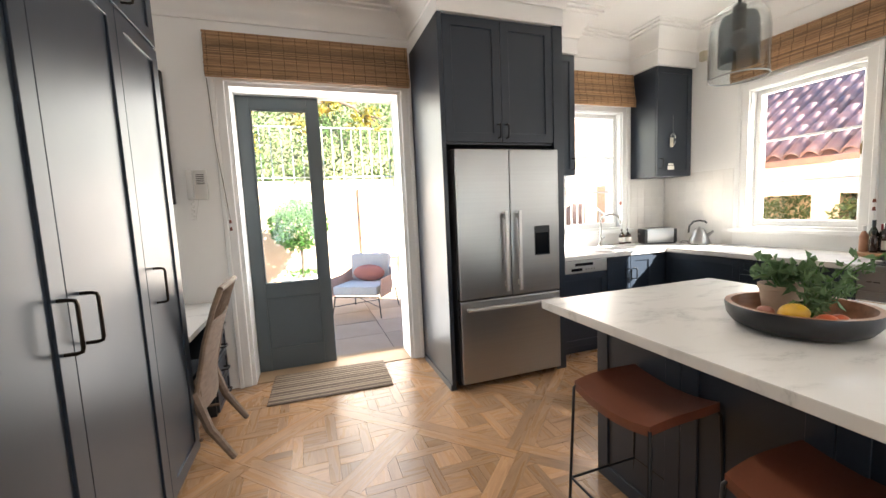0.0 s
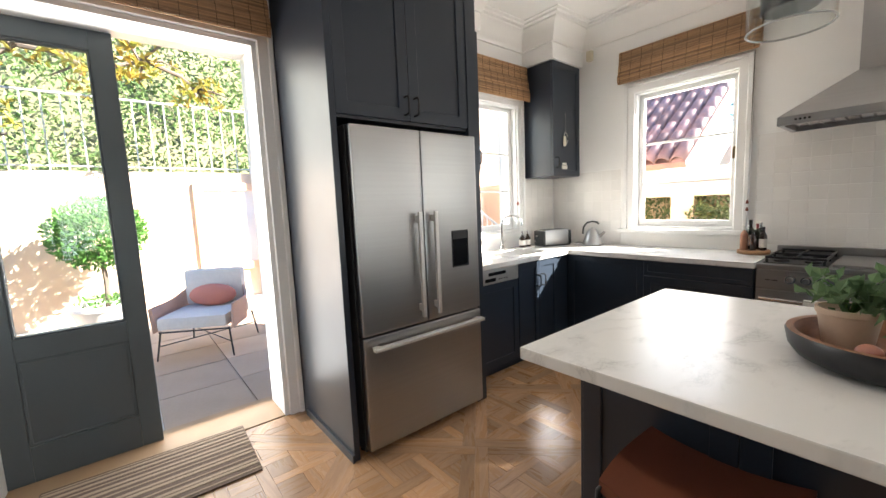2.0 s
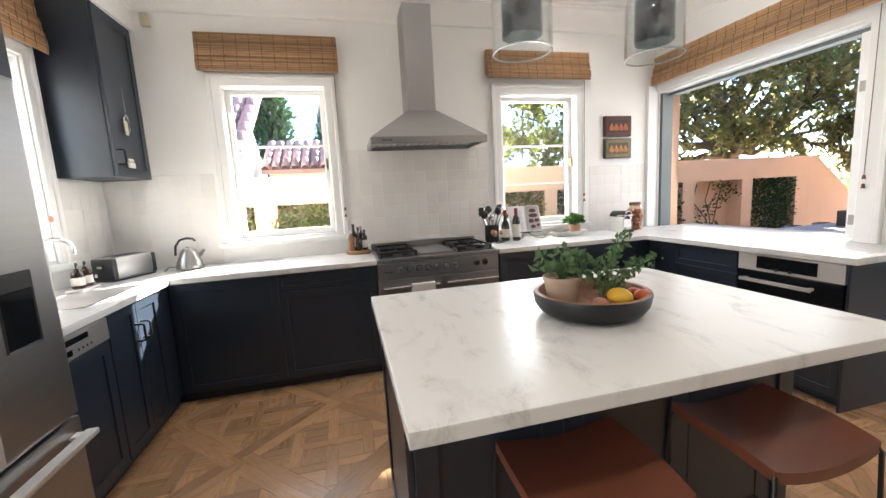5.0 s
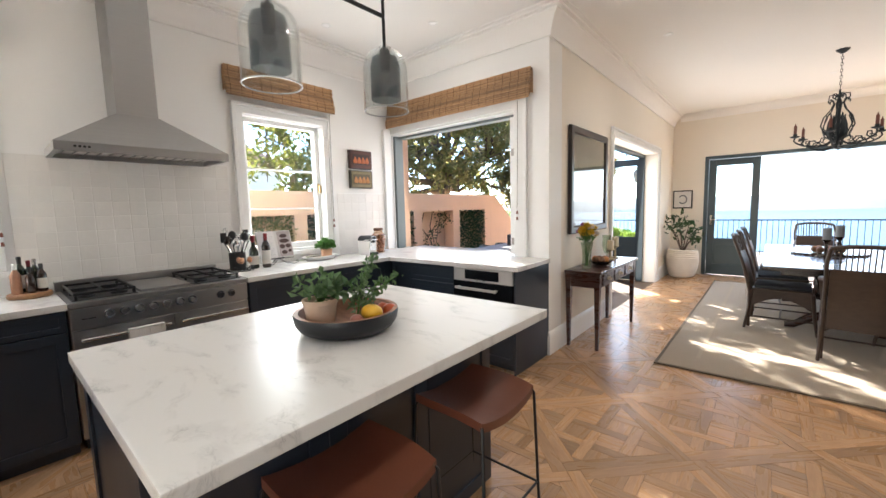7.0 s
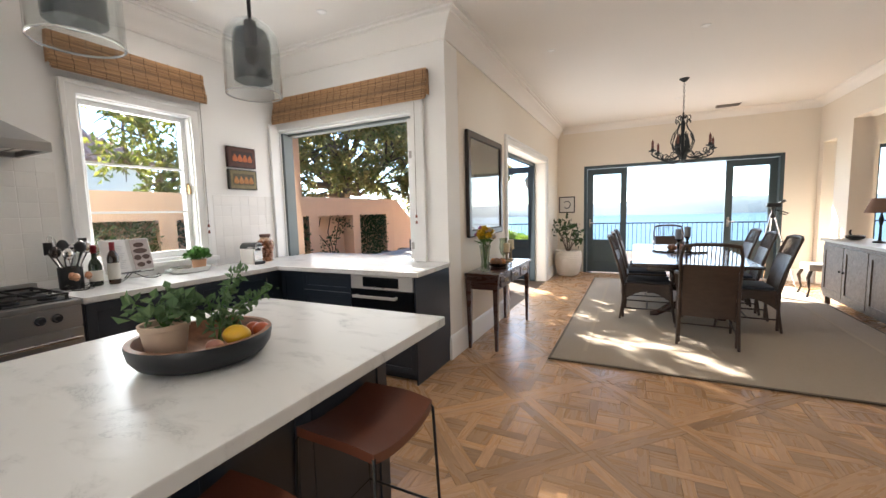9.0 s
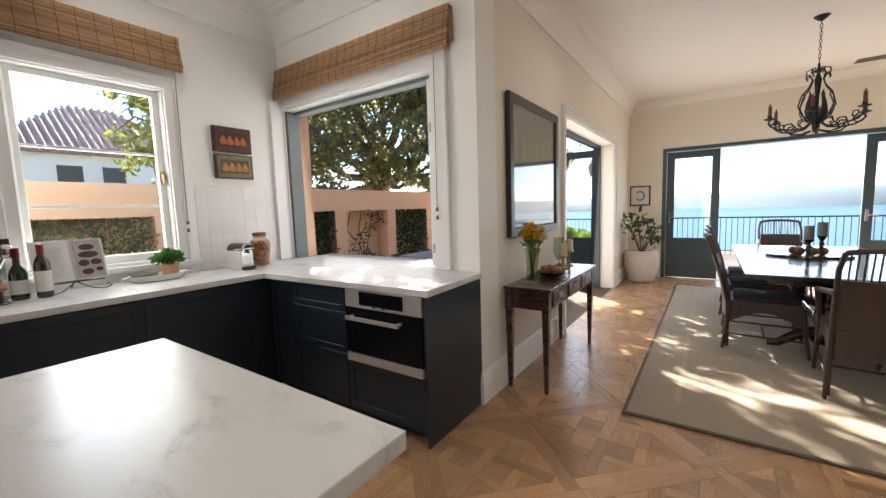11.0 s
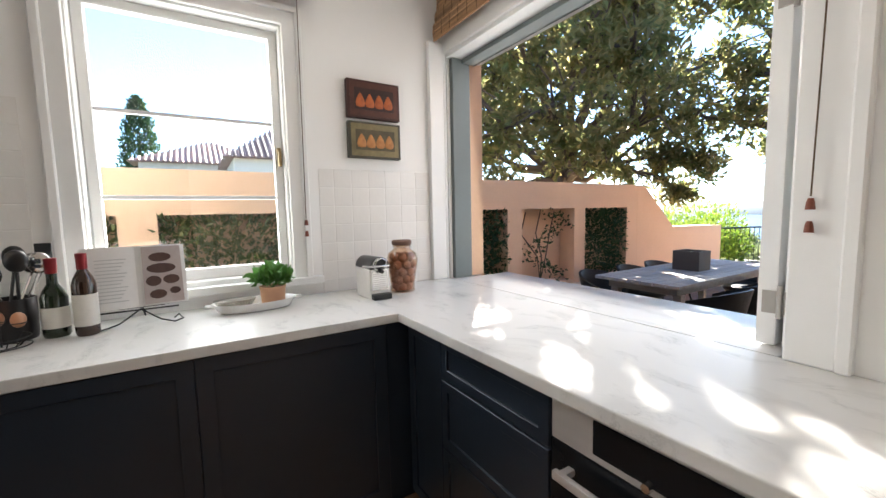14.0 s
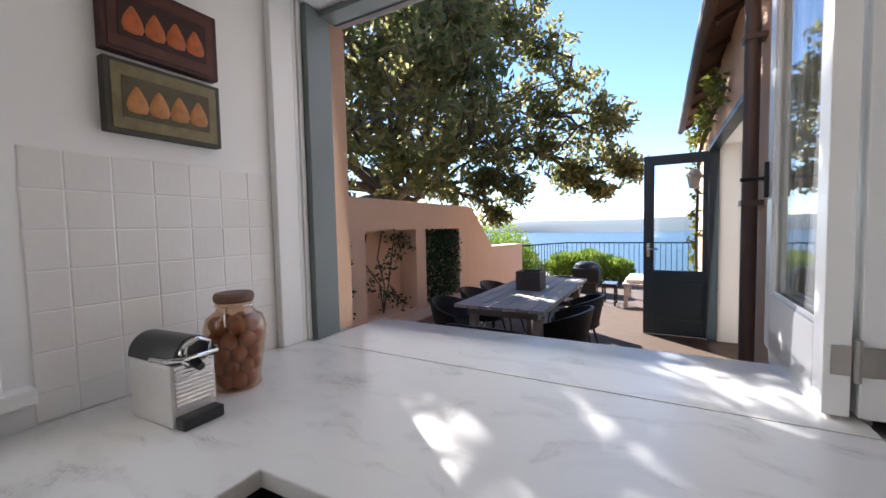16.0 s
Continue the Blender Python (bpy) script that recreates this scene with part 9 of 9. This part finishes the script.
part("text_lines", bm, mat("pale_grey_print_ink", (0.5, 0.49, 0.48), 0.8), bk)
bk.matrix_basis = pose(4.20, 0.94, CT + 0.068, -14, 0, -84)


# bottles
def bottle(x, y, z, r, h, glass, cap, label_col, lab, tall=0.55, group="", name="bottle"):
    b = thing(name, (x, y, z), lab, "bottle", group)
    bm = B()
    prof = [(r * 0.9, 0), (r, h * 0.03), (r, h * tall), (r * 0.8, h * (tall + 0.08)), (r * 0.42, h * (tall + 0.17)), (r * 0.36, h * 0.95), (r * 0.4, h * 0.955), (r * 0.4, h * 0.985), (0.0, h * 0.986)]
    lathe(bm, (x, y, z + 0.001), prof, 18)
    part("body", bm, glass, b, smooth=True)
    bm = B()
    lathe(bm, (x, y, z + 0.001), [(r * 0.44, h * 0.80), (r * 0.45, h * 0.9), (r * 0.47, h * 0.99), (0.0, h * 1.0)], 14)
    part("cap", bm, cap, b, smooth=True)
    if label_col:
        bm = B()
        lathe(bm, (x, y, z + 0.001), [(r * 1.005, h * 0.12), (r * 1.025, h * 0.121), (r * 1.025, h * (tall - 0.12)), (r * 1.005, h * (tall - 0.119))], 18)
        part("label", bm, label_col, b, "paper label", smooth=True)
    return b


GREENGLASS = mat("dark_green_bottle", (0.012, 0.022, 0.008), 0.07, bump=0.0, coat=0.3)
BROWNGLASS = mat("dark_brown_bottle", (0.03, 0.012, 0.006), 0.08, bump=0.0, coat=0.3)
REDFOIL = mat("dark_red_foil", (0.22, 0.015, 0.02), 0.35, 0.4)
LABEL = mat("cream_paper_label", (0.66, 0.63, 0.57), 0.7)
bottle(4.16, 1.185, CT, 0.040, 0.30, GREENGLASS, REDFOIL, LABEL, "dark green wine bottle with a cream label", 0.5)
bottle(4.12, 1.09, CT, 0.037, 0.315, BROWNGLASS, REDFOIL, LABEL, "dark red wine bottle with a white label", 0.62)

ut = thing("utensil_crock", (4.20, 1.31, CT), "black metal crock full of kitchen utensils", "crock")
bm = B()
lathe(bm, (4.20, 1.31, CT + 0.001), [(0.062, 0), (0.066, 0.01), (0.068, 0.155), (0.064, 0.155), (0.061, 0.01), (0.0, 0.008)], 24)
part("pot", bm, BLACK, ut, smooth=True)
rnd = random.Random(6)
for k, (m, n) in enumerate(((BLACK, "ladle"), (CHROME, "whisk"), (BLACK, "spatula"), (bpy.data.materials["dark_walnut"], "wooden_spoon"), (CHROME, "ladle"), (BLACK, "spoon"), (CHROME, "spoon"), (BLACK, "spatula"), (CHROME, "ladle"))):
    a = k * 0.72
    top = Vector((4.20 + 0.075 * math.cos(a), 1.31 + 0.10 * math.sin(a), CT + rnd.uniform(0.22, 0.29)))
    bm = B()
    tube(bm, [(4.20 + 0.02 * math.cos(a + 2), 1.31 + 0.02 * math.sin(a + 2), CT + 0.02), top], 0.005, 6)
    if n == "spatula":
        d = top + Vector((0, 0, 0.03))
        box(bm, d.x - 0.004, d.x + 0.004, d.y - 0.024, d.y + 0.024, d.z - 0.035, d.z + 0.05, 0.003)
    elif n == "whisk":
        for j in range(4):
            b = j * math.pi / 4
            tube(bm, [top + Vector((0.026 * math.sin(t) * math.cos(b), 0.026 * math.sin(t) * math.sin(b), 0.05 - 0.05 * math.cos(t))) for t in np.linspace(0.1, math.tau - 0.1, 14)], 0.0012, 4)
    else:
        ball(bm, top + Vector((0, 0, 0.03)), 0.034, 0.5, 1, 1.2, 14, 9)
    part(n, bm, m, ut, smooth=True)
eg = thing("egg_stand", (4.08, 1.31, CT), "black wire egg stand holding brown eggs", "egg stand")
bm = B()
for r, z in ((0.075, 0.006), (0.075, 0.035), (0.045, 0.004)):
    tube(bm, [(4.08 + r * math.cos(a), 1.31 + r * math.sin(a), CT + z) for a in np.linspace(0, math.tau, 26)], 0.0022, 5)
for k in range(12):
    a = k * math.tau / 12
    rod(bm, (4.08 + 0.045 * math.cos(a), 1.31 + 0.045 * math.sin(a), CT + 0.004), (4.08 + 0.075 * math.cos(a), 1.31 + 0.075 * math.sin(a), CT + 0.035), 0.0018, seg=5)
rod(bm, (4.08, 1.31, CT + 0.004), (4.08, 1.31, CT + 0.19), 0.003)
for k in range(3):
    a = k * 2.1 + 0.4
    tube(bm, [(4.08 + 0.05 * math.cos(a) + 0.02 * math.cos(b), 1.31 + 0.05 * math.sin(a) + 0.02 * math.sin(b), CT + 0.085) for b in np.linspace(0, math.tau, 14)], 0.002, 5)
    rod(bm, (4.08, 1.31, CT + 0.085), (4.08 + 0.03 * math.cos(a), 1.31 + 0.03 * math.sin(a), CT + 0.085), 0.002, seg=5)
part("wire", bm, BLACKMETAL, eg)
for k in range(3):
    a = k * 2.1 + 0.4
    bm = B()
    ball(bm, (4.08 + 0.05 * math.cos(a), 1.31 + 0.05 * math.sin(a), CT + 0.095), 0.021, 1, 1, 1.3, 14, 10)
    part("egg", bm, mat("brown_egg", (0.45, 0.22, 0.12), 0.5) if k == 0 else bpy.data.materials["brown_egg"], eg, smooth=True)

# oil bottles on a round board
ob_ = thing("round_board", (4.19, 2.585, CT), "round wooden board under the oil bottles", "board")
bm = B()
lathe(bm, (4.19, 2.585, CT + 0.001), [(0.098, 0), (0.104, 0.006), (0.104, 0.024), (0.098, 0.03), (0.0, 0.03)], 30)
part("board", bm, wood_mat("pale_oak_board", (0.38, 0.21, 0.10), (0.26, 0.13, 0.06), 0.5, 0.05, uv=False), ob_, smooth=True)
for i, (dx, dy, r, h, g, c) in enumerate(((-0.03, 0.055, 0.026, 0.19, bpy.data.materials["onion_skin"], bpy.data.materials["white_plastic"]), (0.03, 0.03, 0.025, 0.23, GREENGLASS, BLACK), (-0.045, -0.005, 0.022, 0.16, BROWNGLASS, BLACK), (0.02, -0.035, 0.024, 0.21, GREENGLASS, CHROME), (-0.02, -0.06, 0.024, 0.18, BROWNGLASS, BLACK), (0.05, -0.01, 0.024, 0.20, BROWNGLASS, REDFOIL))):
    bottle(4.19 + dx, 2.585 + dy, CT + 0.031, r, h, g, c, LABEL if i in (1, 4) else None, "small oil or vinegar bottle on the round board", 0.6, "oil bottles", "oil_bottle")

# kettle
kt = thing("kettle", (4.17, 3.92, CT), "brushed steel pyramid kettle with a black handle", "kettle")
bm = B()
lathe(bm, (4.17, 3.92, CT + 0.001), [(0.09, 0), (0.098, 0.008), (0.098, 0.02), (0.09, 0.05), (0.055, 0.135), (0.045, 0.15), (0.04, 0.152), (0.035, 0.165), (0.012, 0.168), (0.012, 0.18), (0.0, 0.182)], 26)
part("body", bm, STEEL, kt, smooth=True)
bm = B()
tube(bm, [(4.10, 3.985, CT + 0.12), (4.105, 3.98, CT + 0.19), (4.13, 3.955, CT + 0.235), (4.17, 3.92, CT + 0.245), (4.205, 3.885, CT + 0.235), (4.215, 3.875, CT + 0.215)], 0.009, 8)
part("handle", bm, BLACK, kt, "black arched handle", smooth=True)
bm = B()
tube(bm, [(4.215, 3.87, CT + 0.085), (4.24, 3.845, CT + 0.115), (4.255, 3.83, CT + 0.135)], 0.012, 8, [0.02, 0.014, 0.011])
part("spout", bm, STEEL, kt, smooth=True)
bm = B()
tube(bm, [(4.10, 3.99, CT + 0.03), (4.07, 4.03, CT + 0.035), (4.06, 4.05, CT + 0.01), (4.1, 4.08, CT + 0.006), (4.2, 4.1, CT + 0.006)], 0.003, 5)
part("lead", bm, BLACK, kt)
# toaster
ts = thing("toaster", (3.98, 4.27, CT), "dark grey and steel four-slice toaster", "toaster", turn=-18, local=True)
bm = B()
box(bm, -0.17, 0.17, -0.085, 0.085, 0.012, 0.17, 0.03)
part("body", bm, STEEL, ts, smooth=True)
bm = B()
box(bm, -0.175, -0.135, -0.09, 0.09, 0.01, 0.165, 0.025)
part("end_cap", bm, BLACK, ts, smooth=True)
bm = B()
box(bm, 0.135, 0.175, -0.09, 0.09, 0.01, 0.165, 0.025)
part("end_cap", bm, BLACK, ts, smooth=True)
bm = B()
for y in (-0.035, 0.035):
    box(bm, -0.12, 0.12, y - 0.014, y + 0.014, 0.1702, 0.1725)
part("slot", bm, BLACK, ts)
bm = B()
box(bm, -0.165, 0.165, -0.08, 0.08, 0.0, 0.012, 0.003)
part("base", bm, BLACK, ts)
bm = B()
box(bm, -0.192, -0.176, -0.02, 0.02, 0.10, 0.115, 0.003)
rod(bm, (-0.176, 0.04, 0.05), (-0.188, 0.04, 0.05), 0.014, seg=12)
part("lever", bm, CHROME, ts)
ts.matrix_basis = pose(3.98, 4.27, CT + 0.001, 0, 0, -22)
# soap bottles, tap, sink
so = thing("soap_tray", (3.58, 4.33, CT), "small white tray for soap bottles", "tray")
bm = B()
box(bm, 3.50, 3.68, 4.28, 4.38, CT + 0.001, CT + 0.018, 0.006)
part("tray", bm, bpy.data.materials["white_glaze"], so)
for x in (3.55, 3.63):
    b = thing("soap_bottle", (x, 4.33, CT + 0.018), "brown glass soap pump bottle by the tap", "bottle", "soap bottles")
    bm = B()
    lathe(bm, (x, 4.33, CT + 0.019), [(0.032, 0), (0.034, 0.005), (0.034, 0.085), (0.025, 0.105), (0.012, 0.112), (0.012, 0.125), (0.0, 0.126)], 18)
    part("body", bm, BROWNGLASS, b, smooth=True)
    bm = B()
    rod(bm, (x, 4.33, CT + 0.144), (x, 4.33, CT + 0.175), 0.004)
    tube(bm, [(x, 4.33, CT + 0.175), (x - 0.02, 4.315, CT + 0.178), (x - 0.035, 4.305, CT + 0.168)], 0.006)
    part("pump", bm, BLACK, b)
    bm = B()
    lathe(bm, (x, 4.33, CT + 0.019), [(0.0345, 0.02), (0.0352, 0.021), (0.0352, 0.07), (0.0345, 0.071)], 18)
    part("label", bm, LABEL, b, smooth=True)
tp_ = thing("kitchen_tap", (3.33, 4.40, CT), "curved steel gooseneck kitchen tap", "tap")
bm = B()
tube(bm, [(3.33, 4.41, CT), (3.33, 4.41, CT + 0.26)] + [(3.33 + 0.085 * (1 - math.cos(a)), 4.41 - 0.06 * (1 - math.cos(a)), CT + 0.26 + 0.085 * math.sin(a)) for a in np.linspace(0.2, 2.9, 12)] + [(3.495, 4.29, CT + 0.24)], 0.012, 10)
part("spout", bm, CHROME, tp_, smooth=True)
bm = B()
lathe(bm, (3.33, 4.41, CT + 0.001), [(0.028, 0), (0.028, 0.02), (0.018, 0.05), (0.016, 0.06)], 16)
rod(bm, (3.34, 4.41, CT + 0.06), (3.40, 4.43, CT + 0.10), 0.006)
part("lever", bm, CHROME, tp_)
sk = thing("kitchen_sink", (3.28, 4.17, CT), "undermounted pale sink set in the worktop", "sink")
bm = B()
ring_frame(bm, "x", 0, 0, 0, 0, 0, 0, 0) if False else None
for a in ((3.0, 3.56, 4.0, 4.012), (3.0, 3.56, 4.338, 4.35), (3.0, 3.012, 4.012, 4.338), (3.548, 3.56, 4.012, 4.338)):
    box(bm, *a, CT + 0.001, CT + 0.006, 0.002)
part("rim", bm, CHROME, sk)
bm = B()
box(bm, 3.012, 3.548, 4.012, 4.338, CT + 0.0005, CT + 0.002)
part("basin", bm, STEEL, sk)
pc = thing("rose_quartz_drop", (3.66, 4.47, 1.42), "small pink drop hanging at the sink window", "ornament")
bm = B()
ball(bm, (3.67, 4.48, 1.40), 0.018, 1, 0.6, 1.2, 10, 7)
rod(bm, (3.67, 4.48, 1.42), (3.67, 4.48, 1.9), 0.001, seg=4)
part("drop", bm, mat("pink_stone", (0.5, 0.2, 0.14), 0.4), pc)
sn = thing("alarm_sensor", (4.33, 4.05, 2.9), "small cream wall alarm sensor below the cornice", "sensor")
bm = B()
box(bm, 4.31, 4.358, 4.01, 4.07, 2.83, 2.93, 0.012)
part("case", bm, mat("aged_cream_plastic", (0.6, 0.54, 0.4), 0.5), sn, smooth=True)

# ---------------------------------------------------------------- wall tiles
def clip(poly, x0, x1, y0, y1):
    """A convex outline cut to a rectangle."""
    for axis, lim, keep in ((0, x0, 1), (0, x1, -1), (1, y0, 1), (1, y1, -1)):
        out = []
        for k, p in enumerate(poly):
            q = poly[(k + 1) % len(poly)]
            dp, dq = keep * (p[axis] - lim), keep * (q[axis] - lim)
            if dp >= 0:
                out.append(p)
            if (dp >= 0) != (dq >= 0):
                t = dp / (dp - dq)
                out.append((p[0] + (q[0] - p[0]) * t, p[1] + (q[1] - p[1]) * t))
        poly = out
        if len(poly) < 3:
            return []
    return poly


TP = 0.1035                     # tile pitch
tile_meshes = {}


def wall_tile(w, h):
    key = (round(w, 3), round(h, 3))
    if key not in tile_meshes:
        bm = B()
        g, d = 0.0007, 0.003
        lo = [bm.verts.new((0, y, z)) for y, z in ((g, g), (w - g, g), (w - g, h - g), (g, h - g))]
        md = [bm.verts.new((-0.0021, y, z)) for y, z in ((g, g), (w - g, g), (w - g, h - g), (g, h - g))]
        hi = [bm.verts.new((-0.0031, y, z)) for y, z in ((g + d, g + d), (w - g - d, g + d), (w - g - d, h - g - d), (g + d, h - g - d))]
        for a, b in ((lo, md), (md, hi)):
            for k in range(4):
                bm.faces.new((a[k], b[k], b[(k + 1) % 4], a[(k + 1) % 4]))
        bm.faces.new(hi)
        bmesh.ops.recalc_face_normals(bm, faces=bm.faces)
        me = bpy.data.meshes.new("tile")
        bm.to_mesh(me)
        bm.free()
        me.materials.append(TILE)
        tile_meshes[key] = me
    return tile_meshes[key]


rnd = random.Random(21)


def tiled(name, axis, face, s0, s1, z0, z1, label):
    """A field of glazed tiles on the wall, with its grout bed."""
    root = tagged(part(name, box(B(), face - 0.002, face - 0.0004, s0, s1, z0, z1) if axis == "x" else box(B(), s0, s1, face - 0.002, face - 0.0004, z0, z1), GROUT), label, "tiles", kind="structure")
    z = z1
    while z > z0 + 0.01:
        h = min(TP, z - z0)
        s = s0
        while s < s1 - 0.01:
            w = min(TP, s1 - s)
            t = new("tile", wall_tile(w, h))
            t.parent = root
            tilt = pose(0, 0, 0, 0, rnd.uniform(-0.5, 0.5), rnd.uniform(-0.5, 0.5))
            t.matrix_basis = (Matrix.Translation((face - 0.0005, s, z - h)) if axis == "x" else Matrix.Translation((s + w, face - 0.0005, z - h)) @ pose(0, 0, 0, 0, 0, 90)) @ tilt
            s += TP
        z -= TP


tiled("tiles_servery_corner", "x", 4.36, -0.575, 0.13, CT + 0.001, 1.635, "handmade glazed white wall tiles")
tiled("tiles_range", "x", 4.36, 1.275, 2.62, 1.001 + 0.0, 1.86, "handmade glazed white wall tiles behind the range")
tiled("tiles_sink_corner", "x", 4.36, 3.715, 4.51, CT + 0.001, 1.70, "handmade glazed white wall tiles beside the sink")
tiled("tiles_sink", "y", 4.52, 3.85, 4.35, CT + 0.001, 1.66, "handmade glazed white wall tiles over the sink counter")

# ---------------------------------------------------------------- courtyard slabs
crt = bpy.data.objects["courtyard_bed"]
for i in range(9):
    for j in range(7):
        w = 0.6
        if i + j == 0:
            bm = B()
            box(bm, 0.004, w - 0.004, 0.004, w - 0.004, 0, 0.022, 0.003)
            me = bpy.data.meshes.new("slab")
            bm.to_mesh(me)
            bm.free()
            me.materials.append(PAVE)
        ob = new("slab", me)
        ob.parent = crt
        ob.matrix_basis = pose(-1.9 + i * w, 4.95 + j * w, -0.0565, rnd.uniform(-0.2, 0.2), rnd.uniform(-0.2, 0.2), 0)

# ---------------------------------------------------------------- parquet: square framed panels laid on the diagonal
fl = tagged(part("floor", box(B(), -5.4, 4.37, -6.72, 4.53, -0.1, -0.006), OAKGAP), "waxed oak parquet floor in framed diagonal panels", "floor", kind="structure")
S, FW, ST = 0.72, 0.075, 0.062


def panel_pieces():
    """Outlines of one panel's boards about its centre, each with the way of its grain."""
    out, h = [], S / 2
    out += [([(-h, -h), (h - FW, -h), (h - FW, -h + FW), (-h, -h + FW)], 0), ([(h - FW, -h), (h, -h), (h, h - FW), (h - FW, h - FW)], 90),
            ([(-h + FW, h - FW), (h, h - FW), (h, h), (-h + FW, h)], 0), ([(-h, -h + FW), (-h + FW, -h + FW), (-h + FW, h), (-h, h)], 90)]
    b = h - FW
    c45 = math.cos(math.pi / 4)
    turn45 = lambda p: (c45 * (p[0] - p[1]), c45 * (p[0] + p[1]))
    pitch = (2 * b * math.sqrt(2)) / 4
    R = range(-3, 4)

    def keep(rect, grain):
        q = clip([turn45(p) for p in rect], -b, b, -b, b)
        if len(q) >= 3:
            area = abs(sum(q[k][0] * q[(k + 1) % len(q)][1] - q[(k + 1) % len(q)][0] * q[k][1] for k in range(len(q)))) / 2
            if area > 0.0004:
                out.append((q, grain))

    w = ST / 2
    for i in R:
        for j in R:
            x, y = i * pitch, j * pitch
            if (i + j) % 2 == 0:      # board running along u through the crossing
                keep([(x - pitch + w, y - w), (x + pitch - w, y - w), (x + pitch - w, y + w), (x - pitch + w, y + w)], 45)
            else:                     # board running along v through the crossing
                keep([(x - w, y - pitch + w), (x + w, y - pitch + w), (x + w, y + pitch - w), (x - w, y + pitch - w)], 135)
            keep([(x + w, y + w), (x + pitch - w, y + w), (x + pitch - w, y + pitch - w), (x + w, y + pitch - w)], 45 if (i + j) % 2 else 135)
    return out


PIECES = panel_pieces()
ROOMS = [(-1.05, 4.36, -0.70, 4.52), (-2.45, 2.20, -6.45, -0.70), (-5.2, -2.45, -6.45, 0.60)]
NEAR = (-0.35, 1.62, 0.75, 3.85)
mesh_of = {}
V, F, UV = [], [], []
rngp = random.Random(33)


def board(poly, grain, offs):
    """Vertices, faces and grain coordinates of one thin board with a bevelled rim."""
    n = len(poly)
    cx, cy = sum(p[0] for p in poly) / n, sum(p[1] for p in poly) / n
    shr = lambda p, d: (p[0] + (cx - p[0]) * d / max(0.02, math.hypot(p[0] - cx, p[1] - cy)), p[1] + (cy - p[1]) * d / max(0.02, math.hypot(p[0] - cx, p[1] - cy)))
    a, b = [shr(p, 0.0008) for p in poly], [shr(p, 0.0024) for p in poly]
    verts = [(x, y, -0.006) for x, y in a] + [(x, y, -0.0012) for x, y in a] + [(x, y, 0.0) for x, y in b]
    faces = [[2 * n + k for k in range(n)]]
    for k in range(n):
        m = (k + 1) % n
        faces += [[k, m, n + m, n + k], [n + k, n + m, 2 * n + m, 2 * n + k]]
    g = math.radians(grain)
    co, si = math.cos(g), math.sin(g)
    uv = [(x * co + y * si + offs[0], -x * si + y * co + offs[1]) for x, y, z in verts]
    return verts, faces, uv


def write_mesh(verts, faces, uvs):
    me = bpy.data.meshes.new("board")
    me.from_pydata(verts, [], faces)
    lay = me.uv_layers.new(name="grain")
    idx = np.zeros(len(me.loops), int)
    me.loops.foreach_get("vertex_index", idx)
    lay.data.foreach_set("uv", np.asarray(uvs, float)[idx].ravel())
    me.materials.append(OAK)
    return me


c45 = math.cos(math.pi / 4)
count = 0
P0, Q0 = 0.84 + S / 2, -0.40 + S / 2
for a in range(-16, 14):
    for b in range(-14, 14):
        p, q = P0 + a * S, Q0 + b * S
        cx, cy = (p - q) * c45, (p + q) * c45
        if not (-5.9 < cx < 4.9 and -7 < cy < 5.1):
            continue
        spin = (a * 3 + b) % 2 * 90
        ang = math.radians(45 + spin)
        co, si = math.cos(ang), math.sin(ang)
        near = NEAR[0] < cx < NEAR[1] and NEAR[2] < cy < NEAR[3]
        for i, (poly, grain) in enumerate(PIECES):
            w = [(cx + co * x - si * y, cy + si * x + co * y) for x, y in poly]
            for rm in ROOMS:
                cut = clip(w, rm[0], rm[1], rm[2], rm[3])
                if len(cut) < 3:
                    continue
                whole = len(cut) == len(w) and all(math.dist(u, v) < 1e-6 for u, v in zip(sorted(cut), sorted(w)))
                if near and whole and count < 300:
                    if i not in mesh_of:
                        mesh_of[i] = write_mesh(*board(poly, grain, (rngp.uniform(0, 9), rngp.uniform(0, 9))))
                    ob = new("board", mesh_of[i])
                    ob.parent = fl
                    ob.matrix_basis = pose(cx, cy, 0, 0, 0, 45 + spin)
                    count += 1
                    break
                vs, fs, us = board(cut, grain + 45 + spin, (rngp.uniform(0, 9), rngp.uniform(0, 9)))
                o = len(V)
                V += vs
                UV += us
                F += [[k + o for k in f] for f in fs]
rest = new("boards", write_mesh(V, F, UV))
rest.parent = fl
rest["kind"] = "stuff"
